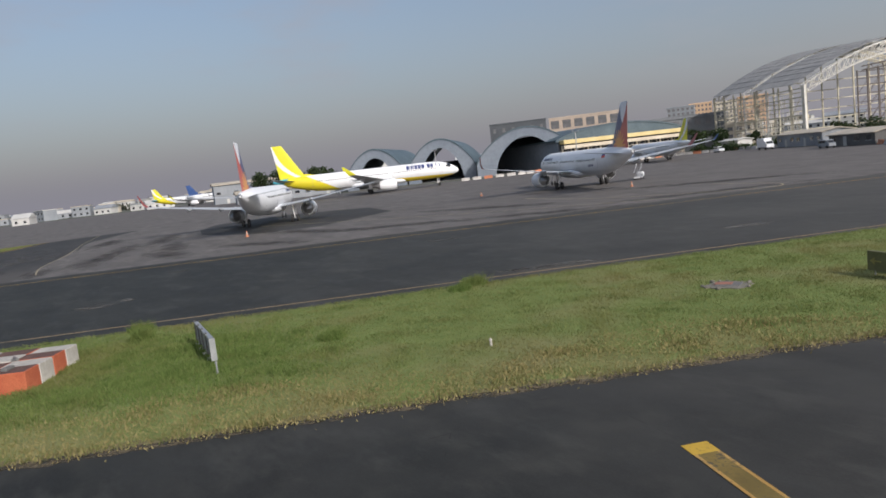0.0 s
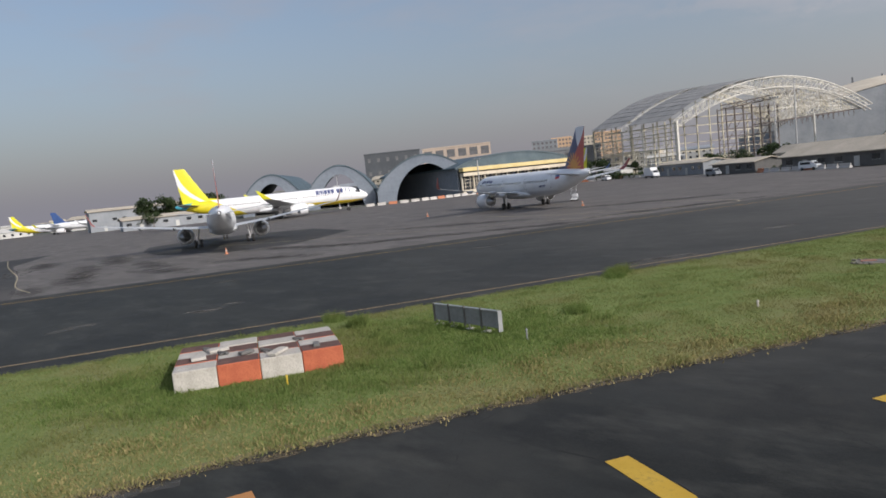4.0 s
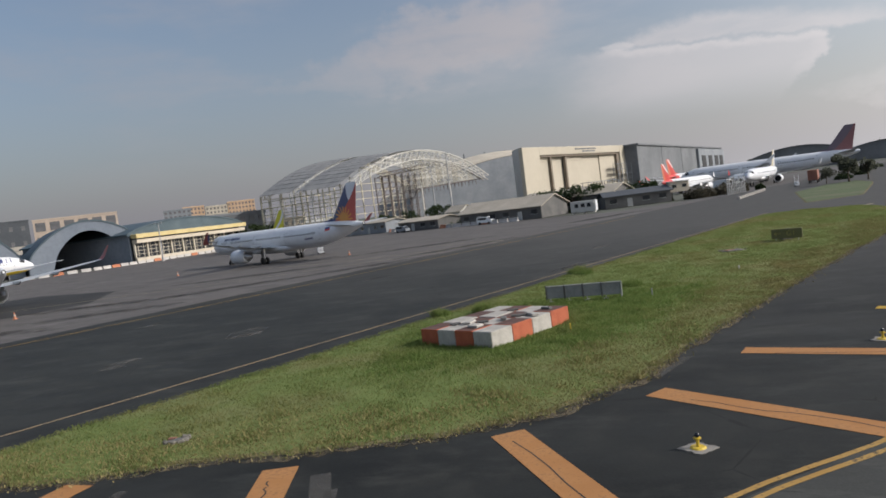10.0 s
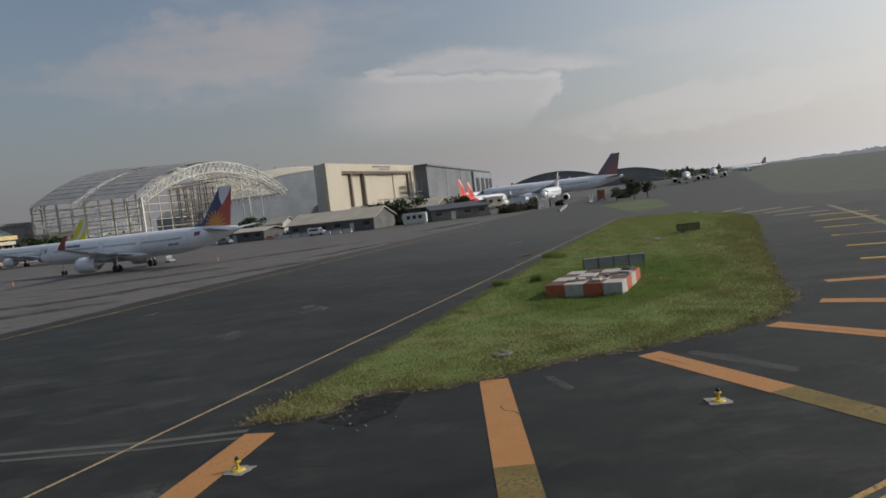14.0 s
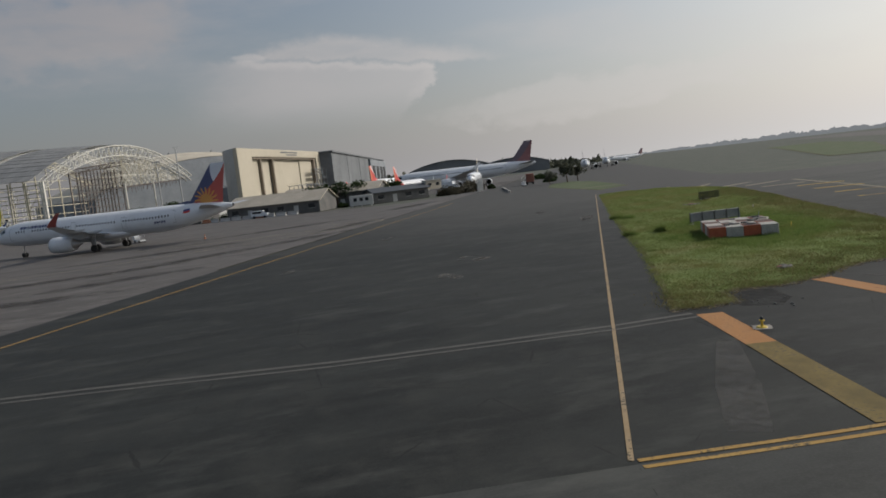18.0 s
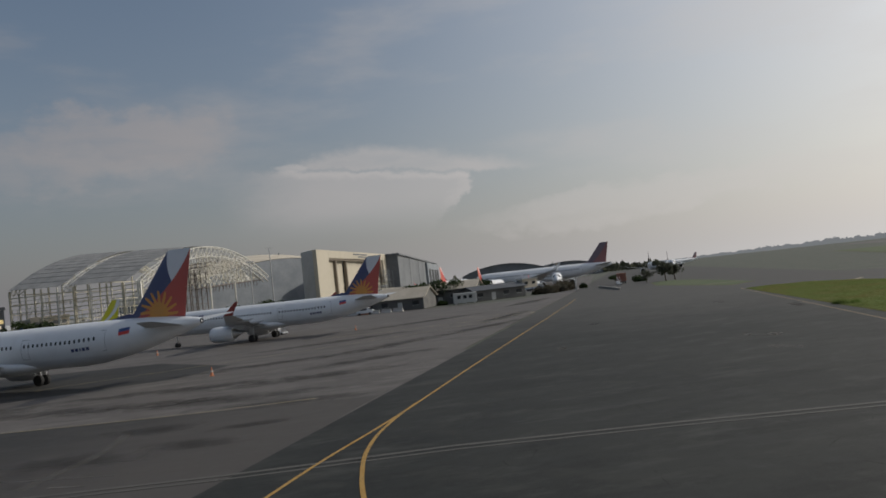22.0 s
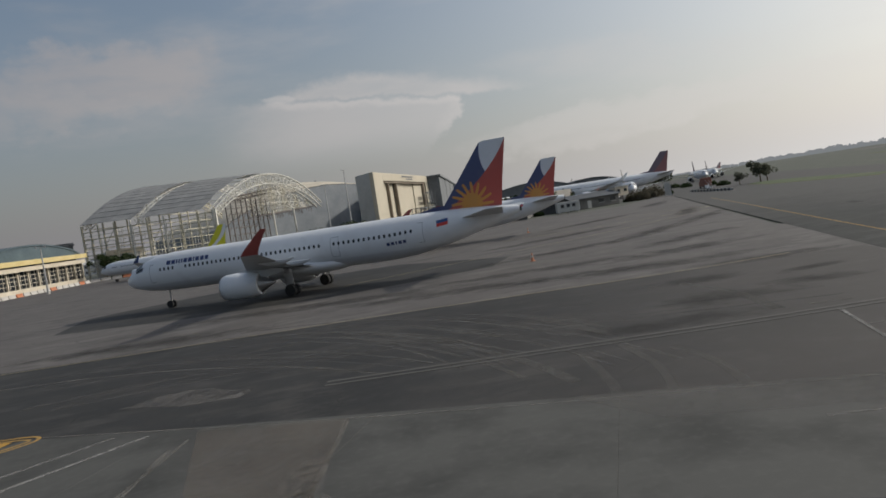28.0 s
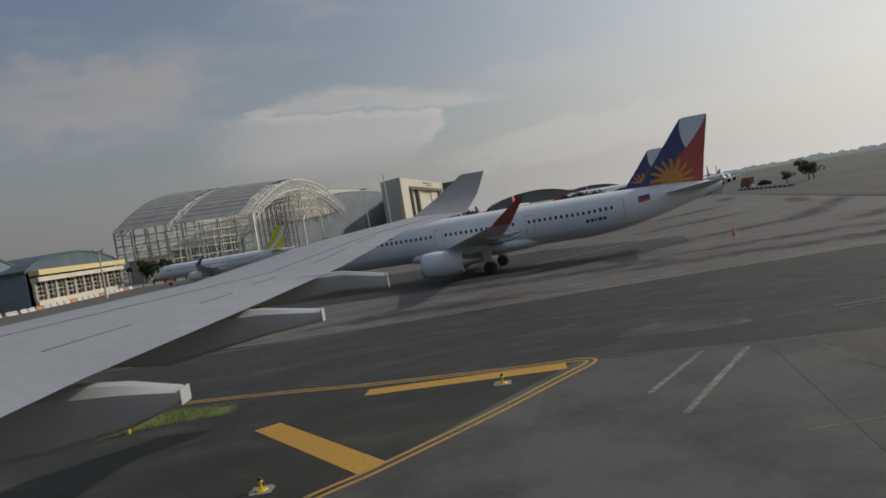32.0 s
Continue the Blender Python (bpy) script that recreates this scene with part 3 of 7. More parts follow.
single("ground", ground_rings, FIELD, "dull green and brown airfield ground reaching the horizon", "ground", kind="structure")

sheet("apron", [(-420, -140), (-420, 150), (-215, 150), (-166, 188), (-152, 262), (-122, 262), (-84, 244), (-40, 200), (6, 172), (30, 200), (20, 330), (90, 470), (170, 520), (66, 268), (-30, 60), (-10, -10), (20, -140)], -0.026, CONCRETE, "pale stained concrete apron beside the taxiway", "apron")
sheet("taxiway_asphalt", [(-50.6, 13.7), (66, 268), (240, 650), (300, 640), (120, 250), (64, 128), (62, 108), (82, 96), (100, 60), (80, 0), (40, -60), (-20, -60), (-34.9, 10.2)], -0.018, ASPHALT, "dark worn asphalt of the crossing taxiway", "taxiway")
EDGE = [(-120, 44), (-83.2, 28.8), (-50.6, 13.7), (-41, 11.7), (-34.9, 10.2), (-17.7, 8.0), (-11.5, 7.2), (-4.5, 7.05), (1.5, 9.4), (7, 12.7), (13.2, 19.6), (17.9, 23.9), (22.3, 31.9), (25.5, 38.0), (30.5, 47.5), (36.5, 60), (46, 82)]
sheet("taxiway", EDGE[2:] + [(80, 80), (70, 0), (30, -40), (-120, -40), (-120, 0), (-66, -6), (-56, 12.6)], -0.014, TAXI, "grey patched taxiway surface under the turning line", "taxiway")
sheet("stained_apron", [(-120, 62), (-95, 50.5), (-70.6, 45.5), (-52, 41.8), (-39.5, 38.5), (-45.9, 23.6), (-50.6, 13.7), (-83.2, 28.8), (-120, 44)], -0.022, STAINED, "oil-dark tyre-marked band of the apron", "apron")
sheet("stained_apron_far", [(-97, 72), (-84, 66), (-70, 63), (-56, 66), (-52, 74), (-62, 90), (-82, 96), (-98, 86)], -0.024, STAINED, "dark stained stand under a parked airliner", "apron")
sheet("shoulder", [(-83.4, 28.9), (-98.3, 36.3), (-120, 46), (-120, 8), (-104, 12.5), (-93.2, 21.1)], -0.009, SHOULDER, "dark asphalt shoulder with painted chevrons", "shoulder")

GRASS = [(-10.2, 19.5), (-8.8, 19.1), (-7.6, 19.2), (-6.9, 20.9), (-5.9, 21.1), (-4.6, 20.7), (-3.0, 20.9), (-1.6, 21.4), (0.8, 22.4), (2.6, 22.5), (5.0, 23.3), (6.5, 23.5), (8.2, 24.6), (9.3, 25.2), (10.4, 26.8), (11.8, 28.5), (13.0, 31.9), (14.3, 34.8), (15.6, 37.6), (17.4, 41.6), (19.2, 45.2), (20.6, 48.6), (22.7, 52.7), (24.0, 55.8), (25.7, 58.9), (28.0, 63.6), (30, 68), (32.9, 74.4), (35.5, 80.5), (37.0, 90.0), (36.0, 99.5), (30.5, 103.0), (26.0, 102.0), (20.0, 88.5), (14.0, 74.8), (8.0, 61.2), (2.0, 47.2), (-3.0, 35.3), (-7.4, 25.6)]


sheet("shoulder", EDGE[6:] + GRASS[28::-1], -0.0142, TIP_ASPHALT, "dark striped asphalt shoulder round the grass island", "shoulder", 0.003)


def turf(name, outline, label, top_soil=None):
    """A low bank of turf with a ragged edge and an uneven top."""
    bm = bmesh.new()
    rnd = random.Random(5)
    ring = []
    for (x0, y0), (x1, y1) in zip(outline, outline[1:] + outline[:1]):
        steps = max(1, int(math.hypot(x1 - x0, y1 - y0) / 0.5))
        for k in range(steps):
            t = k / steps
            ring.append((x0 + (x1 - x0) * t + rnd.uniform(-0.13, 0.13), y0 + (y1 - y0) * t + rnd.uniform(-0.13, 0.13)))
    turn_sign = math.copysign(0.35, sum(a[0] * b[1] - a[1] * b[0] for a, b in zip(ring, ring[1:] + ring[:1])))
    top = []
    for k, (x, y) in enumerate(ring):
        d = (Vector(ring[(k + 2) % len(ring)]) - Vector(ring[k - 2])).normalized()
        top.append(bm.verts.new((x - d.y * turn_sign, y + d.x * turn_sign, 0.03)))
    low = [bm.verts.new((x, y, -0.04)) for x, y in ring]
    bm.faces.new(top)
    for k in range(len(ring)):
        bm.faces.new((low[k], low[(k + 1) % len(ring)], top[(k + 1) % len(ring)], top[k]))
    bmesh.ops.recalc_face_normals(bm, faces=bm.faces)
    me = bpy.data.meshes.new(name)
    bm.to_mesh(me)
    bm.free()
    me.materials.append(top_soil or TURF)
    me.materials.append(SOIL)
    me.polygons.foreach_set("material_index", [0] + [1] * (len(me.polygons) - 1))
    return tagged(new(name, me), label, "grass", kind="structure")


GRASS_2 = [(-99.0, 35.2), (-95.8, 33.6), (-96.0, 32.2), (-98.8, 32.6), (-101.5, 32.0), (-104.5, 33.2), (-118, 37.0), (-118, 44.0)]
turf("grass_island", GRASS, "sunlit mown grass island between two taxiways")
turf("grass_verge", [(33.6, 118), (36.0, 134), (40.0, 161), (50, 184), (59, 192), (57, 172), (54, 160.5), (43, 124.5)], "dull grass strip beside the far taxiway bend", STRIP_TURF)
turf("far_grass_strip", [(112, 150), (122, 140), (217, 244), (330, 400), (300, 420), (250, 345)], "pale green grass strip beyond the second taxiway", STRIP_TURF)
turf("grass_verge", GRASS_2, "narrow patch of grass beside the shoulder")


def ribbon(points, width, z, thick=0.004):
    """A painted line along a polyline."""
    g = Geo()
    pts = [Vector(p) for p in points]
    sides = []
    for k, p in enumerate(pts):
        d = (pts[min(k + 1, len(pts) - 1)] - pts[max(k - 1, 0)]).normalized()
        n = Vector((-d.y, d.x)) * width / 2
        sides.append([(p.x + n.x, p.y + n.y, z), (p.x - n.x, p.y - n.y, z), (p.x - n.x, p.y - n.y, z - thick), (p.x + n.x, p.y + n.y, z - thick)])
    return g.loft(sides)


def curve(points, per=6):
    """A smooth polyline through points."""
    pts = [Vector(p) for p in points]
    out_pts = []
    for k in range(len(pts) - 1):
        a, b, c, d = pts[max(k - 1, 0)], pts[k], pts[k + 1], pts[min(k + 2, len(pts) - 1)]
        for j in range(per):
            t = j / per
            out_pts.append(0.5 * ((2 * b) + (c - a) * t + (2 * a - 5 * b + 4 * c - d) * t * t + (3 * b - a - 3 * c + d) * t ** 3))
    return out_pts + [pts[-1]]


def shifted(points, by):
    pts = [Vector(p) for p in points]
    res = []
    for k, p in enumerate(pts):
        d = (pts[min(k + 1, len(pts) - 1)] - pts[max(k - 1, 0)]).normalized()
        res.append(p + Vector((-d.y, d.x)) * by)
    return res


def marking(name, points, width, material, label, z=-0.005, thick=0.004):
    return single(name, ribbon(points, width, z, thick), material, label, "marking", group="pavement markings", kind="structure")


marking("taxiway_edge_line", [(-17.8, 8.2), (26.6, 104.6)], 0.12, EDGE_PAINT, "faded orange-yellow edge line along the dark taxiway")
marking("taxiway_centre_line", curve([(-47.75, 12.9), (-46.8, 15.0), (-43.0, 23.6), (-38.9, 31.8), (-29.6, 52), (-5, 104.4), (10, 137)]), 0.15, YELLOW, "yellow taxiway centre line on dark asphalt")
marking("lead_off_line", curve([(-37.9, 34.0), (-39.1, 31.2), (-40.2, 28.2), (-40.9, 25.6), (-41.4, 22.5), (-41.6, 17.5), (-40.9, 11.6), (-38.8, 7.0), (-35, 1.5)]), 0.16, YELLOW, "yellow curved line leading off the taxiway", z=-0.002, thick=0.002)
EDGE_CURVE = curve(EDGE[5:])
bend = next(k for k, p in enumerate(EDGE_CURVE) if p.x > 29)
for by in (0.16, -0.16):
    line = shifted(EDGE_CURVE, by)
    marking("shoulder_edge_line", line[:bend + 1], 0.14, YELLOW, "yellow double line round the taxiway bend")
    # Beyond the bend the line is coloured pale for the glare against the sun.
    marking("shoulder_edge_line", line[bend:], 0.14, PALE, "far end of the double line, sun glare painted as pale")
TIP = curve([(-120, 45.6), (-98.3, 36.2), (-90.6, 32.2), (-85.2, 29.8), (-83.4, 29.2), (-82.9, 28.7), (-83.3, 28.1), (-84.8, 27.0), (-87.6, 24.9), (-91.6, 22.2), (-94.5, 20.4), (-104, 12.9), (-120, 7)])
for by in (0.16, -0.16):
    marking("shoulder_edge_line", shifted(TIP, by), 0.14, YELLOW, "yellow double line round the shoulder's tip")
STRIPES = [((-9.45, 18.2), (-12.2, 7.5), 0.92, 0.4), ((-2.5, 20.8), (-3.3, 7.5), 0.92, 0.55), ((2.9, 21.7), (5.9, 12.4), 0.92, 0.58), ((8.3, 23.8), (13.1, 15.9), 0.92, 0.85), ((12.0, 26.9), (17.6, 22.6), 0.9, 1), ((14.85, 31.25), (21.6, 29.1), 0.8, 1),
           ((20.35, 36.95), (25.2, 34.7), 0.55, 1), ((23.45, 43.1), (28.3, 41.1), 0.55, 0.6), ((26.5, 49.7), (31.1, 47.8), 0.55, 0.1), ((29.8, 56.2), (34.6, 54.6), 0.6, 0.5), ((33.0, 62.8), (38.0, 61.2), 0.7, 1), ((36.3, 69.4), (41.5, 67.8), 0.7, 1),
           ((-83.9, 28.55), (-91.0, 30.95), 0.92, 1), ((-94.6, 29.0), (-91.7, 22.35), 0.92, 1), ((-104.0, 25.5), (-99.5, 17.0), 0.92, 1)]
for p, q, width, sound in STRIPES:
    p, q = Vector(p), Vector(q)
    marking("shoulder_stripe", [p, p.lerp(q, sound)], width, STRIPE_YELLOW if width < 0.75 else AMBER if p.x < -60 else STRIPE, "broad orange-yellow stripe painted on the shoulder", z=-0.003)
    if sound < 1:
        marking("shoulder_stripe", [p.lerp(q, sound), q], width, OLIVE, "worn brown end of a shoulder stripe", z=-0.003)
        side = Vector((p.y - q.y, q.x - p.x)).normalized() * (width / 2 - 0.04)
        for by in (side, -side) if sound < 0.3 else ():
            marking("shoulder_stripe", [p.lerp(q, sound) + by, q + by], 0.07, YELLOW, "thin yellow rim left along a worn stripe", z=-0.0015, thick=0.001)
for p, q in (((35.4, 90.1), (41.3, 94.7)), ((36.6, 84.5), (43.2, 87.5)), ((37.2, 80.4), (44.3, 82.8)), ((35.6, 75.0), (41.2, 73.9)), ((33.5, 96.2), (37.4, 100.3))):
    marking("shoulder_stripe", [p, q], 0.6, PALE, "pale stripe round the island's far end", z=-0.003)
JOINT = [(-118, 37.6), (-98, 33.6), (-72.3, 28.7), (-56.5, 25.4), (-46, 23.7), (-38, 23.0), (-30.3, 21.5), (-22.7, 19.75), (-13, 18.4), (-9.9, 18.3)]
for by, w in ((0.3, 0.28), (-0.28, 0.2)):
    marking("duct_cover_strip", shifted(JOINT[2:], by), w, GREY_STRIP, "pale cover strip of a duct across the pavement", z=-0.007, thick=0.014)
marking("apron_line", [(-52.9, 24.6), (-59.4, 10.8)], 0.14, WHITE_LINE, "straight pale line over the concrete", z=-0.006)
marking("stand_line", curve([(-118, 54.5), (-95, 49.8), (-80.3, 47.3), (-67.9, 45.2), (-52.5, 41.7), (-43, 40.8)]), 0.12, PALE, "thin pale stand line along the apron")
for a, b in (((-78.3, 25.9), (-83.6, 21.0)), ((-79.6, 26.6), (-83.4, 23.3))):
    marking("apron_line", [a, b], 0.2, WHITE_LINE, "short slanted pale line on the concrete", z=-0.006)
marking("stand_line", curve([(-45, 103), (-30, 100), (-18, 102), (-9.1, 106), (-11, 111), (-22, 114)]), 0.2, PALE, "pale curved stand marking on the apron")
marking("stand_line", curve([(-70, 72), (-40, 84), (-14, 98)]), 0.15, PALE, "faint pale stand line along the apron")
for name_pts in ([(-80.6, 31.2), (-79.4, 32.6), (-77.4, 32.5), (-76.2, 31.0), (-75.1, 30.4), (-75.6, 29.3), (-77.9, 29.6), (-79.2, 30.6)], [(-73.8, 18.4), (-72.9, 19.9), (-72.3, 19.6), (-72.6, 17.4), (-71.2, 14.4), (-72.0, 14.1), (-73.0, 16.4)]):
    sheet("pavement_patch", name_pts, -0.008, RUBBLE, "pale crumbling patch in the pavement", "patch", 0.003)
for name_pts in ([(-12.6, 43.4), (-11.0, 45.0), (-10.5, 42.6), (-11.8, 41.6)],):
    marking("surface_mark", name_pts + name_pts[:1], 0.14, SCUFF, "worn pale outline of a covered surface mark", z=-0.013)
# scuffed wheel tracks swinging from the stands to the taxiway, and pale sealed cracks
rnd = random.Random(11)
SWINGS = [[(-84, 46.5), (-75.4, 44.6), (-69.6, 38.6), (-66.7, 32.6), (-65.2, 26.2)], [(-74, 46), (-69.2, 40.0), (-65.6, 32.0), (-64.0, 26.0), (-63.5, 21.5)], [(-92, 44), (-82, 40.5), (-74, 34.5), (-69, 28.0)], [(-86, 36), (-74, 36.6), (-62, 33.4), (-50, 29.0)]]
for n in range(34):
    path = shifted(curve(SWINGS[n % 4], 5), rnd.uniform(-2.2, 3.6))
    first, last = rnd.randint(0, 5), rnd.randint(0, 5)
    marking("tyre_track", path[first:len(path) - last], rnd.uniform(0.07, 0.26), GHOST if n % 3 else SCUFF, "pale scuffed tyre track curving over dark asphalt", z=-0.0208 + 0.0002 * n, thick=0.00015)
for pts in ([(-83, 29.0), (-74.3, 24.4), (-68.9, 21.75), (-62.6, 18.9), (-50.8, 13.9)], [(-71.7, 23.1), (-72.2, 20.4), (-72.8, 17.5), (-72.9, 16.7)], [(-76.0, 17.0), (-74.8, 17.35), (-72.8, 17.5)], [(-77.2, 23.6), (-77.6, 20.5), (-77.9, 18.5)], [(-76.75, 24.4), (-77.3, 22.0), (-78.0, 19.4), (-78.7, 17.5)], [(-82.3, 18.2), (-78.7, 17.5), (-75.7, 17.2), (-70, 14.6)], [(-78.6, 17.4), (-78.5, 14.2), (-78.9, 10.0)]):
    marking("sealed_crack", curve(pts, 4), rnd.uniform(0.09, 0.2), SEALANT, "pale sealed crack wandering over the concrete", z=-0.0065, thick=0.003)
sheet("worn_paint_band", [(-11.4, 14.9), (-10.9, 14.5), (-12.9, 10.8), (-14.6, 8.15), (-15.4, 8.6), (-13.8, 11.4)], -0.0075, SCUFF, "paler worn band on the shoulder asphalt", "patch", 0.003)
for pts, w in (([(4.2, 21.3), (5.0, 19.6), (5.9, 17.8)], 0.5), ([(4.9, 20.4), (5.3, 19.3)], 0.3), ([(-0.8, 20.4), (-0.45, 18.7)], 0.3), ([(12.0, 28.5), (13.1, 30.9)], 0.35)):
    marking("worn_scuff", pts, w, GHOST, "pale scuff worn into the shoulder asphalt", z=-0.0078, thick=0.002)
sheet("far_runway", [(150, 60), (215, 36), (1000, 1100), (900, 1150)], -0.06, CONCRETE, "far pale runway beyond the grass", "runway")
fringe = []
for p, q in zip(GRASS[:29], GRASS[1:30]):
    for k in range(6):
        fringe.append(Vector(p).lerp(Vector(q), k / 6) + Vector((rnd.uniform(-0.16, 0.16), rnd.uniform(-0.16, 0.16))))
marking("spilled_soil", shifted(fringe, -0.06), 0.4, SPILL, "dry soil spilled over the pavement's edge", z=-0.005, thick=0.003)
# pale crumbled spots where the taxiway's surface has been mended
SPOTS = ((-14.9, 36.8, 1.3, 0.45), (-11.8, 44.6, 0.7, 0.35), (-11.1, 42.3, 0.8, 0.40), (-11.0, 42.6, 1.3, 0.60), (-14.5, 35.7, 1.0, 0.40), (-24.1, 50.2, 1.0, 0.40), (6.5, 63.5, 3.2, 0.50), (-13.4, 69.8, 2.2, 0.50), (7.3, 79.6, 2.4, 0.60), (6.1, 63.2, 3.0, 0.60))
for n, (x, y, w, d) in enumerate(SPOTS):
    ring = [(x + w * rnd.uniform(0.6, 1.1) * math.cos(0.45 * k) * 0.45 - d * math.sin(0.45 * k) * 0.9, y + w * rnd.uniform(0.6, 1.1) * math.cos(0.45 * k) * 0.9 + d * math.sin(0.45 * k) * 0.45) for k in range(14)]
    sheet("mended_spot", ring, -0.0155, MENDED, "pale crumbled mended spot in dark asphalt", "patch", 0.003)
# an opened hole at the island's tip, hairline cracks over stripes
sheet("opened_hole", [(-7.3, 20.9), (-6.1, 21.2), (-5.2, 20.4), (-5.7, 18.6), (-6.8, 17.7), (-7.9, 18.5)], -0.0085, BROKEN, "dark broken asphalt at the island's tip", "patch", 0.002)
for p, q in (((8.6, 23.2), (12.3, 17.1)), ((12.9, 26.0), (16.8, 23.4)), ((15.7, 30.6), (20.7, 29.6)), ((3.0, 20.9), (3.4, 19.8)), ((21.9, 36.6), (24.8, 34.6)), ((-2.7, 17.9), (-2.3, 16.9))):
    p, q = Vector(p), Vector(q)
    side = Vector((p.y - q.y, q.x - p.x)).normalized()
    pts = [p.lerp(q, k / 7) + side * rnd.uniform(-0.09, 0.09) for k in range(8)]
    marking("hairline_crack", pts, 0.035, RUBBER, "dark hairline crack through the stripe", z=-0.0008, thick=0.0006)
# soft stains of rubber and oil on the apron and the taxiway
def stain(name, x, y, rx, ry, turn, z, material, label):
    ring = [(rx * math.cos(k * math.pi / 12), ry * math.sin(k * math.pi / 12)) for k in range(24)]
    single(name, Geo().prism(ring, -0.0002, 0.0), material, label, "marking", pose(x, y, z, 0, 0, turn), kind="structure")


STAINS = ((-62, 51, 14, 2.4, -16), (-50, 46.5, 11, 2.6, -14), (-72, 58, 15, 2.6, -18), (-54, 56, 12, 2.2, -10), (-44, 53, 10, 2.4, 2), (-38, 62, 9, 2.2, 22), (-34, 76, 12, 2.4, 40), (-46, 70, 14, 2.6, 12), (-22, 86, 13, 2.4, 44), (-14, 104, 14, 2.4, 58), (-40, 92, 15, 3.0, 20), (-84, 52, 12, 2.6, -14), (-45, 41.0, 8, 1.6, -12), (-24, 118, 16, 3.0, 30), (4, 150, 18, 3.2, 55))
for n, (x, y, rx, ry, turn) in enumerate(STAINS):
    stain("rubber_stain", x, y, rx, ry, turn, -0.0215 + 0.0003 * n, SOOT, "soft dark stain of tyre rubber on the concrete")
for n, (x, y, rx, ry, turn) in enumerate(((-48.6, 31.4, 3.4, 1.3, -18), (-53.6, 31.0, 4.2, 2.2, -14), (-46.5, 34.5, 3.0, 0.9, 6), (-51.5, 37.0, 4.5, 1.6, -12), (-57.8, 27.6, 5.5, 1.5, -12))):
    stain("oil_stain", x, y, rx, ry, turn, -0.0150 + 0.0003 * n, OILY, "blotchy dark oil stain on worn concrete")
for pts, w in (([(-74.5, 42.4), (-71.2, 41.9), (-68.0, 36.1), (-65.8, 30.9), (-64.4, 26.8)], 0.22), ([(-75.2, 39.8), (-72.4, 40.6), (-69.5, 36.6), (-67.1, 32.4), (-65.8, 26.8)], 0.24), ([(-77.7, 39.0), (-74.0, 38.0), (-70.5, 33.3), (-68.0, 28.8)], 0.2), ([(-62.6, 37.0), (-61.5, 32.8), (-60.9, 28.1)], 0.5), ([(-64.3, 39.7), (-61.2, 33.9), (-60.4, 28.6)], 0.3), ([(-52.7, 36.8), (-52.8, 31.7), (-54.1, 26.5)], 0.55), ([(-60.2, 23.9), (-60.2, 21.1), (-60.9, 18.4)], 0.35), ([(-61.4, 25.7), (-61.7, 22.2), (-62.7, 19.1)], 0.3), ([(-63.0, 25.4), (-63.5, 22.3), (-64.0, 20.0)], 0.35)):
    marking("tyre_track", curve(pts, 6), w, GHOST, "broad pale tyre track swept clean of rubber", z=-0.0135, thick=0.0003)
for pts in ([(-52.9, 26.3), (-51.4, 25.7)], [(-54.2, 21.9), (-53.3, 21.6), (-52.4, 21.1)], [(-55.1, 18.3), (-54.2, 18.5)], [(-54.4, 19.4), (-53.8, 19.3)], [(-61.1, 15.2), (-59.2, 14.7), (-58.1, 14.5)], [(-33.3, 50.0), (-31.2, 50.5)]):
    marking("scraped_mark", pts, 0.16, RUBBLE, "short pale scrape in the pavement", z=-0.0055, thick=0.002)
sheet("slab_patch", [(-76.6, 25.3), (-71.7, 23.0), (-72.2, 20.4), (-72.8, 17.1), (-74.5, 16.8), (-75.8, 16.9)], -0.0058, MUDDY, "brown stained repair panel in the concrete", "patch", 0.002)
sheet("pale_slab_edge", [(-65.4, 20.6), (-56.9, 16.7), (-52.6, 14.7), (-52.8, 13.9), (-57.4, 14.5), (-64.0, 17.2)], -0.0056, SWEPT, "paler swept strip along the slabs", "patch", 0.002)
marking("worn_centre_line", [(-47.8, 12.8), (-49.4, 9.6), (-51.0, 6.2)], 0.34, SEALANT, "grey ghost of a removed centre line", z=-0.008, thick=0.002)


# ---- airliners ----
def livery(name, paint):
    """A paint scheme written in the aeroplane's own metres: x ahead, z up."""
    g = Nodes(name)
    p = g.place()
    x, y, z = g.axes(p)
    grime = g.noise(p, 0.8, 4)
    tone = paint(g, x, y, z)
    tone = g.mix(g.math("MULTIPLY", g.ramp(grime, 0.5, 0.8), 0.12), tone, (0.2, 0.2, 0.2))
    return g.done(tone, 0.35, 0.0, 0.5)


def fin_place(g, x, z):
    h = g.math("DIVIDE", g.math("SUBTRACT", z, 5.9), 5.9)
    lead = g.math("MULTIPLY_ADD", h, -5.0, -14.6)
    chord = g.math("MULTIPLY_ADD", h, -3.8, 6.2)
    return h, g.math("DIVIDE", g.math("SUBTRACT", lead, x), chord)


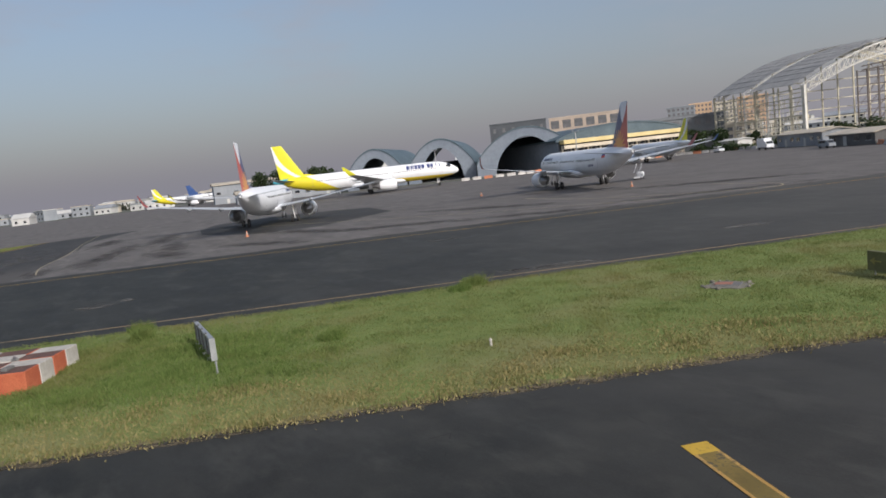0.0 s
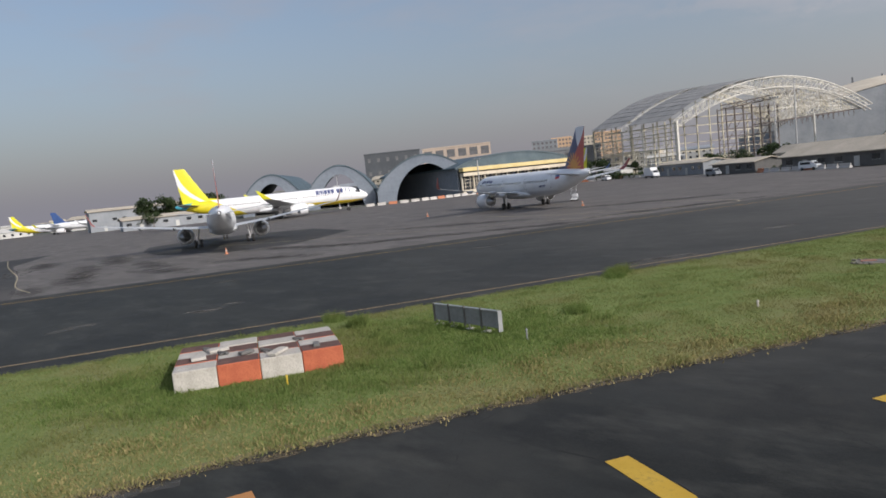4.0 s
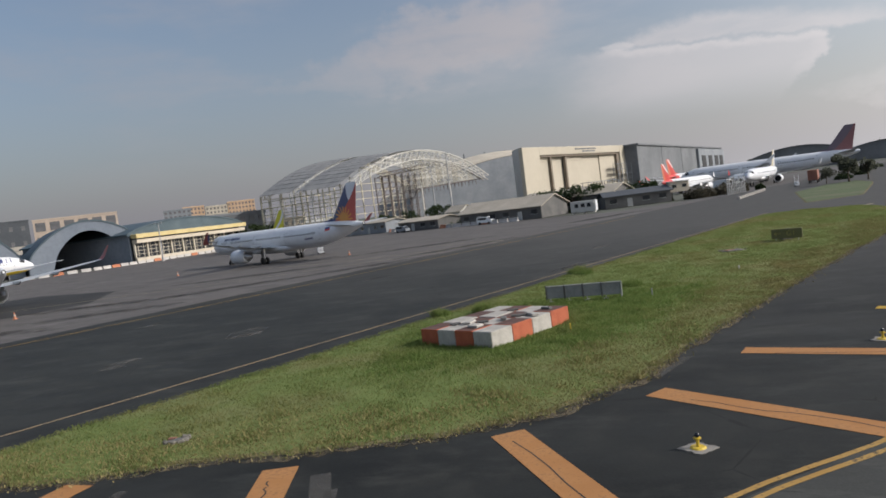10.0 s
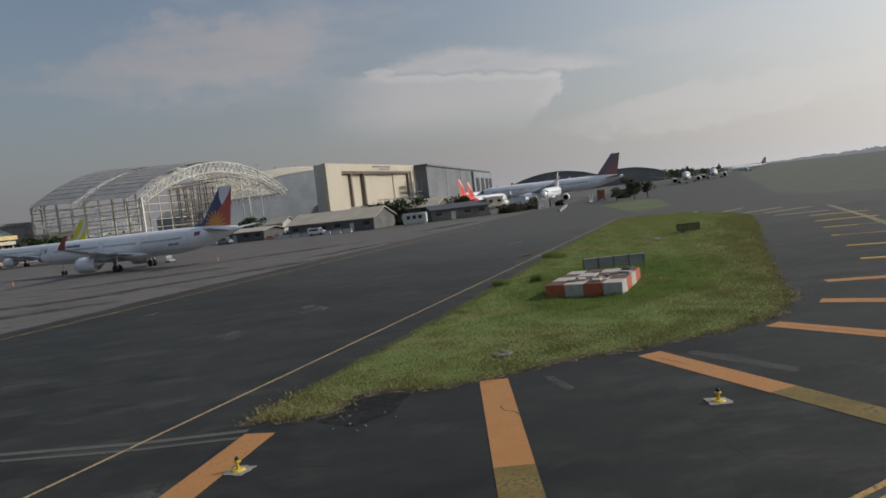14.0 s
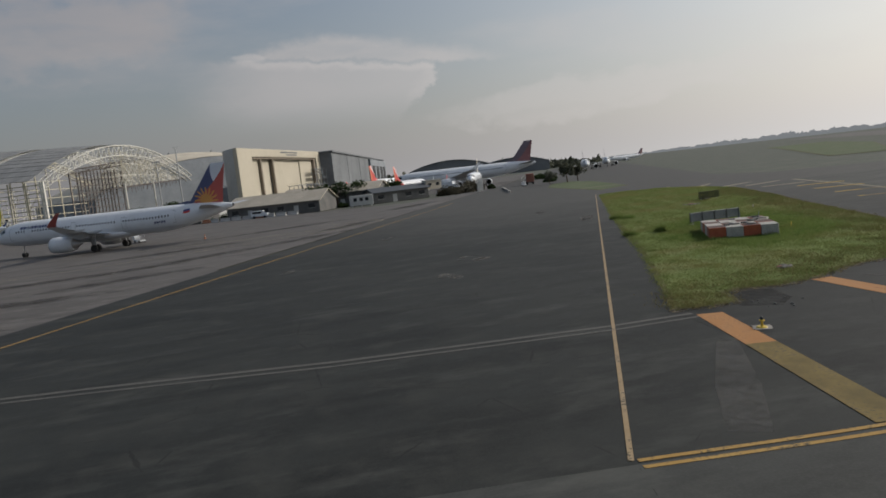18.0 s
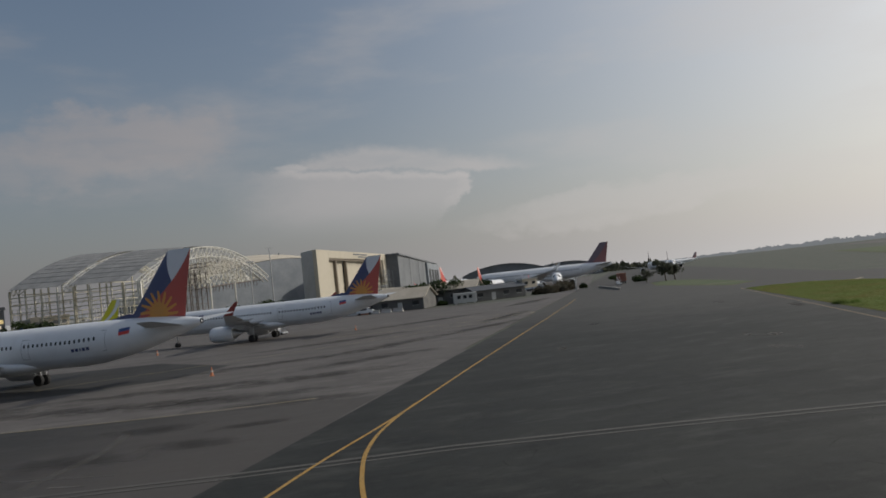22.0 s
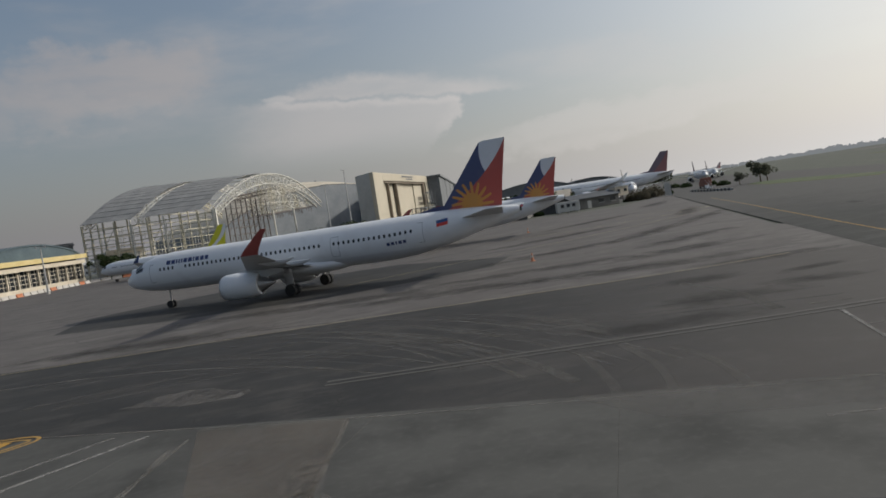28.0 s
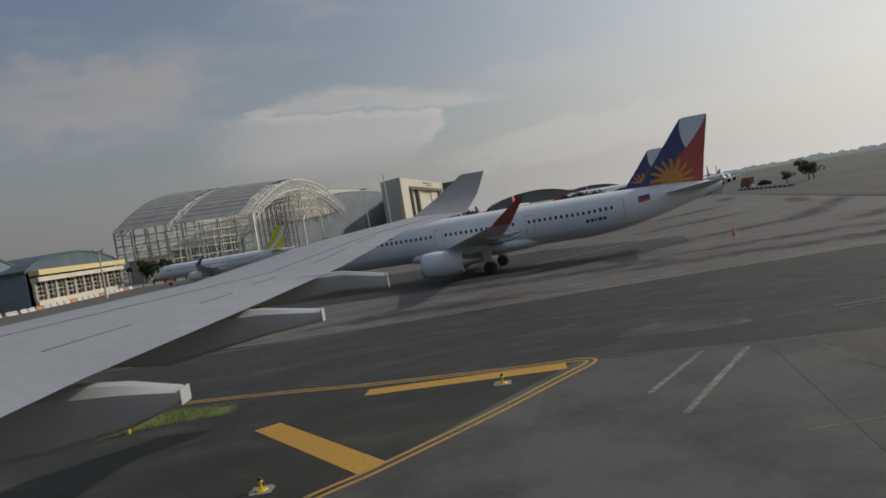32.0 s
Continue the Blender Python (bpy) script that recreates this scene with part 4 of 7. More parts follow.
def sunburst_fin(g, x, y, z):
    h, c = fin_place(g, x, z)
    red = g.math("GREATER_THAN", c, g.math("MULTIPLY_ADD", h, 0.82, 0.18))
    blue = g.math("LESS_THAN", c, g.math("MULTIPLY_ADD", h, -1.25, 1.25))
    tone = g.mix(blue, (0.66, 0.68, 0.72), (0.055, 0.068, 0.16))
    tone = g.mix(red, tone, (0.44, 0.085, 0.07))
    dx, dz = g.math("ADD", x, 18.1), g.math("SUBTRACT", z, 6.15)
    r = g.math("SQRT", g.math("ADD", g.math("MULTIPLY", dx, dx), g.math("MULTIPLY", dz, dz)))
    ray = g.math("LESS_THAN", g.math("FRACT", g.math("MULTIPLY", g.math("ARCTAN2", dz, dx), 2.55)), g.math("MULTIPLY_ADD", r, -0.42, 1.1))
    sunny = g.math("MAXIMUM", g.math("LESS_THAN", r, 1.0), g.math("MULTIPLY", ray, g.math("LESS_THAN", r, 2.05)))
    return g.mix(sunny, tone, (0.58, 0.27, 0.06))


def lime_fin(g, x, y, z):
    h, c = fin_place(g, x, z)
    bend = g.math("MULTIPLY", g.math("SUBTRACT", 1.0, h), g.math("SUBTRACT", 1.0, h))
    mid = g.math("SUBTRACT", 0.86, g.math("MULTIPLY", bend, 0.55))
    band = g.math("LESS_THAN", g.math("ABSOLUTE", g.math("SUBTRACT", c, mid)), g.math("MULTIPLY_ADD", h, 0.1, 0.10))
    return g.mix(band, (0.66, 0.62, 0.02), (0.74, 0.75, 0.74))


def lime_body(g, x, y, z):
    swoop = g.math("LESS_THAN", x, g.math("MULTIPLY_ADD", z, -2.0, -3.0))
    tone = g.mix(swoop, (0.74, 0.75, 0.76), (0.66, 0.56, 0.02))
    teal = g.math("LESS_THAN", x, g.math("MULTIPLY_ADD", z, 1.1, -25.0))
    tone = g.mix(teal, tone, (0.06, 0.33, 0.42))
    belly = g.math("LESS_THAN", z, g.math("MULTIPLY_ADD", x, -0.02, 3.0))
    front = g.math("GREATER_THAN", x, 6.0)
    return g.mix(g.math("MULTIPLY", belly, front), tone, (0.66, 0.50, 0.02))


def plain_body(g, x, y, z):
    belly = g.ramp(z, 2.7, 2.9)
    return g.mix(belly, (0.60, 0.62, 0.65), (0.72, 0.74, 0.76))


def red_fin(g, x, y, z):
    h, c = fin_place(g, x, z)
    tone = g.mix(g.math("GREATER_THAN", c, 0.75), (0.52, 0.05, 0.04), (0.55, 0.16, 0.08))
    sail = g.math("MULTIPLY", g.math("LESS_THAN", c, g.math("MULTIPLY_ADD", h, 0.9, -0.25)), g.math("GREATER_THAN", c, g.math("MULTIPLY_ADD", h, 0.5, -0.25)))
    return g.mix(sail, tone, (0.68, 0.60, 0.58))


def red_body(g, x, y, z):
    swoop = g.math("LESS_THAN", x, g.math("MULTIPLY_ADD", z, -1.5, -8.0))
    return g.mix(swoop, (0.74, 0.75, 0.76), (0.58, 0.04, 0.035))


def grey_fin(g, x, y, z):
    h, c = fin_place(g, x, z)
    return g.mix(g.math("GREATER_THAN", c, g.math("MULTIPLY_ADD", h, 0.5, 0.35)), (0.17, 0.13, 0.16), (0.27, 0.12, 0.12))


def gold_fin(g, x, y, z):
    h, c = fin_place(g, x, z)
    return g.mix(g.math("GREATER_THAN", c, 0.55), (0.50, 0.44, 0.32), (0.60, 0.59, 0.56))


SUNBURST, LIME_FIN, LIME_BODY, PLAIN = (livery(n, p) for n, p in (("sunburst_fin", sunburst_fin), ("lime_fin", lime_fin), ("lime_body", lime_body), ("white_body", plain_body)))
RED_FIN, RED_BODY, GREY_FIN, GOLD_FIN = (livery(n, p) for n, p in (("red_fin", red_fin), ("red_tailed_body", red_body), ("dusk_fin", grey_fin), ("golden_fin", gold_fin)))


def hull_at(x, profile):
    xs = [p[0] for p in profile][::-1]
    return np.interp(x, xs, [p[1] for p in profile][::-1]), np.interp(x, xs, [p[2] for p in profile][::-1])


PROFILE = [(22.0, 0.06, 3.30), (21.75, 0.42, 3.36), (21.1, 0.86, 3.47), (20.2, 1.25, 3.60), (19.0, 1.60, 3.74), (17.4, 1.86, 3.86), (15.6, 1.98, 3.92), (12, 2.0, 3.92), (4, 2.0, 3.92), (-4, 2.0, 3.92), (-9.5, 2.0, 3.92), (-12.0, 1.90, 4.02), (-14.5, 1.68, 4.22), (-17.0, 1.36, 4.48), (-19.2, 1.00, 4.72), (-21.0, 0.64, 4.92), (-22.2, 0.36, 5.04), (-22.5, 0.22, 5.06)]


def aerofoil(lead, tail, thick, n=7):
    """A closed section from its leading to its trailing edge, thick upwards."""
    lead, tail = Vector(lead), Vector(tail)
    chord = tail - lead
    up = Vector((0, 0, 1))
    ts = [0.5 - 0.5 * math.cos(math.pi * k / n) for k in range(n + 1)]
    shape = lambda t: 2.6 * (0.297 * math.sqrt(t) - 0.126 * t - 0.352 * t * t + 0.284 * t ** 3 - 0.101 * t ** 4)
    top = [lead + chord * t + up * thick * shape(t) for t in ts]
    low = [lead + chord * t - up * thick * 0.7 * shape(t) for t in ts[1:-1]]
    return top + low[::-1]


def side_foil(lead, tail, thick, n=6):
    """The same lying upright: thick sideways."""
    lead, tail = Vector(lead), Vector(tail)
    ts = [0.5 - 0.5 * math.cos(math.pi * k / n) for k in range(n + 1)]
    shape = lambda t: 2.6 * (0.297 * math.sqrt(t) - 0.126 * t - 0.352 * t * t + 0.284 * t ** 3 - 0.101 * t ** 4)
    a = [lead + (tail - lead) * t + Vector((0, thick * shape(t), 0)) for t in ts]
    b = [lead + (tail - lead) * t - Vector((0, thick * shape(t), 0)) for t in ts[1:-1]]
    return a + b[::-1]


def rim(x, y, z, r, n=24):
    return [(x, y + r * math.cos(2 * math.pi * k / n), z + r * math.sin(2 * math.pi * k / n)) for k in range(n)]


PANES = {}


def airliner(label, m, body, fin, winglet, size=1.0, span=1.0, windows=False, title=None, group="parked airliners", nacelle=None, fin_up=1.0):
    """A twin-engined airliner on its wheels: +x is the nose, the origin lies on the ground between its main wheels."""
    plane = thing("airliner", label, "airplane", m @ Matrix.Diagonal((size, size, size, 1)), group)
    n = 32
    rings = [[(x, 0.985 * r * math.cos(2 * math.pi * k / n), zc + 1.03 * r * math.sin(2 * math.pi * k / n)) for k in range(n)] for x, r, zc in PROFILE]
    part("fuselage", Geo().loft(rings), body, plane, smooth=50)
    belly = Geo().loft([[(x, w * math.cos(2 * math.pi * k / 20), z0 + h * math.sin(2 * math.pi * k / 20)) for k in range(20)] for x, w, h, z0 in ((9.4, 0.5, 0.3, 2.3), (8.0, 1.7, 0.7, 2.35), (5.0, 2.1, 0.85, 2.35), (0, 2.15, 0.9, 2.35), (-3.5, 1.7, 0.75, 2.4), (-6.0, 0.5, 0.3, 2.4))])
    part("belly_fairing", belly, WHITE, plane, smooth=50)
    for s in (1, -1):
        tip = 2 + 15 * span
        wing_rings = [aerofoil((6.0, s * 1.6, 2.75), (-1.4, s * 1.6, 2.6), 0.55), aerofoil((3.0, s * (2 + 4.6 * span), 3.2), (-1.7, s * (2 + 4.6 * span), 3.1), 0.42), aerofoil((-3.2, s * tip, 4.8), (-4.8, s * tip, 4.75), 0.16)]
        wing = part("wing", Geo().loft(wing_rings), GREY_WING, plane, smooth=40)
        tips = [side_foil((-3.2 - 0.62 * k, s * (tip + 0.6 * math.sqrt(k / 4.0)), 4.78 + 0.47 * k), (-4.8 - 0.34 * k, s * (tip + 0.6 * math.sqrt(k / 4.0)), 4.76 + 0.47 * k), 0.09 - 0.012 * k) for k in range(5)]
        part("winglet", Geo().loft(tips), winglet, wing, smooth=40)
        for t in (0.32, 0.62):
            yy, xx = s * (2 + 15 * span * t), -1.6 - 2.6 * t
            can = Geo().loft([[(xx + dx, yy + w * math.cos(a), 2.75 + 1.75 * t + dz + h * math.sin(a)) for a in (2 * math.pi * k / 10 for k in range(10))] for dx, w, h, dz in ((2.0, 0.05, 0.05, 0.0), (1.0, 0.2, 0.26, -0.1), (-0.4, 0.2, 0.26, -0.12), (-1.5, 0.04, 0.06, 0.1))])
            part("flap_fairing", can, GREY_WING, wing, smooth=45)
        ey, ez = s * (2 + 3.75 * span), 1.72
        pod = part("engine", Geo().loft([rim(5.90, ey, ez, 1.0), rim(6.05, ey, ez, 1.12), rim(5.80, ey, ez, 1.22), rim(4.50, ey, ez, 1.3), rim(3.00, ey, ez, 1.22), rim(2.10, ey, ez, 1.02), rim(2.05, ey, ez, 0.86)], caps=False), nacelle or WHITE, plane, smooth=60)
        part("fan", Geo().loft([rim(5.30, ey, ez, 1.02), rim(5.30, ey, ez, 0.3), rim(5.70, ey, ez, 0.04)], caps=True), DARK, pod, "dark fan disc and spinner", smooth=40)
        part("intake_lip", Geo().loft([rim(5.30, ey, ez, 1.02), rim(6.06, ey, ez, 1.03), rim(6.10, ey, ez, 1.1), rim(5.98, ey, ez, 1.19)], caps=False), STEEL, pod, "bare metal intake lip", smooth=60)
        part("exhaust_cone", Geo().loft([rim(2.20, ey, ez, 0.84), rim(1.70, ey, ez, 0.6), rim(1.30, ey, ez, 0.42), rim(0.50, ey, ez, 0.06)]), STEEL, pod, "dark metal exhaust cone", smooth=50)
        part("pylon", Geo().loft([[(x, ey + w, z0), (x, ey - w, z0), (x, ey - w, z1), (x, ey + w, z1)] for x, w, z0, z1 in ((4.8, 0.08, 2.7, 2.95), (3.2, 0.2, 2.5, 3.25), (1.4, 0.2, 2.3, 3.1), (-0.4, 0.06, 2.6, 2.9))]), GREY_WING, plane)
        stab = [aerofoil((-16.9, s * 0.7, 4.95), (-21.0, s * 0.7, 4.9), 0.24), aerofoil((-20.6, s * 6.2, 5.5), (-22.1, s * 6.2, 5.5), 0.09)]
        part("tailplane", Geo().loft(stab), GREY_WING, plane, smooth=40)
        leg = part("main_gear", Geo().tube((0, s * 3.8, 0.55), (0.2, s * 3.5, 2.7), 0.13).tube((0, s * 3.35, 0.56), (0, s * 4.25, 0.56), 0.09).box((0.1, s * 4.05, 1.7), (0.9, 0.06, 1.3)), STEEL, plane)
        for dy in (-0.42, 0.42):
            wheel = part("wheel", Geo().loft([rim2(s * 3.8 + dy + q, r) for q, r in ((-0.2, 0.40), (-0.19, 0.54), (-0.12, 0.585), (0.12, 0.585), (0.19, 0.54), (0.2, 0.40))]), RUBBER, leg, smooth=40)
    root = Geo().loft([side_foil((-14.6, 0, 5.5), (-20.8, 0, 5.3), 0.36), side_foil((-16.6, 0, 5.9 + 2.1 * fin_up), (-21.25, 0, 5.9 + 2.1 * fin_up), 0.27), side_foil((-19.5, 0, 5.9 + 5.8 * fin_up), (-22.0, 0, 5.9 + 5.8 * fin_up), 0.14), side_foil((-19.9, 0, 5.9 + 5.9 * fin_up), (-21.9, 0, 5.9 + 5.9 * fin_up), 0.05)])
    part("fin", root, fin, plane, smooth=40)
    part("dorsal_fillet", Geo().loft([side_foil((-11.6, 0, 5.82), (-15.4, 0, 5.6), 0.12), side_foil((-14.6, 0, 6.35), (-15.6, 0, 6.3), 0.08)]), fin, plane, smooth=40)
    part("exhaust_ring", Geo().loft([rim(-22.5, 0, 5.06, 0.24, 12), rim(-22.62, 0, 5.06, 0.2, 12), rim(-22.4, 0, 5.06, 0.1, 12)], caps=False), DARK, plane, "dark exhaust ring in the tail cone", smooth=40)
    nose = part("nose_gear", Geo().tube((16.9, 0, 0.4), (16.9, 0, 2.4), 0.1).tube((16.9, -0.25, 0.4), (16.9, 0.25, 0.4), 0.07), STEEL, plane)
    for dy in (-0.27, 0.27):
        part("wheel", Geo().loft([[(16.9 + r * math.cos(a), dy + q, 0.4 + r * math.sin(a)) for a in (2 * math.pi * k / 16 for k in range(16))] for q, r in ((-0.11, 0.28), (-0.08, 0.4), (0.08, 0.4), (0.11, 0.28))]), RUBBER, nose, smooth=40)
    # flight deck panes: patches of the nose, laid just over it
    for s in (1, -1):
        for a0, a1, x0, x1 in ((68, 90, 20.0, 19.2), (46, 66, 20.0, 19.0), (30, 44, 19.85, 18.7)):
            grid = []
            for x in np.linspace(x0, x1, 3):
                r, zc = hull_at(x, PROFILE)
                grid.append([(x, s * 1.0 * (r + 0.015) * math.cos(radians(a)), zc + 1.045 * (r + 0.015) * math.sin(radians(a))) for a in np.linspace(a0 - 8, a1 - 8, 3)])
            part("cockpit_window", Geo().loft(grid, closed=False, caps=False), DARK, plane, "dark flight deck pane")
    xs = [16.2 - 0.535 * k for k in range(54) if not (k in (4, 5, 20, 21, 36, 37))]
    xs = [x for x in xs if x > -12.6]

    def pane(x, s, w=0.115, h=0.17):
        r, zc = hull_at(x, PROFILE)
        pts = []
        for dx, dz in ((-w, -h * 0.6), (-w * 0.6, -h), (w * 0.6, -h), (w, -h * 0.6), (w, h * 0.6), (w * 0.6, h), (-w * 0.6, h), (-w, h * 0.6)):
            zz = 0.42 + dz
            pts.append((x + dx, s * 0.985 * (math.sqrt(max(0.01, (r + 0.012) ** 2 - (zz / 1.03) ** 2))), zc + zz))
        return pts

    for s in (1, -1):
        for x in xs:
            if -9.5 < x < 12.0:
                key, at = ("mid", s), 0.0
            else:
                key, at = (round(x, 2), s), x
            if key not in PANES:
                PANES[key] = Geo().add([(a - at, b, c) for a, b, c in pane(at, s)], [tuple(range(8))]).mesh("cabin_window", DARK)
            ob = part("cabin_window", PANES[key], DARK, plane)
            ob.location = (x, 0, 0)
    for s in (1, -1):
        for x in (17.2, 5.2, -4.2, -12.9):
            r, zc = hull_at(x, PROFILE)
            door = []
            for zz in np.linspace(-0.85, 1.05, 6):
                door.append([(x + dx, s * 0.985 * math.sqrt(max(0.01, (r + 0.012) ** 2 - (zz / 1.03) ** 2)), zc + zz) for dx in (-0.44, 0.44)])
            edge = Geo()
            loop = [p[0] for p in door] + [p[1] for p in door[::-1]]
            mid = Vector((x, loop[0][1], zc + 0.1))
            inner = [Vector((p[0] + (0.04 if p[0] < x else -0.04), p[1], mid.z + (p[2] - mid.z) * 0.955)) for p in loop]
            n2 = len(loop)
            edge.add(list(loop) + inner, [(k, (k + 1) % n2, n2 + (k + 1) % n2, n2 + k) for k in range(n2)])
            part("door_outline", edge, GREY_CLAD, plane)
    if title:
        ink, x0, widths, low, height = title
        for s in (1, -1):
            x = x0
            for w in widths:
                if not w:
                    x -= 0.5
                    continue
                r, zc = hull_at(x, PROFILE)
                bar = []
                for zz in np.linspace(low, low + height, 6):
                    bar.append([(x - dx * 1.0, s * 0.985 * math.sqrt((r + 0.014) ** 2 - (zz / 1.03) ** 2), zc + zz) for dx in (0, w)])
                part("title_bar", Geo().loft(bar, closed=False, caps=False), ink, plane, "plain coloured bar of the title lettering")
                x -= w + 0.13
    # small flag and a row of dark bars on the rear body
    if windows:
        for x0, w, z0, h, ink in ((-14.7, 1.1, 0.55, 0.3, BLUE_PAINT), (-14.7, 1.1, 0.25, 0.3, RED_PAINT), (-9.6, 0.32, -0.55, 0.3, TITLE_BLUE), (-10.05, 0.32, -0.55, 0.3, TITLE_BLUE), (-10.5, 0.16, -0.55, 0.3, TITLE_BLUE), (-10.8, 0.32, -0.55, 0.3, TITLE_BLUE), (-11.25, 0.32, -0.55, 0.3, TITLE_BLUE)):
            bar = []
            for zz in (z0, z0 + h):
                ends = []
                for x in (x0, x0 - w):
                    r, zc = hull_at(x, PROFILE)
                    ends.append((x, 0.985 * math.sqrt((r + 0.014) ** 2 - (zz / 1.03) ** 2), zc + zz))
                bar.append(ends)
            part("body_mark", Geo().loft(bar, closed=False, caps=False), ink, plane)
    return plane


def rim2(y, r, n=18, z=0.585):
    return [(r * math.cos(2 * math.pi * k / n), y, z + r * math.sin(2 * math.pi * k / n)) for k in range(n)]


TITLE_A = (TITLE_BLUE, 15.4, (0.5, 0.45, 0.18, 0.18, 0.18, 0.45, 0.45, 0.18, 0.45, 0.45, 0.4), 0.8, 0.42)
TITLE_C = (TITLE_BLUE, 17.3, (0.7, 0.7, 0.7, 0.7, 0.0, 0.75, 0.7, 0.65, 0.22, 0.4, 0.22, 0.65), 0.66, 0.95)
SUN_TIP = surface("red_winglet_paint", (0.26, 0.05, 0.045), (0.32, 0.07, 0.06), 0.8, 0.4)
HEAD_A, HEAD_B = 153.5, 155.0


def from_tail(x, y, heading, reach):
    """The pose of an airliner whose fin's upper rear corner stands over (x, y)."""
    return facing(x + reach * math.cos(radians(heading)), y + reach * math.sin(radians(heading)), heading)


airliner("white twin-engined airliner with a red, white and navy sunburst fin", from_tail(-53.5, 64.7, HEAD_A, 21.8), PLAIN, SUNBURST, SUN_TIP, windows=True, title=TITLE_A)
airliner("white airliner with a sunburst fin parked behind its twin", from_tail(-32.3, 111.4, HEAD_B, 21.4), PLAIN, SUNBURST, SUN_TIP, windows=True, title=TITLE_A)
airliner("white wide-body airliner with a lime-yellow fin and teal tail cone", from_tail(-177.0, 111.2, 65.7, 28.9), LIME_BODY, LIME_FIN, LIME, 1.30, 1.25, title=TITLE_C, fin_up=1.3)
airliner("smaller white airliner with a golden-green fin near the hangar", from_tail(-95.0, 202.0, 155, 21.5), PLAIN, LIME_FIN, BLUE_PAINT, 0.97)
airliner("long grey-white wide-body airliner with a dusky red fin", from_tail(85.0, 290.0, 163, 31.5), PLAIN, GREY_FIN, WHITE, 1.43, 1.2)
airliner("small white airliner with a bright red tail", from_tail(17.5, 256.6, 62.7, 20.3), RED_BODY, RED_FIN, RED_PAINT, 0.93)
airliner("white airliner with a red and white fin far behind", from_tail(22.4, 366.3, 62, 27.9), RED_BODY, RED_FIN, RED_PAINT, 1.28)
airliner("white airliner with a golden fin facing the taxiway", from_tail(55.7, 276.9, 250, 20.7), PLAIN, GOLD_FIN, WHITE, 0.95)
airliner("white airliner facing the taxiway behind the parked row", from_tail(150.0, 384.0, 248, 21), PLAIN, GREY_FIN, WHITE, 1.0)
airliner("white airliner far along the apron facing the taxiway", from_tail(186.0, 430.0, 246, 21), PLAIN, GREY_FIN, WHITE, 1.0)
airliner("far-off white airliner waiting on the taxiway", from_tail(329.0, 641.0, 190, 20), PLAIN, GREY_FIN, WHITE, 0.92)
airliner("far-off small airliner with a lime-yellow tail", from_tail(-385, 112, 60, 20), LIME_BODY, LIME_FIN, LIME, 0.95)
airliner("far-off white airliner with a blue tail", from_tail(-372, 128, 60, 20), PLAIN, BLUE_PAINT, WHITE, 0.95)


# ---- hangars and buildings ----
def frame_pose(origin, along):
    return facing(origin[0], origin[1], math.degrees(math.atan2(along[1], along[0])))


def arc_z(s, width, low, high):
    return low + (high - low) * max(0.0, 1 - (2 * s / width - 1) ** 2) ** 1.0


def rising(d):
    """The roof's eaves and crown climb a little towards the rear."""
    return 19.6 + 0.03 * d, 33.6 + 0.055 * d


def truss(width, low, high, y, deep, material, parent, gap=2.4, n=30):
    """An arched double truss across the front of a hangar."""
    outer = [(width * k / n, arc_z(width * k / n, width, low, high)) for k in range(n + 1)]
    inner = [(p[0] + (1.2 - 2.4 * k / n), p[1] - deep * (0.55 + 0.45 * math.sin(math.pi * k / n))) for k, p in enumerate(outer)]
    def chord_tube(chord, yy, r):
        rings = [[(p[0] + r * 0.7 * math.cos(q), yy + r * math.sin(q), p[1] + r * 0.7 * math.cos(q)) for q in (2 * math.pi * k / 6 for k in range(6))] for p in chord]
        return Geo().loft(rings)

    t_ob = part("arch_truss", chord_tube(outer, y, 0.36), material, parent, "white arched double truss")
    for chord, yy, r in ((outer, y + gap, 0.32), (inner, y, 0.32), (inner, y + gap, 0.28)):
        part("chord", chord_tube(chord, yy, r), material, t_ob)
    for k in range(n):
        g = Geo()
        a, b, c = outer[k], inner[k], outer[k + 1]
        for yy in (y, y + gap):
            g.tube((a[0], yy, a[1]), (b[0], yy, b[1]), 0.13, sides=5).tube((b[0], yy, b[1]), (c[0], yy, c[1]), 0.13, sides=5)
        g.tube((a[0], y, a[1]), (a[0], y + gap, a[1]), 0.1, sides=5)
        part("web_member", g, material, t_ob)
    return t_ob


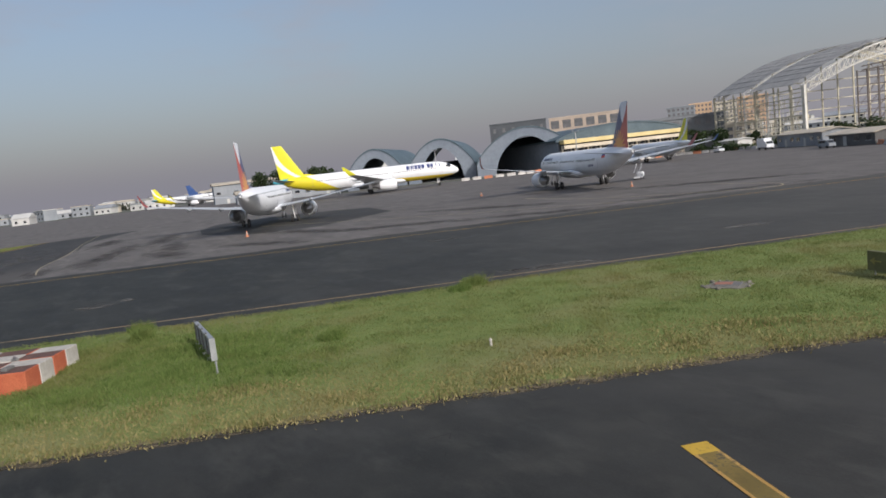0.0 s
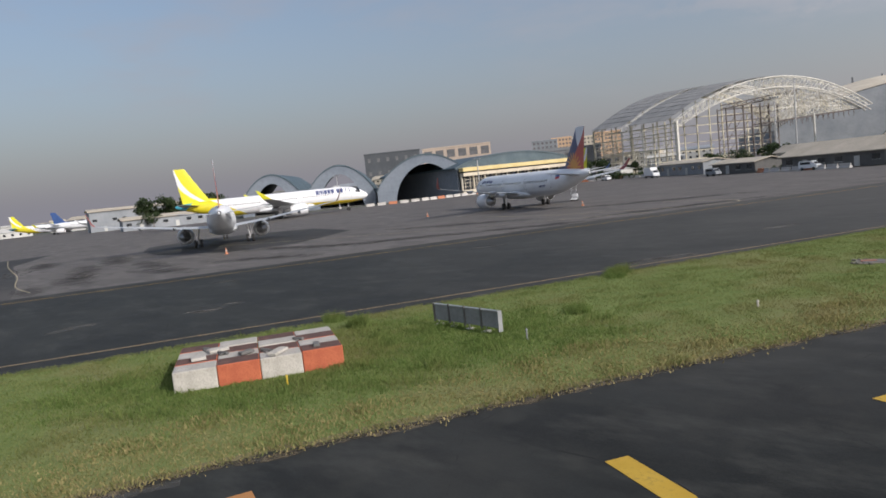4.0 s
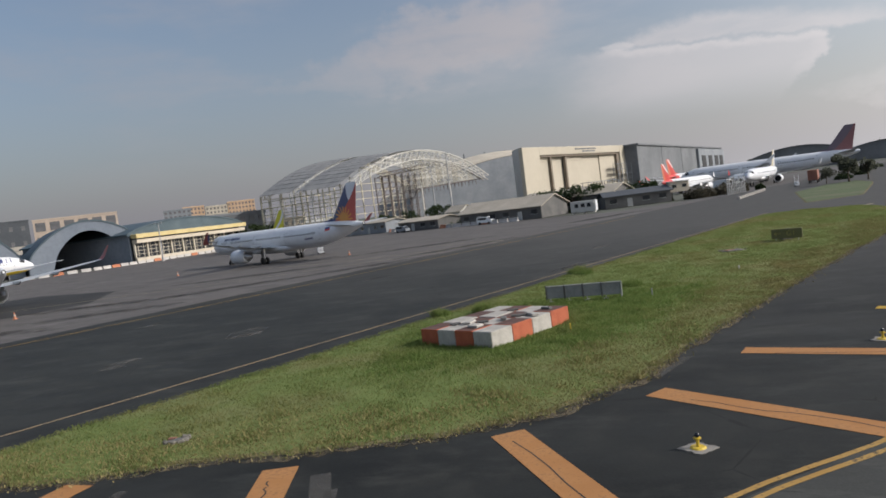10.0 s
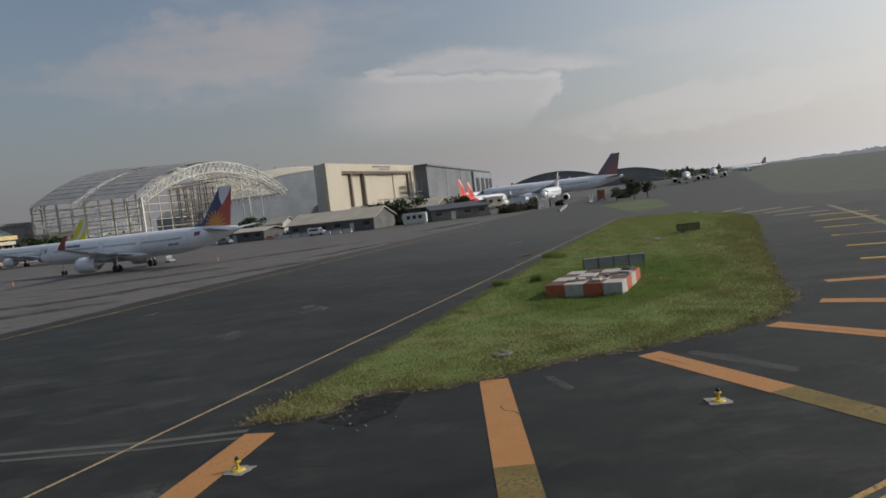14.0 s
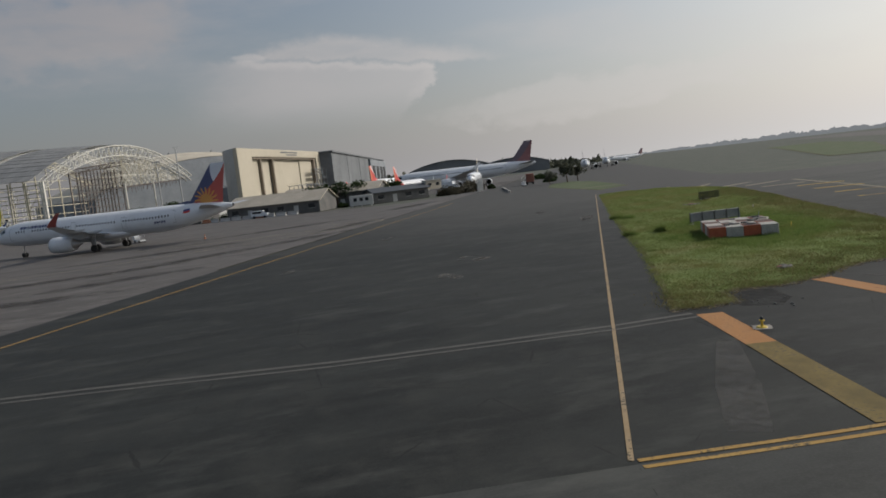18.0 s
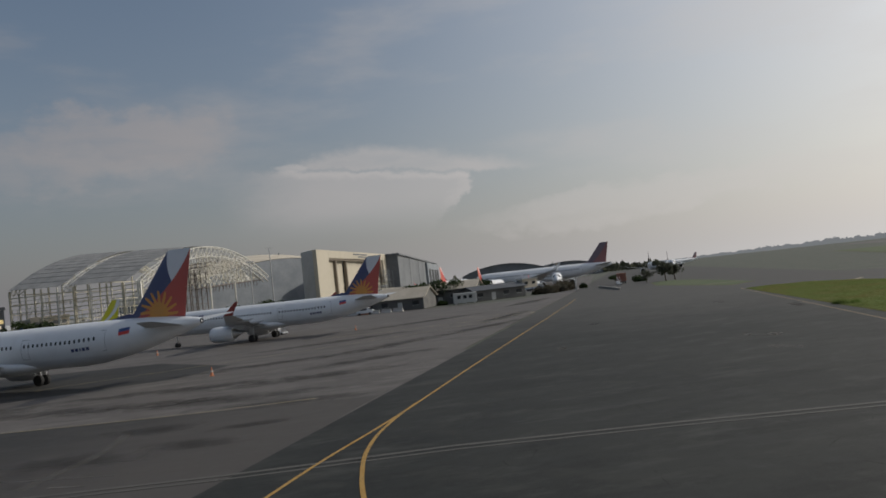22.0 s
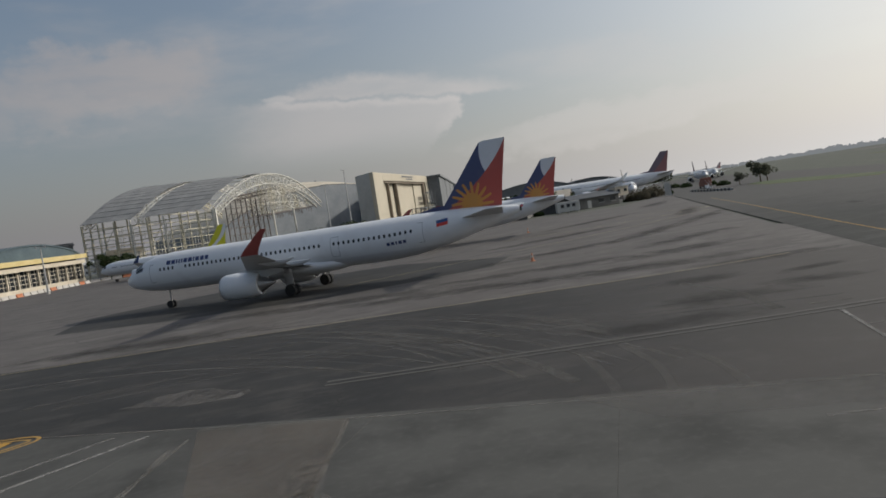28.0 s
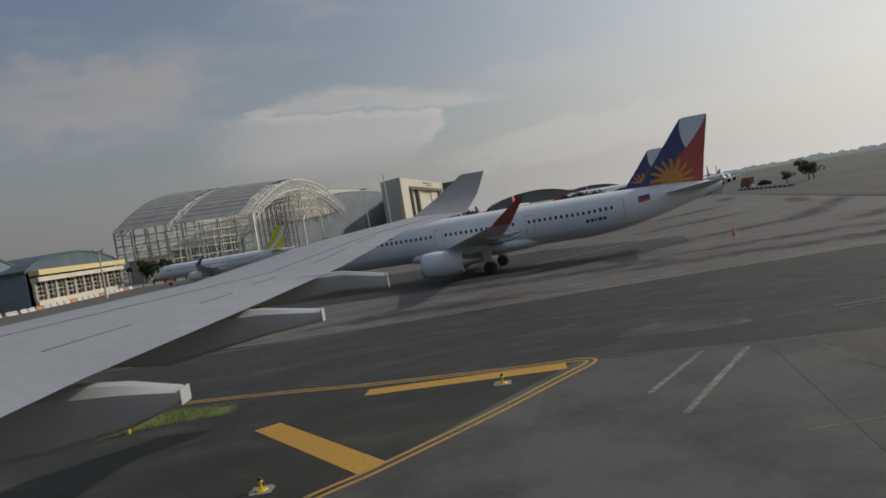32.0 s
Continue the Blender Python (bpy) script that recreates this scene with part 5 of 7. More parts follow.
def skeleton_hangar():
    W, D, LOW, HIGH = 99.6, 60.0, 19.6, 33.6
    h = thing("unfinished_hangar", "unfinished arched hangar, bare steel frame under grey roof sheets", "hangar", frame_pose((-106.8, 278.2), (40.9, 90.8)))
    truss(W, LOW, HIGH, 0.0, 4.2, FRAME_WHITE, h)
    truss(W, *rising(33.0), 33.0, 3.0, FRAME_WHITE, h)
    truss(W, *rising(57.0), 57.0, 3.0, FRAME_CREAM, h)
    for d0, d1 in ((5.5, 31.5), (36.5, 60.0)):
        n, covered = 26, 15 if d0 < 20 else 18
        for k in range(covered):
            s0, s1 = W * k / n - (0.6 if k == 0 else 0), W * (k + 1) / n
            rag = random.Random(k * 7 + int(d0)).uniform(-1.2, 0.8)
            ends = []
            for d in (d0 + rag, d1):
                z0, z1 = (arc_z(min(max(q, 0), W), W, *rising(d)) + 0.5 for q in (s0, s1))
                ends.append([(s0, d, z0), (s1 + 0.25, d, z1), (s1 + 0.25, d, z1 + 0.1), (s0, d, z0 + 0.1)])
            g = Geo().loft(ends)
            part("roof_sheet", g, SHEET, h, "grey corrugated roof sheets")
    for k in range(1, 16):
        q = W * k / 16
        for d0, d1 in ((1.0, 33.0), (35.0, 57.0)):
            part("purlin", Geo().tube((q, d0, arc_z(q, W, *rising(d0)) + 0.2), (q, d1, arc_z(q, W, *rising(d1)) + 0.2), 0.12, sides=5), FRAME_WHITE, h)
    for s in (0.0,):
        for k in range(9):
            d = D * k / 8
            part("column", Geo().box((s, d, rising(d)[0] / 2), (0.75 if k in (0, 4, 8) else 0.4, 0.5, rising(d)[0])), FRAME_WHITE if k in (0, 3, 5) else FRAME_CREAM, h)
        for z in (3.2, 6.4, 9.4, 12.6, 15.6, 18.6):
            part("girt", Geo().box((s, D / 2, z), (0.25, D, 0.35)), FRAME_CREAM, h)
        for k in range(48):
            d = D * (k + 0.5) / 48
            z, tall = random.Random(k + int(s)).choice(((4.8, 3.1), (8.0, 6.2), (9.5, 9.4), (14.0, 3.1), (11.0, 15.0), (6.4, 6.4)))
            part("wall_post", Geo().box((s + 0.2, d, z), (0.16, 0.18, tall)), FRAME_WHITE if k % 3 else FRAME_CREAM, h)
        for z in (1.7, 4.8, 7.9, 11.0, 14.1, 17.1):
            part("girt", Geo().box((s + 0.1, D / 2, z), (0.14, D, 0.16)), FRAME_WHITE, h)
        g = Geo()
        for k in (0, 3, 6):
            g.tube((s, D * k / 8, 1), (s, D * (k + 1) / 8, 9.4), 0.12, sides=5).tube((s, D * (k + 1) / 8, 9.4), (s, D * k / 8, 18.5), 0.12, sides=5)
        part("brace", g, FRAME_CREAM, h)
    for k in range(13):
        s = 7.6 * (k + 0.6)
        top = arc_z(s, W, *rising(57)) - 3.5
        part("rear_post", Geo().box((s, D, top / 2), (0.5, 0.5, top)), FRAME_CREAM, h)
    for z in (4, 8, 12, 16, 20, 24):
        half = 0.5 * W * math.sqrt(max(0.06, 1 - max(0.0, (z - 15) / 16) ** 1.4)) - 1
        part("rear_girt", Geo().box((W / 2, D, z), (2 * half, 0.25, 0.35)), FRAME_CREAM, h)
    # a dense brown scaffold inside the front, and two slim white posts
    for row, d in ((0, 9.0), (1, 14.0)):
        for k in range(7):
            s, hgt = 31 + 4.4 * k, 23.5 + 0.45 * k - 0.07 * k * k
            part("scaffold_post", Geo().box((s, d, hgt / 2), (0.36, 0.36, hgt)), SCAFFOLD, h)
        for z in (3, 6, 9, 12, 15, 18, 20.5, 23):
            part("scaffold_ledger", Geo().box((44.2, d, z), (26.4, 0.2, 0.2)), SCAFFOLD, h)
        rail = Geo()
        for k in range(8):
            rail.tube((33 + 4.4 * k, d, 23.4 + 0.45 * k), (37.4 + 4.4 * k, d, 24.9 + 0.45 * k), 0.1, sides=4).tube((37.4 + 4.4 * k, d, 24.9 + 0.45 * k), (37.4 + 4.4 * k, d, 23.5 + 0.45 * k), 0.1, sides=4)
        rail.tube((33, d, 23.4), (68.2, d, 27.0), 0.22, sides=5).tube((33, d, 24.9), (68.2, d, 28.5), 0.22, sides=5)
        part("scaffold_truss", rail, SCAFFOLD, h, "dark trussed beam over the scaffold")
        for k in range(6):
            for z in (0, 5, 10, 15):
                part("scaffold_brace", Geo().tube((31 + 4.4 * k, d, z), (35.4 + 4.4 * k, d, z + 5), 0.09, sides=4), SCAFFOLD, h)
    # white lattice bays hanging from the arch over a long dark beam, and two slim white posts
    for d in (3.0, 8.0, 13.0):
        low_z = lambda q: 16.2 + 0.051 * (q - 50)
        high_z = lambda q: arc_z(min(q, W), W, *rising(d)) - 2.6
        beam = Geo().tube((48, d, low_z(48) - 0.3), (99, d, low_z(99) - 0.3), 0.26, sides=6)
        for k in range(18):
            q, drop = 49 + 2.9 * k, 1.2 + 1.8 * ((k * 5) % 4) / 3
            beam.tube((q, d, low_z(q)), (q, d, low_z(q) - drop), 0.12, sides=4)
        part("lower_beam", beam, SCAFFOLD, h, "long dark beam under the lattice")
        rows = 3
        for k in range(12):
            q0, q1 = 50 + 4.05 * k, 50 + 4.05 * (k + 1)
            g = Geo()
            for j in range(rows):
                a0, a1 = (low_z(q0) + (high_z(q0) - low_z(q0)) * v / rows for v in (j, j + 1))
                b0, b1 = (low_z(q1) + (high_z(q1) - low_z(q1)) * v / rows for v in (j, j + 1))
                g.tube((q0, d, a0), (q1, d, b1), 0.11, sides=4).tube((q0, d, a1), (q1, d, b0), 0.11, sides=4).tube((q0, d, a1), (q1, d, b1), 0.14, sides=4)
            g.tube((q0, d, low_z(q0)), (q0, d, high_z(q0) + 1.5), 0.13, sides=4)
            part("lattice_bay", g, FRAME_WHITE if k % 3 else FRAME_CREAM, h, "white lattice under the arch")
    for q, top in ((0.0, 19.6), (48.0, 17.6), (68.6, 17.6)):
        part("front_post", Geo().tube((q, 1.2, 0), (q, 1.2, top), 0.4, sides=10), FRAME_WHITE, h)
    part("floor_slab", Geo().box((W / 2, D / 2, 0.05), (W + 4, D + 6, 0.3)), BARRIER, h)


skeleton_hangar()


def big_beige_hangar():
    L, D, H = 126.0, 10.5, 28.6
    here = frame_pose((-41.9, 333.0), (47.5, 117.0))
    h = thing("beige_hangar", "large beige hangar with tall recessed sliding doors", "hangar", here)
    wing_wall = Geo().loft([[(0.2, 0.9, z), (1.2, 0.4, z), (12.0, D + 0.5, z), (11.0, D + 1.0, z)] for z in (0.0, H)])
    part("side_wall", wing_wall, PALE_CLAD, h, "plain pale splayed side wall")
    part("side_wall", Geo().box((L - 0.5, D / 2 + 0.8, H / 2), (1.0, D - 1.6, H)), PALE_CLAD, h)
    part("rear_wall", Geo().box((L / 2 + 6, D + 0.5, H / 2), (L - 12, 1.0, H)), GREY_CLAD, h)
    part("roof", Geo().box((L / 2 + 6, D / 2 + 0.8, H - 1.2), (L - 14, D - 2.6, 1.0)), PALE_CLAD, h)
    part("door_pocket", Geo().box((7.8, 0.0, H / 2), (15.6, 2.0, H), bevel=0.12), BEIGE, h)
    part("door_pocket", Geo().box((L - 9.5, 0.0, H / 2), (19.0, 2.0, H), bevel=0.12), BEIGE, h)
    part("door_lintel", Geo().box((L / 2 - 1.7, 0.0, H - 1.9), (L - 34.6, 2.0, 3.8), bevel=0.12), BEIGE, h)
    # A darker beige strip paints the recess shade under the lintel.
    part("lintel_reveal", Geo().box((L / 2 - 1.7, 0.5, H - 4.3), (L - 34.8, 1.6, 1.0)), BEIGE_DARK, h, "brown strip painting the shade under the lintel")
    leaves = ((15.7, 27.0), (28.2, 42.2), (43.4, 62.0), (62.2, 84.0), (84.2, 104.2))
    for k, (s0, s1) in enumerate(leaves):
        d = part("door_leaf", Geo().box(((s0 + s1) / 2, 1.7 + 0.6 * (k % 2), (H - 4.6) / 2), (s1 - s0, 0.6, H - 4.6)), BEIGE, h)
        for zz in (5.5, 11, 16.5, 21.5):
            part("door_rib", Geo().box(((s0 + s1) / 2, 1.36 + 0.6 * (k % 2), zz), (s1 - s0 - 1.2, 0.1, 0.16)), BEIGE, d)
    # Dark posts; the wide last one carries the recess's side shade in its colour.
    for s0, w in ((27.6, 1.3), (42.8, 1.3), (105.6, 2.8)):
        part("door_post", Geo().box((s0, 0.7, (H - 4.8) / 2), (w, 1.6, H - 4.8)), BEIGE_DARK, h)
    x = 52.0
    for w in (3.4, 1.6, 3.8, 2.6, 3.0, 2.0, 4.0):
        part("title_bar", Geo().box((x + w / 2, -1.08, H - 1.3), (w, 0.08, 0.8)), SLATE, h, "plain dark bar of unreadable lettering")
        x += w + 0.6
    x = 60.0
    for w in (2.4, 1.2, 3.4, 2.2, 3.2):
        part("title_bar", Geo().box((x + w / 2, -1.08, H - 2.6), (w, 0.08, 0.7)), SLATE, h, "plain dark bar of unreadable lettering")
        x += w + 0.6
    for k in range(4):
        part("roof_vent", Geo().tube((26 + 26 * k, 4, H - 0.8), (26 + 26 * k, 4, H + 0.9), 0.4, 0.3), PALE_CLAD, h)
    # work platforms outside the doors
    dock = thing("work_platform", "steel work platforms stacked before the hangar doors", "platform", here)
    for k in range(8):
        for d in (-10, -5):
            part("leg", Geo().box((48 + 6.5 * k, d, 4.5), (0.3, 0.3, 9.0)), GREY_CLAD, dock)
    for z, s0, s1 in ((3.0, 46, 95), (6.2, 46, 95), (9.0, 46, 80)):
        part("deck", Geo().box(((s0 + s1) / 2, -7.5, z), (s1 - s0, 5.6, 0.25)), GREY_CLAD, dock)
        for d in (-10.2, -4.8):
            part("rail", Geo().box(((s0 + s1) / 2, d, z + 1.1), (s1 - s0, 0.1, 0.1)), FRAME_CREAM, dock)
            n = int((s1 - s0) / 3.2)
            for k in range(n + 1):
                part("stanchion", Geo().box((s0 + (s1 - s0) * k / n, d, z + 0.55), (0.1, 0.1, 1.1)), FRAME_CREAM, dock)
    for k in range(7):
        part("brace", Geo().tube((48 + 6.5 * k, -10, 3.0 * (k % 2)), (54.5 + 6.5 * k, -10, 3.0 + 3.0 * (k % 2)), 0.09, sides=5), GREY_CLAD, dock)
    tower = thing("work_tower", "tall grey steel access tower beside the hangar doors", "scaffold", here)
    for s0 in (94, 100, 106, 113, 120):
        for d in (-4.5, -1.8):
            part("post", Geo().box((s0, d, 9.0), (0.22, 0.22, 18.0)), GREY_CLAD, tower)
    for k in range(6):
        z = 3.0 + 3.0 * k
        c, w = (100, 13) if k > 3 else (107, 27)
        part("deck", Geo().box((c, -3.1, z), (w, 2.9, 0.18)), GREY_CLAD, tower)
        part("rail", Geo().box((c, -4.55, z + 1.1), (w, 0.1, 0.1)), GREY_CLAD, tower)
        part("brace", Geo().tube((94 + 6 * (k % 2), -4.5, z - 3), (100 - 6 * (k % 2), -4.5, z), 0.08, sides=5), GREY_CLAD, tower)


big_beige_hangar()


DOME = (-120.0, 402.5)


def vault(name, label, origin, along, width, depth, wall, rise, skin, ends, ribs=8):
    """A hangar with a barrel roof, its ridge running back from the front."""
    h = thing(name, label, "hangar", frame_pose(origin, along))
    n = 18
    arc = [(width * k / n, wall + rise * math.sin(math.pi * k / n) ** 0.8) for k in range(n + 1)]
    part("roof", Geo().loft([[(s, d, z) for s, z in arc] + [(s, d, z - 0.5) for s, z in arc[::-1]] for d in (-1.0, depth + 1.0)]), skin, h, smooth=35)
    for d in (0.4, depth - 0.4):
        g = Geo()
        pts = [(0.4, 0)] + [(min(max(s, 0.4), width - 0.4), z - 0.4) for s, z in arc] + [(width - 0.4, 0)]
        g.loft([[(s, d - 0.35, z) for s, z in pts], [(s, d + 0.35, z) for s, z in pts]])
        part("end_wall", g, ends, h)
    for s in (0.5, width - 0.5):
        part("side_wall", Geo().box((s, depth / 2, wall / 2), (0.8, depth - 1.6, wall)), ends, h)
    for k in range(ribs):
        d = depth * (k + 0.5) / ribs
        g = Geo()
        for p, q in zip(arc, arc[1:]):
            g.tube((p[0], d, p[1] + 0.03), (q[0], d, q[1] + 0.03), 0.09, sides=4)
        part("roof_rib", g, skin, h)
    return h


def domed_hangar(width, depth, wall, rise):
    """A long hangar under a smooth shell that also falls towards its ends."""
    h = thing("domed_hangar", "pale hangar with a high rounded shell roof", "hangar", frame_pose(DOME, (0.82, 0.57)))
    rings = []
    for j in range(15):
        v = -1 + 2 * j / 14
        swell = 1 - 0.24 * abs(v) ** 2
        rings.append([(width * (k / 24), depth * (0.5 + 0.5 * v), wall + rise * swell * max(0.0, math.sin(math.pi * k / 24)) ** 0.75) for k in range(25)])
    part("roof", Geo().loft(rings, closed=False, caps=False), CREAM, h, smooth=60)
    for ring in (rings[0], rings[-1]):
        d = ring[0][1]
        pts = [(0.0, 0.0)] + [(p[0], p[2] - 0.3) for p in ring] + [(width, 0.0)]
        part("end_wall", Geo().loft([[(s, d + e, z) for s, z in pts] for e in (-0.4, 0.4)]), GREY_CLAD, h)
    for s in (0.4, width - 0.4):
        part("side_wall", Geo().box((s, depth / 2, wall / 2), (0.8, depth - 0.8, wall)), GREY_CLAD, h)
    for k in range(4):
        part("roof_vent", Geo().tube((width * (0.35 + 0.1 * k), depth * 0.5, wall + rise * 0.9), (width * (0.35 + 0.1 * k), depth * 0.5, wall + rise + 0.9), 0.6, 0.5), SLATE, h)


domed_hangar(150.0, 90.0, 14.0, 24.5)


def blue_hangar():
    """The low hangar with a yellow band over a glazed front, and an arched bay beside it."""
    L, D = 56.0, 62.0
    h = thing("blue_roofed_hangar", "low hangar with a blue-green roof, yellow band and glazed front", "hangar", frame_pose((-164.0, 217.5), (9.5, 54.5)))
    n = 14
    arc = [(-2 + (L + 4) * k / n, 10.6 + 4.6 * math.sin(math.pi * k / n) ** 0.7) for k in range(n + 1)]
    part("roof", Geo().loft([[(s, d, z) for s, z in arc] + [(s, d, z - 0.5) for s, z in arc[::-1]] for d in (1.0, D)]), BLUE_ROOF, h, smooth=35)
    part("gable", Geo().loft([[(s, d, z - 0.45) for s, z in arc] + [(L + 2, d, 9.8), (-2, d, 9.8)] for d in (1.3, 1.7)]), BLUE_ROOF, h)
    part("yellow_band", Geo().box((L / 2, -0.4, 9.6), (L + 1.0, 3.0, 1.5), bevel=0.1), BAND, h, "bright yellow band along the eaves")
    part("cream_band", Geo().box((L / 2, 0.0, 7.7), (L, 2.4, 1.3)), CREAM, h)
    part("plinth", Geo().box((L / 2, 0.2, 0.9), (L, 1.0, 1.8)), CREAM, h)
    for k in range(10):
        s = L * (k + 0.5) / 10
        w = part("window", Geo().box((s, 0.6, 4.45), (L / 10 - 0.5, 0.2, 5.2)), DARK, h, "dark glazed bay")
        for dz in (-1.3, 0.0, 1.3):
            part("glazing_bar", Geo().box((s, 0.46, 4.45 + dz), (L / 10 - 0.5, 0.12, 0.14)), CREAM, w)
        for ds in (-1.2, 1.2):
            part("glazing_bar", Geo().box((s + ds, 0.46, 4.45), (0.14, 0.12, 5.2)), CREAM, w)
    for k in range(11):
        part("mullion", Geo().box((L * k / 10, 0.4, 4.45), (0.5, 0.8, 5.3)), CREAM, h)
    for s in (-0.4, L + 0.4):
        part("side_wall", Geo().box((s, D / 2 + 1, 5.1), (0.8, D - 2, 10.2)), BLUE_CLAD, h)
    part("rear_wall", Geo().box((L / 2, D, 5), (L, 0.6, 10)), BLUE_CLAD, h)


blue_hangar()


def arched_bay(origin, along, width, rise, label, mouth_part=0.62):
    h = thing("arched_hangar", label, "hangar", frame_pose(origin, along), group="arched hangars")
    n, D = 18, 60.0
    arc = [(width * k / n, 5.0 + rise * math.sin(math.pi * k / n) ** 0.75) for k in range(n + 1)]
    part("roof", Geo().loft([[(s, d, z) for s, z in arc] + [(s, d, z - 0.6) for s, z in arc[::-1]] for d in (-0.2, D)]), BLUE_ROOF, h, smooth=35)
    m = 16
    side = (1 - mouth_part) / 2 * width
    mouth = [(side + (width - 2 * side) * k / m, 1.6 + (rise - 0.4) * math.sin(math.pi * k / m) ** 0.6) for k in range(m + 1)]
    g = Geo()
    out_pts = [(0.3, 0)] + [(min(max(s, 0.3), width - 0.3), z - 0.5) for s, z in arc] + [(width - 0.3, 0)]
    hole = [(side, 0)] + mouth + [(width - side, 0)]
    # the wall round the mouth, as a strip between the outer line and the mouth's line
    for d in (0.0, 0.8):
        o = [(np.interp(t, np.linspace(0, 1, len(out_pts)), [p[0] for p in out_pts]), d, np.interp(t, np.linspace(0, 1, len(out_pts)), [p[1] for p in out_pts])) for t in np.linspace(0, 1, 41)]
        i = [(np.interp(t, np.linspace(0, 1, len(hole)), [p[0] for p in hole]), d, np.interp(t, np.linspace(0, 1, len(hole)), [p[1] for p in hole])) for t in np.linspace(0, 1, 41)]
        g.loft([o, i], closed=False)
    part("front_wall", g, BLUE_CLAD, h)
    part("rear_wall", Geo().box((width / 2, D - 1, 4), (width - 0.6, 0.6, 8)), SLATE, h, "dim inner wall")
    for s in (0.5, width - 0.5):
        part("side_wall", Geo().box((s, D / 2, 2.6), (0.6, D - 2, 5.2)), SLATE, h)
    part("apron_step", Geo().box((width / 2, D / 2, 0.02), (width, D, 0.2)), SHED_WALL, h)
    return h


arched_bay((-190.7, 196.5), (0.634, 0.773), 40, 12.6, "blue-grey hangar with a wide dark arched mouth")
arched_bay((-213.5, 178.6), (0.634, 0.773), 28, 12.0, "second blue-grey hangar with a dark arched mouth")
arched_bay((-229.5, 159.0), (0.634, 0.773), 25, 11.0, "last blue-grey arched hangar of the row")


FAR_GLASS = surface("far_window_glass", (0.10, 0.10, 0.105), (0.16, 0.16, 0.165), 0.2, 0.35)


def block_building(name, label, origin, along, length, depth, height, wall, storeys, bays, pane_w=0.55, pane_h=0.5, roof=None, category="building", group=""):
    """A building of several storeys; every window is a pane set into a frame."""
    b = thing(name, label, category, frame_pose(origin, along), group)
    part("wall", Geo().box((length / 2, depth / 2, height / 2), (length, depth, height)), wall, b)
    part("roof", Geo().box((length / 2, depth / 2, height + 0.3), (length + 0.8, depth + 0.8, 0.6)), roof or wall, b)
    part("parapet", Geo().box((length / 2, 0.3, height + 0.9), (length + 0.8, 0.6, 0.9)), wall, b)
    sw, sh = length / bays, height / storeys
    shared = Geo().box((0, 0, 0), (sw * pane_w, 0.25, sh * pane_h)).mesh("window", FAR_GLASS)
    edge = Geo().box((0, 0, 0), (sw * pane_w + 0.5, 0.3, 0.35)).mesh("sill", wall)
    for i in range(storeys):
        for k in range(bays):
            w = part("window", shared, DARK, b)
            w.location = (sw * (k + 0.5), -0.08, sh * (i + 0.55))
            sill = part("sill", edge, wall, w)
            sill.location = (0, -0.12, -sh * pane_h / 2 - 0.18)
    return b


block_building("terminal_building", "long dark slate building behind the hangars", (-607, 510), (39, 46), 62, 60, 44, DARK_SLATE, 3, 6, 0.3, 0.3)
block_building("terminal_building", "brown stone building with large framed panels", (-565, 560), (51, 47), 76, 60, 43, BROWN_WALL, 3, 6, 0.7, 0.6)
block_building("apartment_block", "peach apartment block with rows of windows", (-551, 776), (0.804, 0.594), 26, 18, 46, PEACH, 9, 6, 0.5, 0.5, group="apartment blocks")
block_building("apartment_block", "cream apartment block with rows of windows", (-529, 792), (0.804, 0.594), 27, 18, 44, CREAM, 9, 6, 0.5, 0.5, group="apartment blocks")
block_building("apartment_block", "peach apartment block stepped behind its neighbours", (-507, 809), (0.804, 0.594), 34, 18, 47, PEACH, 9, 8, 0.5, 0.5, group="apartment blocks")
block_building("apartment_block", "grey-cream apartment block beyond the hangars", (-518, 695), (0.804, 0.594), 30, 18, 41, GREY_CLAD, 8, 6, 0.5, 0.5, group="apartment blocks")
block_building("office_block", "cream low office block beside the hangar", (-152, 296), (10, 8), 14, 10, 9.0, CREAM, 3, 4)
block_building("office_block", "grey office block behind the blue-roofed hangar", (-192, 296), (10, 14), 34, 14, 15.0, SLATE, 3, 7)


def grey_hangar():
    h = thing("grey_hangar", "long grey hangar with tall dark door openings", "hangar", frame_pose((9, 436), (92, 364)))
    L, H = 300.0, 27.5
    part("front_wall", Geo().box((L / 2, 20, H / 2), (L, 40, H)), SLATE, h)
    part("roof_edge", Geo().box((L / 2, 20, H + 0.5), (L + 2, 42, 1.0)), SLATE, h)
    part("pale_bay", Geo().box((L - 62, -1.0, H / 2 - 0.5), (124, 2.0, H - 1.0)), GREY_CLAD, h, "paler front bay")
    for s in (196, 226, 256, 282):
        part("door_opening", Geo().box((s, -2.1, 10.5), (17, 0.4, 21)), OPENING, h, "tall dark door opening")
    for s in (60, 120):
        part("wall_rib", Geo().box((s, -0.1, H / 2), (0.3, 0.2, H)), SLATE, h)


grey_hangar()
vault("far_hangar", "far-off grey hangar with a low curved roof", (92, 640), (75, -14), 78, 60, 11, 8, SLATE, SLATE, 4)
vault("far_hangar", "far-off grey hangar with a low curved roof", (176, 690), (75, -14), 70, 60, 9, 7, SLATE, SLATE, 4)


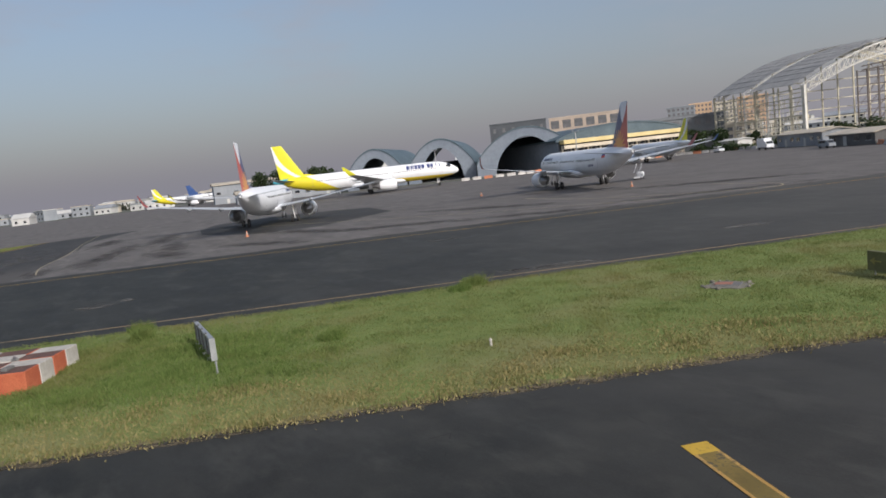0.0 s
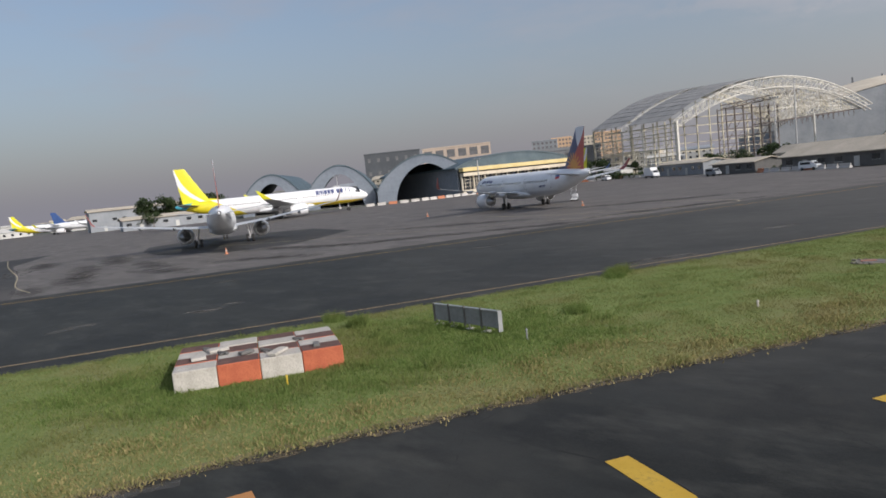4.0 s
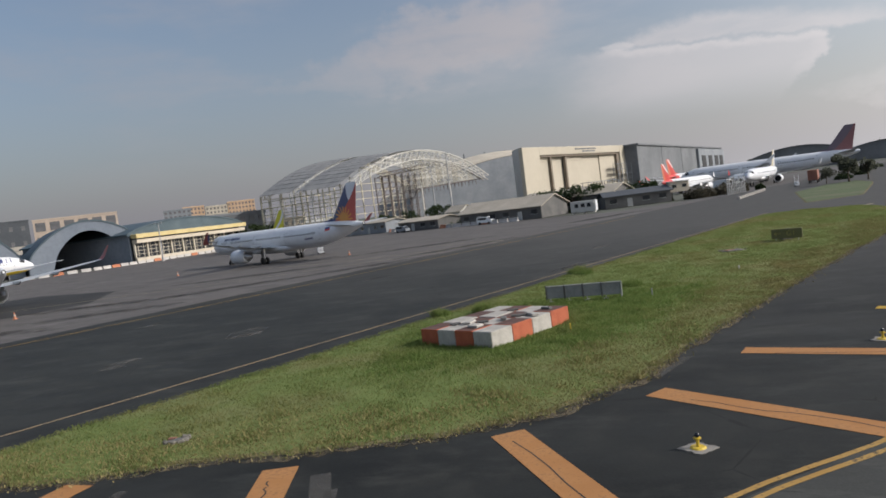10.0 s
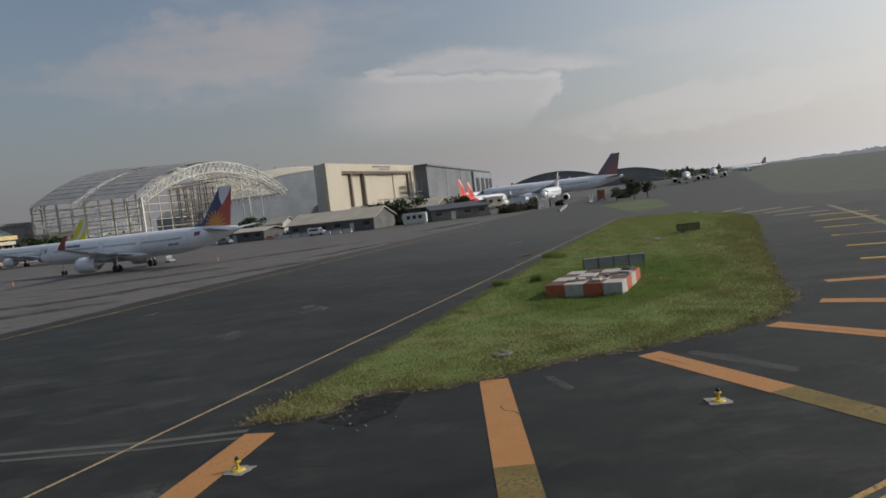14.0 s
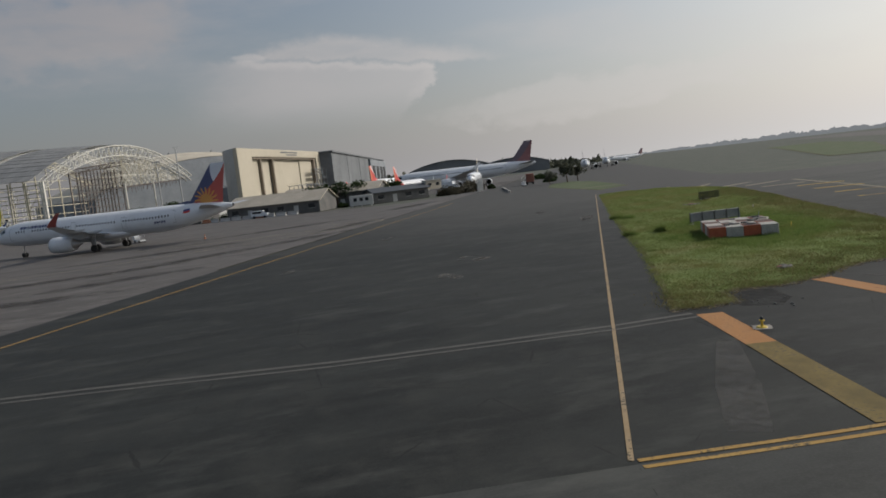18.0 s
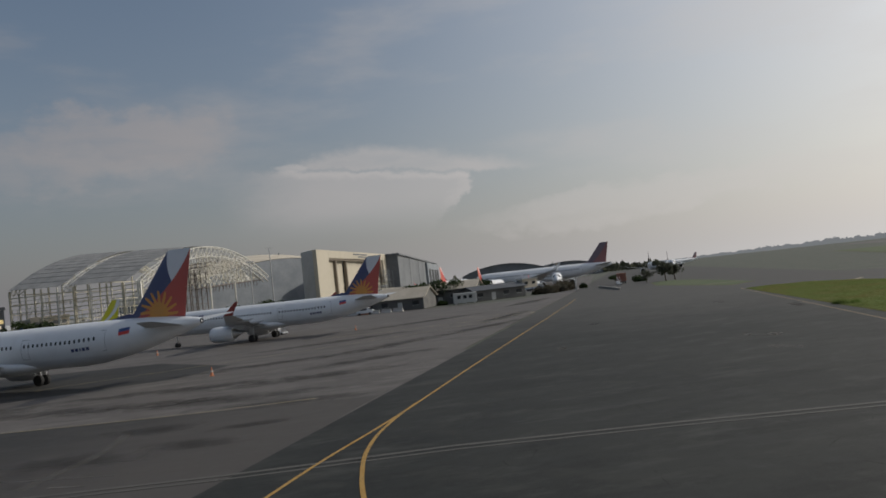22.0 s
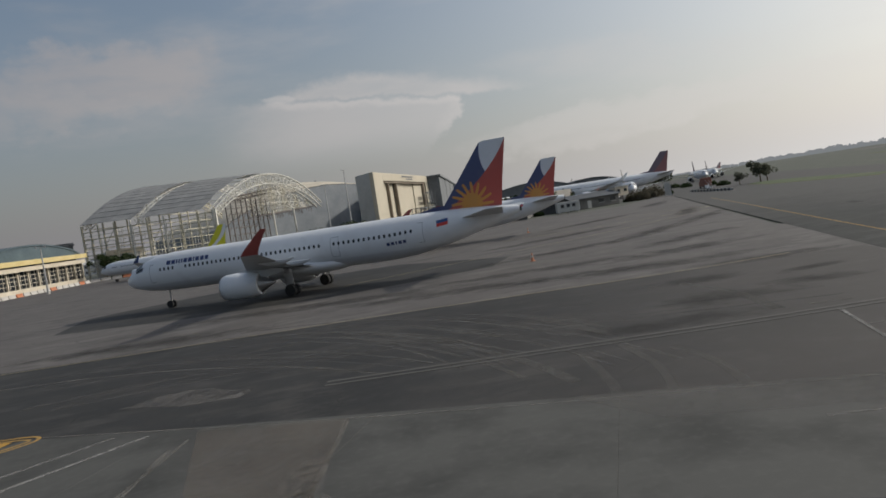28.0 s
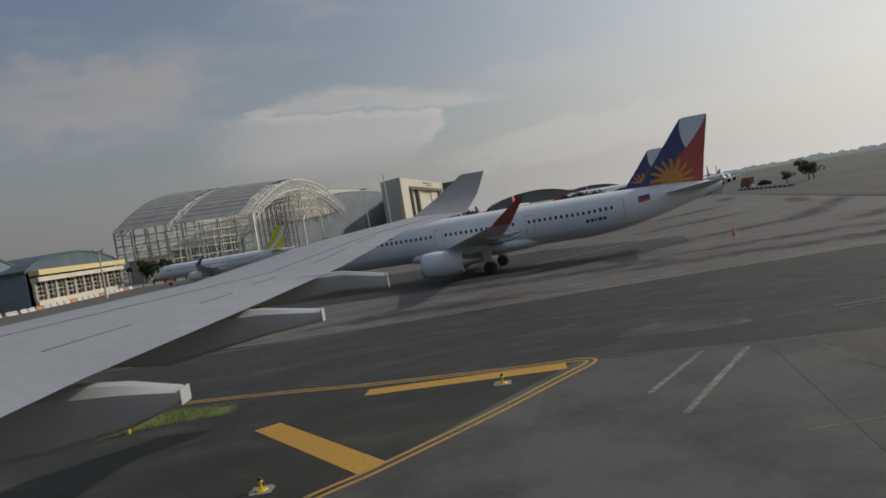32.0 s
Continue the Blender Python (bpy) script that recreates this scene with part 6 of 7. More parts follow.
# ---- sheds, container and fences along the apron's far edge ----
def shed(label, origin, along, length, depth, wall_h, ridge, roof, wall):
    b = thing("shed", label, "shed", frame_pose(origin, along), group="sheds along the apron")
    part("wall", Geo().box((length / 2, depth / 2, wall_h / 2), (length, depth, wall_h)), wall, b)
    half = depth / 2
    part("roof", Geo().loft([[(s, -0.7, wall_h - 0.1), (s, half, ridge), (s, depth + 0.7, wall_h - 0.1), (s, depth + 0.7, wall_h - 0.3), (s, half, ridge - 0.22), (s, -0.7, wall_h - 0.3)] for s in (-0.6, length + 0.6)]), roof, b)
    part("gable", Geo().loft([[(s, 0, wall_h - 0.05), (s, half, ridge - 0.25), (s, depth, wall_h - 0.05)] for s in (0.0, 0.3)]), wall, b)
    part("gable", Geo().loft([[(s, 0, wall_h - 0.05), (s, half, ridge - 0.25), (s, depth, wall_h - 0.05)] for s in (length - 0.3, length)]), wall, b)
    n = max(2, int(length / 4))
    for k in range(n):
        s = length * (k + 0.5) / n
        if k % 3 == 1:
            part("door", Geo().box((s, -0.04, 1.1), (1.3, 0.12, 2.2)), PALE_CLAD, b)
        else:
            w = part("window", Geo().box((s, -0.03, wall_h * 0.55), (1.8, 0.1, 1.1)), DARK, b)
            part("window_frame", Geo().box((s, -0.06, wall_h * 0.55 - 0.6), (2.0, 0.14, 0.1)), PALE_CLAD, w)
    return b


shed("long low shed with a dusty pale roof", (-38.8, 199.4), (22, -10), 27, 13, 3.3, 6.0, SHED_ROOF, SHED_WALL)
shed("low shed with a dusty pale roof behind the first", (-24, 214), (22, -10), 30, 12, 4.4, 6.6, SHED_ROOF, SHED_WALL)
shed("dark open-fronted shed with a grey roof", (-62, 212), (20, -12), 18, 9, 2.9, 3.8, SHED_ROOF, SHED_WALL)
shed("small white house with a pale gable roof", (-49, 222), (7, -4), 6, 6, 4.2, 6.0, SHED_ROOF, PALE_CLAD)
shed("grey low workshop beside the unfinished hangar", (-96, 244), (22, -16), 30, 8, 3.8, 4.6, SHED_ROOF, GREY_CLAD)
shed("small white gate house with a flat pale roof", (-134, 268), (9, -3), 10, 6, 3.4, 4.0, PALE_CLAD, PALE_CLAD)
for a, d, length, tall in ((157.0, 300, 26, 3.6), (160.2, 285, 30, 4.2), (162.5, 340, 40, 9.0), (151.5, 330, 20, 4.0)):
    shed("long low grey-walled shed beyond the apron", (26 + d * math.cos(radians(a)), 21 + d * math.sin(radians(a))), (math.cos(radians(a - 82)), math.sin(radians(a - 82))), length, 9, tall, tall + 1.0, SHED_ROOF, GREY_CLAD)
shed("dark shed with a slate-blue roof behind scrub", (1.5, 195.5), (17, 4), 17, 8, 3.2, 4.4, DARK_SLATE, SHED_WALL)


def container_office(x, y, heading):
    c = thing("container_office", "white site container with dark windows on blocks", "container", facing(x, y, heading))
    part("body", Geo().box((0, 0, 1.75), (6.2, 2.5, 2.7), bevel=0.06), PALE_CLAD, c)
    part("end_panel", Geo().box((3.14, 0, 1.75), (0.08, 2.4, 2.5)), WHITE, c, "bright white end panel")
    for dx in (-1.6, 0.0, 1.5):
        part("window", Geo().box((dx, -1.27, 2.0), (0.9, 0.08, 0.9)), DARK, c)
    for dx in (-2.6, 0, 2.6):
        part("support", Geo().box((dx, 0, 0.2), (0.4, 2.3, 0.4)), BARRIER, c)
    part("air_conditioner", Geo().box((2.4, -1.5, 2.6), (0.8, 0.4, 0.6), bevel=0.04), PALE_CLAD, c)


container_office(-3.2, 186.0, -8)


def site_cabin(x, y, heading):
    """A raised cream cabin on steel legs with a stair."""
    c = thing("site_cabin", "cream cabin raised on legs beside the dark shed", "cabin", facing(x, y, heading))
    part("body", Geo().box((0, 0, 3.5), (5.0, 3.0, 2.6), bevel=0.05), CREAM, c)
    part("roof", Geo().box((0, 0, 4.95), (5.5, 3.5, 0.22)), PALE_CLAD, c)
    for dx in (-1.3, 1.3):
        part("window", Geo().box((dx, -1.52, 3.7), (1.1, 0.08, 0.8)), DARK, c)
    for dx in (-2.3, 2.3):
        for dy in (-1.3, 1.3):
            part("leg", Geo().box((dx, dy, 1.1), (0.22, 0.22, 2.2)), SCAFFOLD, c)
    stair = Geo()
    for k in range(8):
        stair.box((2.9 + 0.28 * k, -1.0, 2.1 - 0.26 * k), (0.3, 1.0, 0.06))
    part("stair", stair, SCAFFOLD, c)


def pale_fence(x, y, heading, length, n):
    """Tall pale posts with two rails."""
    f = thing("fence", "tall pale steel fence posts beside the taxiway", "fence", facing(x, y, heading))
    for k in range(n):
        tall = 3.6 + 0.7 * math.sin(2.1 * k)
        part("post", Geo().box((length * k / (n - 1), 0, tall / 2), (0.22, 0.22, tall)), PALE_CLAD, f)
    for z in (1.2, 2.8):
        part("rail", Geo().box((length / 2, 0, z), (length, 0.08, 0.1)), GREY_CLAD, f)


site_cabin(20.0, 203.0, 14)
pale_fence(31.0, 192.0, 68, 15.0, 11)

bar_mesh = Geo().loft([[(x, -0.4, 0), (x, -0.36, 0.25), (x, -0.13, 0.45), (x, -0.1, 1.0), (x, 0.1, 1.0), (x, 0.13, 0.45), (x, 0.36, 0.25), (x, 0.4, 0)] for x in (-1.45, 1.45)])
row = [(-172, 176), (-160, 192), (-148, 256), (-124, 258), (-84, 240), (-62, 219), (-41, 198), (-20, 186.5)]
count = 0
base_bar = bar_orange = None
for (x0, y0), (x1, y1) in zip(row, row[1:]):
    n = int(math.hypot(x1 - x0, y1 - y0) / 3.4)
    for k in range(n):
        t = (k + 0.5) / n
        m = facing(x0 + (x1 - x0) * t, y0 + (y1 - y0) * t, math.degrees(math.atan2(y1 - y0, x1 - x0)), -0.026)
        tone = "bar_orange" if count % 5 == 2 else "base"
        if tone == "base":
            base_bar = copy_thing(base_bar, m) if base_bar else single("road_barrier", bar_mesh, BARRIER, "weathered white concrete barrier in a long row", "barrier", m, "barriers along the apron")
        else:
            bar_orange = copy_thing(bar_orange, m) if bar_orange else single("road_barrier", bar_mesh, ORANGE, "orange plastic barrier among the white ones", "barrier", m, "barriers along the apron")
        count += 1


def light_mast(x, y, height, heads):
    p = thing("light_mast", "tall grey floodlight mast with a lamp cluster", "light mast", facing(x, y, 20), group="light masts")
    part("pole", Geo().tube((0, 0, -0.1), (0, 0, height), 0.28, 0.14, 10), STEEL, p)
    part("crossbar", Geo().box((0, 0, height), (2.6, 0.14, 0.14)), STEEL, p)
    for k in range(heads):
        dx = -1.1 + 2.2 * k / max(1, heads - 1)
        part("lamp_head", Geo().box((dx, -0.2, height + 0.3), (0.5, 0.4, 0.45), bevel=0.06), GREY_CLAD, p)
    part("footing", Geo().tube((0, 0, -0.1), (0, 0, 0.6), 0.5, 0.45, 10), BARRIER, p)


for x, y, hgt, heads in ((-65.6, 265.5, 21.5, 4), (-143.5, 205.3, 12.5, 2), (-268, 144, 13, 2), (-190, 178, 12, 2), (-58, 262, 26, 0)):
    light_mast(x, y, hgt, heads)


kerb_block = None
for k in range(13):
    m = facing(29.9 + 0.80 * k, 160.0 + 2.95 * k, 74.8, -0.026)
    kerb_block = copy_thing(kerb_block, m) if kerb_block else single("kerb_block", Geo().box((0, 0, 0.28), (1.7, 0.5, 0.56), bevel=0.06), WHITE_BLOCK, "white painted kerb block in a spaced row", "kerb block", m, "kerb blocks along the apron")


def box_truck(x, y, heading, paint, label):
    t = thing("box_truck", label, "truck", facing(x, y, heading, -0.026), group="vehicles by the hangars")
    part("cargo_box", Geo().box((-1.2, 0, 2.1), (5.2, 2.3, 2.6), bevel=0.06), paint, t)
    cab = part("cab", Geo().loft([[(1.5, s, 0.7), (1.5, s, 2.5), (2.4, s, 2.5), (3.0, s, 1.7), (3.3, s, 1.5), (3.3, s, 0.7)] for s in (-1.05, 1.05)]), paint, t)
    part("windscreen", Geo().add([(2.44, -0.95, 2.46), (2.44, 0.95, 2.46), (3.03, 0.95, 1.72), (3.03, -0.95, 1.72)], [(0, 1, 2, 3)]), DARK, cab)
    part("chassis", Geo().box((-0.4, 0, 0.65), (6.6, 1.0, 0.3)), SHED_WALL, t)
    for dx in (-2.6, 2.2):
        for s in (-0.95, 0.95):
            part("wheel", Geo().tube((dx, s - 0.14, 0.46), (dx, s + 0.14, 0.46), 0.46, sides=14), RUBBER, t)


box_truck(54.4, 212.8, 74, TILE_RED, "dull red box truck parked by the far airliners")
box_truck(-92, 232, -35, WHITE, "white box truck before the grey workshop")
box_truck(36, 246, -40, WHITE, "white service truck under the red-tailed airliner")
shed("long dark low shed behind shrubs", (2.7, 197.0), (15.4, 6.0), 17, 7, 3.4, 4.0, SLATE, SHED_WALL)

dark_block = None
for k in range(12):
    m = facing(30.3 + 0.80 * k, 161.48 + 2.95 * k, 74.8, -0.026)
    dark_block = copy_thing(dark_block, m) if dark_block else single("kerb_block", Geo().box((0, 0, 0.27), (1.2, 0.46, 0.54), bevel=0.06), RUBBER, "black painted kerb block between white ones", "kerb block", m, "kerb blocks along the apron")


# ---- trees, far town and far tree lines ----
def tree(x, y, height, spread, seed, label="dark green broad-leaved tree by the sheds", leaves=None):
    rnd = random.Random(seed)
    t = thing("tree", label, "tree", facing(x, y, rnd.uniform(0, 360), -0.1), group="trees round the airfield")
    trunk = Geo().tube((0, 0, 0), (0.1, 0.05, height * 0.45), 0.035 * height, 0.02 * height, 8)
    for k in range(5):
        a, z = 2 * math.pi * k / 5 + rnd.uniform(-0.4, 0.4), height * rnd.uniform(0.3, 0.45)
        trunk.tube((0.08, 0.04, z), (spread * 0.6 * math.cos(a), spread * 0.6 * math.sin(a), height * rnd.uniform(0.6, 0.8)), 0.016 * height, 0.005 * height, 6)
    part("trunk", trunk, BARK, t)
    g = Geo()
    clumps = [(rnd.gauss(0, spread * 0.42), rnd.gauss(0, spread * 0.42), height * rnd.uniform(0.42, 0.92), spread * rnd.uniform(0.22, 0.42)) for _ in range(16)]
    for cx, cy, cz, r in clumps:
        for _ in range(56):
            d = Vector((rnd.gauss(0, 1), rnd.gauss(0, 1), rnd.gauss(0, 0.7))).normalized() * r * rnd.uniform(0.6, 1.05)
            p = Vector((cx, cy, cz)) + d
            a = Vector((rnd.uniform(-1, 1), rnd.uniform(-1, 1), rnd.uniform(-1, 1))).normalized() * height * 0.05
            b = a.orthogonal().normalized() * height * 0.034
            g.add([p - a, p + b, p + a, p - b], [(0, 1, 2, 3)])
    part("crown", g, leaves or LEAF, t)
    return t


for k, (x, y, hgt, sp) in enumerate(((-14, 203, 6.6, 3.6), (-8, 206, 7.4, 4.2), (-2, 208, 7.0, 4.0), (4, 212, 6.0, 3.6), (-8, 214, 5, 3.5), (2, 226, 6, 4), (12, 230, 6, 4), (-60, 246, 7, 4), (-70, 250, 6.5, 4), (-82, 256, 6, 3.5), (-146, 270, 9, 4.5), (-139, 276, 8, 4), (-126, 278, 6, 3.5), (-176, 290, 8, 4), (-31, 222, 5, 3), (-262, 160, 8, 5), (-282, 172, 9, 5), (-300, 150, 8, 5), (-240, 128, 6, 4))):
    tree(x, y, hgt, sp, k)
for k, (x, y, hgt, sp) in enumerate(((56, 186, 6.2, 2.8), (61, 190, 5.2, 2.4), (52.5, 191, 3.6, 2.0))):
    tree(x, y, hgt, sp, 60 + k, "thin grey-green tree at the taxiway's far bend", FAR_LEAF)
# dark trees and long pale sheds beyond the wide-body's tail
for k in range(9):
    a = radians(153.6 + 0.62 * k)
    d = 322 + 9 * math.sin(2.3 * k)
    tree(26.0 + d * math.cos(a), 21.0 + d * math.sin(a), 9.5 + 2.5 * math.sin(1.7 * k), 6.0, 80 + k, "dark spreading tree before the far town")


def bush(x, y, height, spread, seed, leaves=None, label="dark green untrimmed bush at the apron's edge"):
    rnd = random.Random(seed)
    b = thing("bush", label, "bush", facing(x, y, rnd.uniform(0, 360), -0.1), group="bushes along the apron")
    stems, g = Geo(), Geo()
    for k in range(6):
        a = 1.05 * k + rnd.uniform(-0.3, 0.3)
        stems.tube((0, 0, 0), (0.5 * spread * math.cos(a), 0.5 * spread * math.sin(a), height * rnd.uniform(0.4, 0.8)), 0.06, 0.02, 5)
    for _ in range(420):
        a, r = rnd.uniform(0, 6.28), spread * math.sqrt(rnd.random())
        p = Vector((r * math.cos(a), r * math.sin(a), height * rnd.uniform(0.05, 1.0) * (1.1 - 0.6 * (r / spread) ** 2) * rnd.uniform(0.7, 1.1)))
        u = Vector((rnd.uniform(-1, 1), rnd.uniform(-1, 1), rnd.uniform(-1, 1))).normalized() * 0.34
        w = u.orthogonal().normalized() * 0.2
        g.add([p - u, p + w, p + u, p - w], [(0, 1, 2, 3)])
    part("stems", stems, BARK, b)
    part("foliage", g, leaves or LEAF, b)


spots = random.Random(77)
for k in range(10):
    t = k / 9 + 0.06 * math.sin(5 * k)
    bush(24 + 12 * t + spots.uniform(-2, 2), 199 + 12 * t + spots.uniform(-2, 3), spots.uniform(2.0, 3.6), spots.uniform(1.6, 2.4), 500 + k, DRY_LEAF, "dry brown scrub beside parked airliners")
    bush(-14 + 50 * t + spots.uniform(-3, 3), 194 + 14 * t + spots.uniform(-1.5, 5), spots.uniform(0.8, 2.0), spots.uniform(1.2, 2.4), 200 + k)
for k in range(22):
    bush(*((-140 + 3.6 * k, 262 - 0.9 * k) if k < 14 else (-60 + 5 * (k - 14), 216 - 2.6 * (k - 14))), spots.uniform(1.8, 3.6), spots.uniform(1.8, 3.2), 300 + k)
for k in range(5):
    bush(62 + 9 * k + spots.uniform(-2, 2), 214 + 26 * k + spots.uniform(-3, 3), spots.uniform(1.2, 2.0), spots.uniform(1.6, 2.4), 400 + k)
rnd = random.Random(21)


def house(x, y, w, d, hgt, wall, roof, heading, label):
    h = thing("house", label, "house", facing(x, y, heading, -0.1), group="houses of the far town")
    part("wall", Geo().box((0, 0, hgt / 2), (w, d, hgt)), wall, h)
    if rnd.random() < 0.6:
        part("roof", Geo().loft([[(s, -d / 2 - 0.4, hgt - 0.05), (s, 0, hgt + 0.22 * d), (s, d / 2 + 0.4, hgt - 0.05), (s, 0, hgt - 0.1)] for s in (-w / 2 - 0.4, w / 2 + 0.4)]), roof, h)
    else:
        part("roof", Geo().box((0, 0, hgt + 0.2), (w + 0.5, d + 0.5, 0.4)), roof, h)
    n = max(2, int(w / 3.5))
    for f in range(max(1, int(hgt / 3.2))):
        for k in range(n):
            part("window", Geo().box((-w / 2 + w * (k + 0.5) / n, -d / 2, 1.7 + 3.2 * f), (1.3, 0.2, 1.3)), DARK, h)


WALLS = [(PALE_CLAD, "white-walled house of the far town"), (CREAM, "cream-walled house of the far town"), (GREY_CLAD, "grey-walled house of the far town"), (PALE_CLAD, "pale-walled house of the far town")]
ROOFS = [SHED_ROOF, PALE_CLAD, SHED_ROOF, PALE_CLAD, SHED_ROOF, GREY_CLAD]
for k in range(120):
    a = radians(rnd.uniform(152, 183))
    r = rnd.uniform(430, 900)
    wall, label = rnd.choice(WALLS)
    house(24 + r * math.cos(a), 22 + r * math.sin(a), rnd.uniform(8, 18), rnd.uniform(7, 12), rnd.choice((3.4, 3.8, 3.8, 6.6)), wall, rnd.choice(ROOFS), rnd.uniform(20, 90), label)
for k in range(26):
    a = radians(rnd.uniform(112, 150))
    r = rnd.uniform(480, 760)
    wall, label = rnd.choice(WALLS)
    house(r * math.cos(a), r * math.sin(a), rnd.uniform(14, 30), rnd.uniform(9, 14), rnd.choice((6.6, 9.8, 13)), wall, rnd.choice(ROOFS), rnd.uniform(0, 60), label)


def tree_line(name, label, cx, cy, radius, a0, a1, count, hgt, seed, leaves=LEAF):
    """A far belt of woods: many clumps of leaves, with gaps and an uneven top."""
    r = np.random.RandomState(seed)
    verts, faces = [], []
    for _ in range(count):
        a = radians(r.uniform(a0, a1))
        d = radius * r.uniform(0.94, 1.06)
        h = hgt * (0.55 + 0.6 * r.rand() * (0.6 + 0.4 * math.sin(a * 31)))
        base = Vector((cx + d * math.cos(a), cy + d * math.sin(a), -0.3))
        w = h * r.uniform(0.5, 1.0)
        for _k in range(9):
            c = base + Vector((r.uniform(-w, w), r.uniform(-w, w), h * r.uniform(0.1, 1.0)))
            s = h * 0.28
            p, q, t = (Vector(r.normal(0, s, 3)) for _j in range(3))
            n = len(verts)
            verts += [tuple(c + p), tuple(c + q), tuple(c + t), tuple(c - p)]
            faces += [(n, n + 1, n + 2), (n, n + 2, n + 3), (n + 1, n + 2, n + 3)]
    me = bpy.data.meshes.new(name)
    me.from_pydata(verts, [], faces)
    me.materials.append(leaves)
    tagged(new(name, me), label, "trees", kind="stuff")


def far_ridge():
    """A plain far backdrop: wooded rises on the horizon with an uneven top, their haze painted as an even glow."""
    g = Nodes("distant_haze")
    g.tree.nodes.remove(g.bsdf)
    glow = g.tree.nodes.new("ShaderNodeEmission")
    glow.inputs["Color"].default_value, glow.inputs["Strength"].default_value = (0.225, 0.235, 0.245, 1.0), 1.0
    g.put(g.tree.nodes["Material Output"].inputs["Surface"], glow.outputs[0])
    r = random.Random(8)
    pts, n = [], 520
    for k in range(n + 1):
        az = 15.0 + 66.0 * k / n
        swell = np.interp(az, [15, 40, 47, 51, 57, 62, 66, 72, 81], [15, 17, 22, 24, 17, 7, 6, 8, 8])
        top = swell * (0.72 + 0.2 * math.sin(az * 2.9) * math.sin(az * 1.3 + 1) + 0.2 * math.sin(az * 17.0) * math.sin(az * 7.3)) + r.uniform(0, 2.6)
        pts.append((math.cos(radians(az)), math.sin(radians(az)), top))
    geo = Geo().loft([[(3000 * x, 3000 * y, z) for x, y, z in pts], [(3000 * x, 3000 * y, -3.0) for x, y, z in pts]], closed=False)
    single("backdrop", geo, g.mat, "pale wooded rises on the far horizon, haze put in as glow", "backdrop", kind="structure")


far_ridge()
tree_line("town_trees", "dark trees between the far houses", 0, 0, 560, 150, 186, 200, 5, 2, FAR_LEAF)
tree_line("hangar_trees", "grey-green trees behind the far hangars", 0, 0, 820, 66, 84, 160, 10, 3, FAR_LEAF)

# ---- things on the grass island and the shoulders ----
def checkered_block():
    """A ground marker of painted concrete blocks, four by four."""
    a, b = Vector((5.78, 33.8, 0)), Vector((8.35, 38.75, 0))
    e1 = (b - a) / 4
    e2 = Vector((-e1.y, e1.x, 0)).normalized() * 1.02
    marker = thing("checkered_marker", "low marker of red and white painted concrete blocks on grass", "marker", Matrix.Identity(4))
    rnd = random.Random(3)
    turn = Matrix.Rotation(math.atan2(e1.y, e1.x), 3, "Z")
    for i in range(4):
        for j in range(4):
            c = a + e1 * (i + 0.5) + e2 * (j + 0.5)
            hgt = 0.74 + rnd.uniform(-0.02, 0.025)
            red = (i + j) % 2 == 1
            outer = j == 0 or i == 3
            g = Geo().box((0, 0, hgt / 2), (e1.length - 0.015, 1.0, hgt), bevel=0.025)
            g.m = [1 if n in (1,) else 0 for n in range(len(g.f))]
            ob = part("block", g, [RED_BLOCK if red else WHITE_BLOCK, BROWN_BLOCK if red else WHITE_BLOCK], marker, "orange-red painted block" if red and outer else "faded brown-red block" if red else "chalky white block")
            ob.matrix_basis = Matrix.Translation(c) @ turn.to_4x4()
    for i, j, w in ((1.1, 1.7, 0.5), (2.2, 0.9, 0.7), (0.7, 2.8, 0.45), (3.0, 2.1, 0.5)):
        c = a + e1 * i + e2 * j
        part("lifting_eye", Geo().tube((c.x - w / 2, c.y, 0.8), (c.x + w / 2, c.y + 0.1, 0.8), 0.06, sides=6).box((c.x, c.y, 0.77), (0.2, 0.2, 0.06)), SHED_WALL, marker, "dark rusted lifting eye")

    for i, j, w, d, tone in ((2.45, 0.45, 0.9, 0.34, WHITE_BLOCK), (1.0, 2.35, 0.7, 0.4, WHITE_BLOCK), (0.55, 1.45, 0.5, 0.5, WHITE_BLOCK), (3.4, 0.6, 0.5, 0.22, SHED_WALL), (1.7, 1.2, 0.55, 0.25, SHED_WALL)):
        c = a + e1 * i + e2 * j
        slab = part("loose_slab", Geo().box((0, 0, 0), (w, d, 0.09), bevel=0.02), tone, marker, "loose broken slab left on top")
        slab.matrix_basis = Matrix.Translation((c.x, c.y, 0.815)) @ Matrix.Rotation(0.9 + 0.5 * i, 4, "Z") @ Matrix.Rotation(0.06, 4, "X")


checkered_block()
for k in range(9):
    rub = random.Random(500 + k)
    size = rub.uniform(0.03, 0.085)
    single("stone", Geo().box((0, 0, size * 0.3), (size * 1.5, size, size * 0.7), Matrix.Rotation(rub.uniform(0, 3), 3, "Z"), bevel=size * 0.2), SHED_WALL, "loose lump of broken asphalt by the turf", "stone", pose(-6.9 + rub.uniform(-0.9, 1.4), 17.6 + rub.uniform(-0.5, 1.6), -0.012), "loose stones")


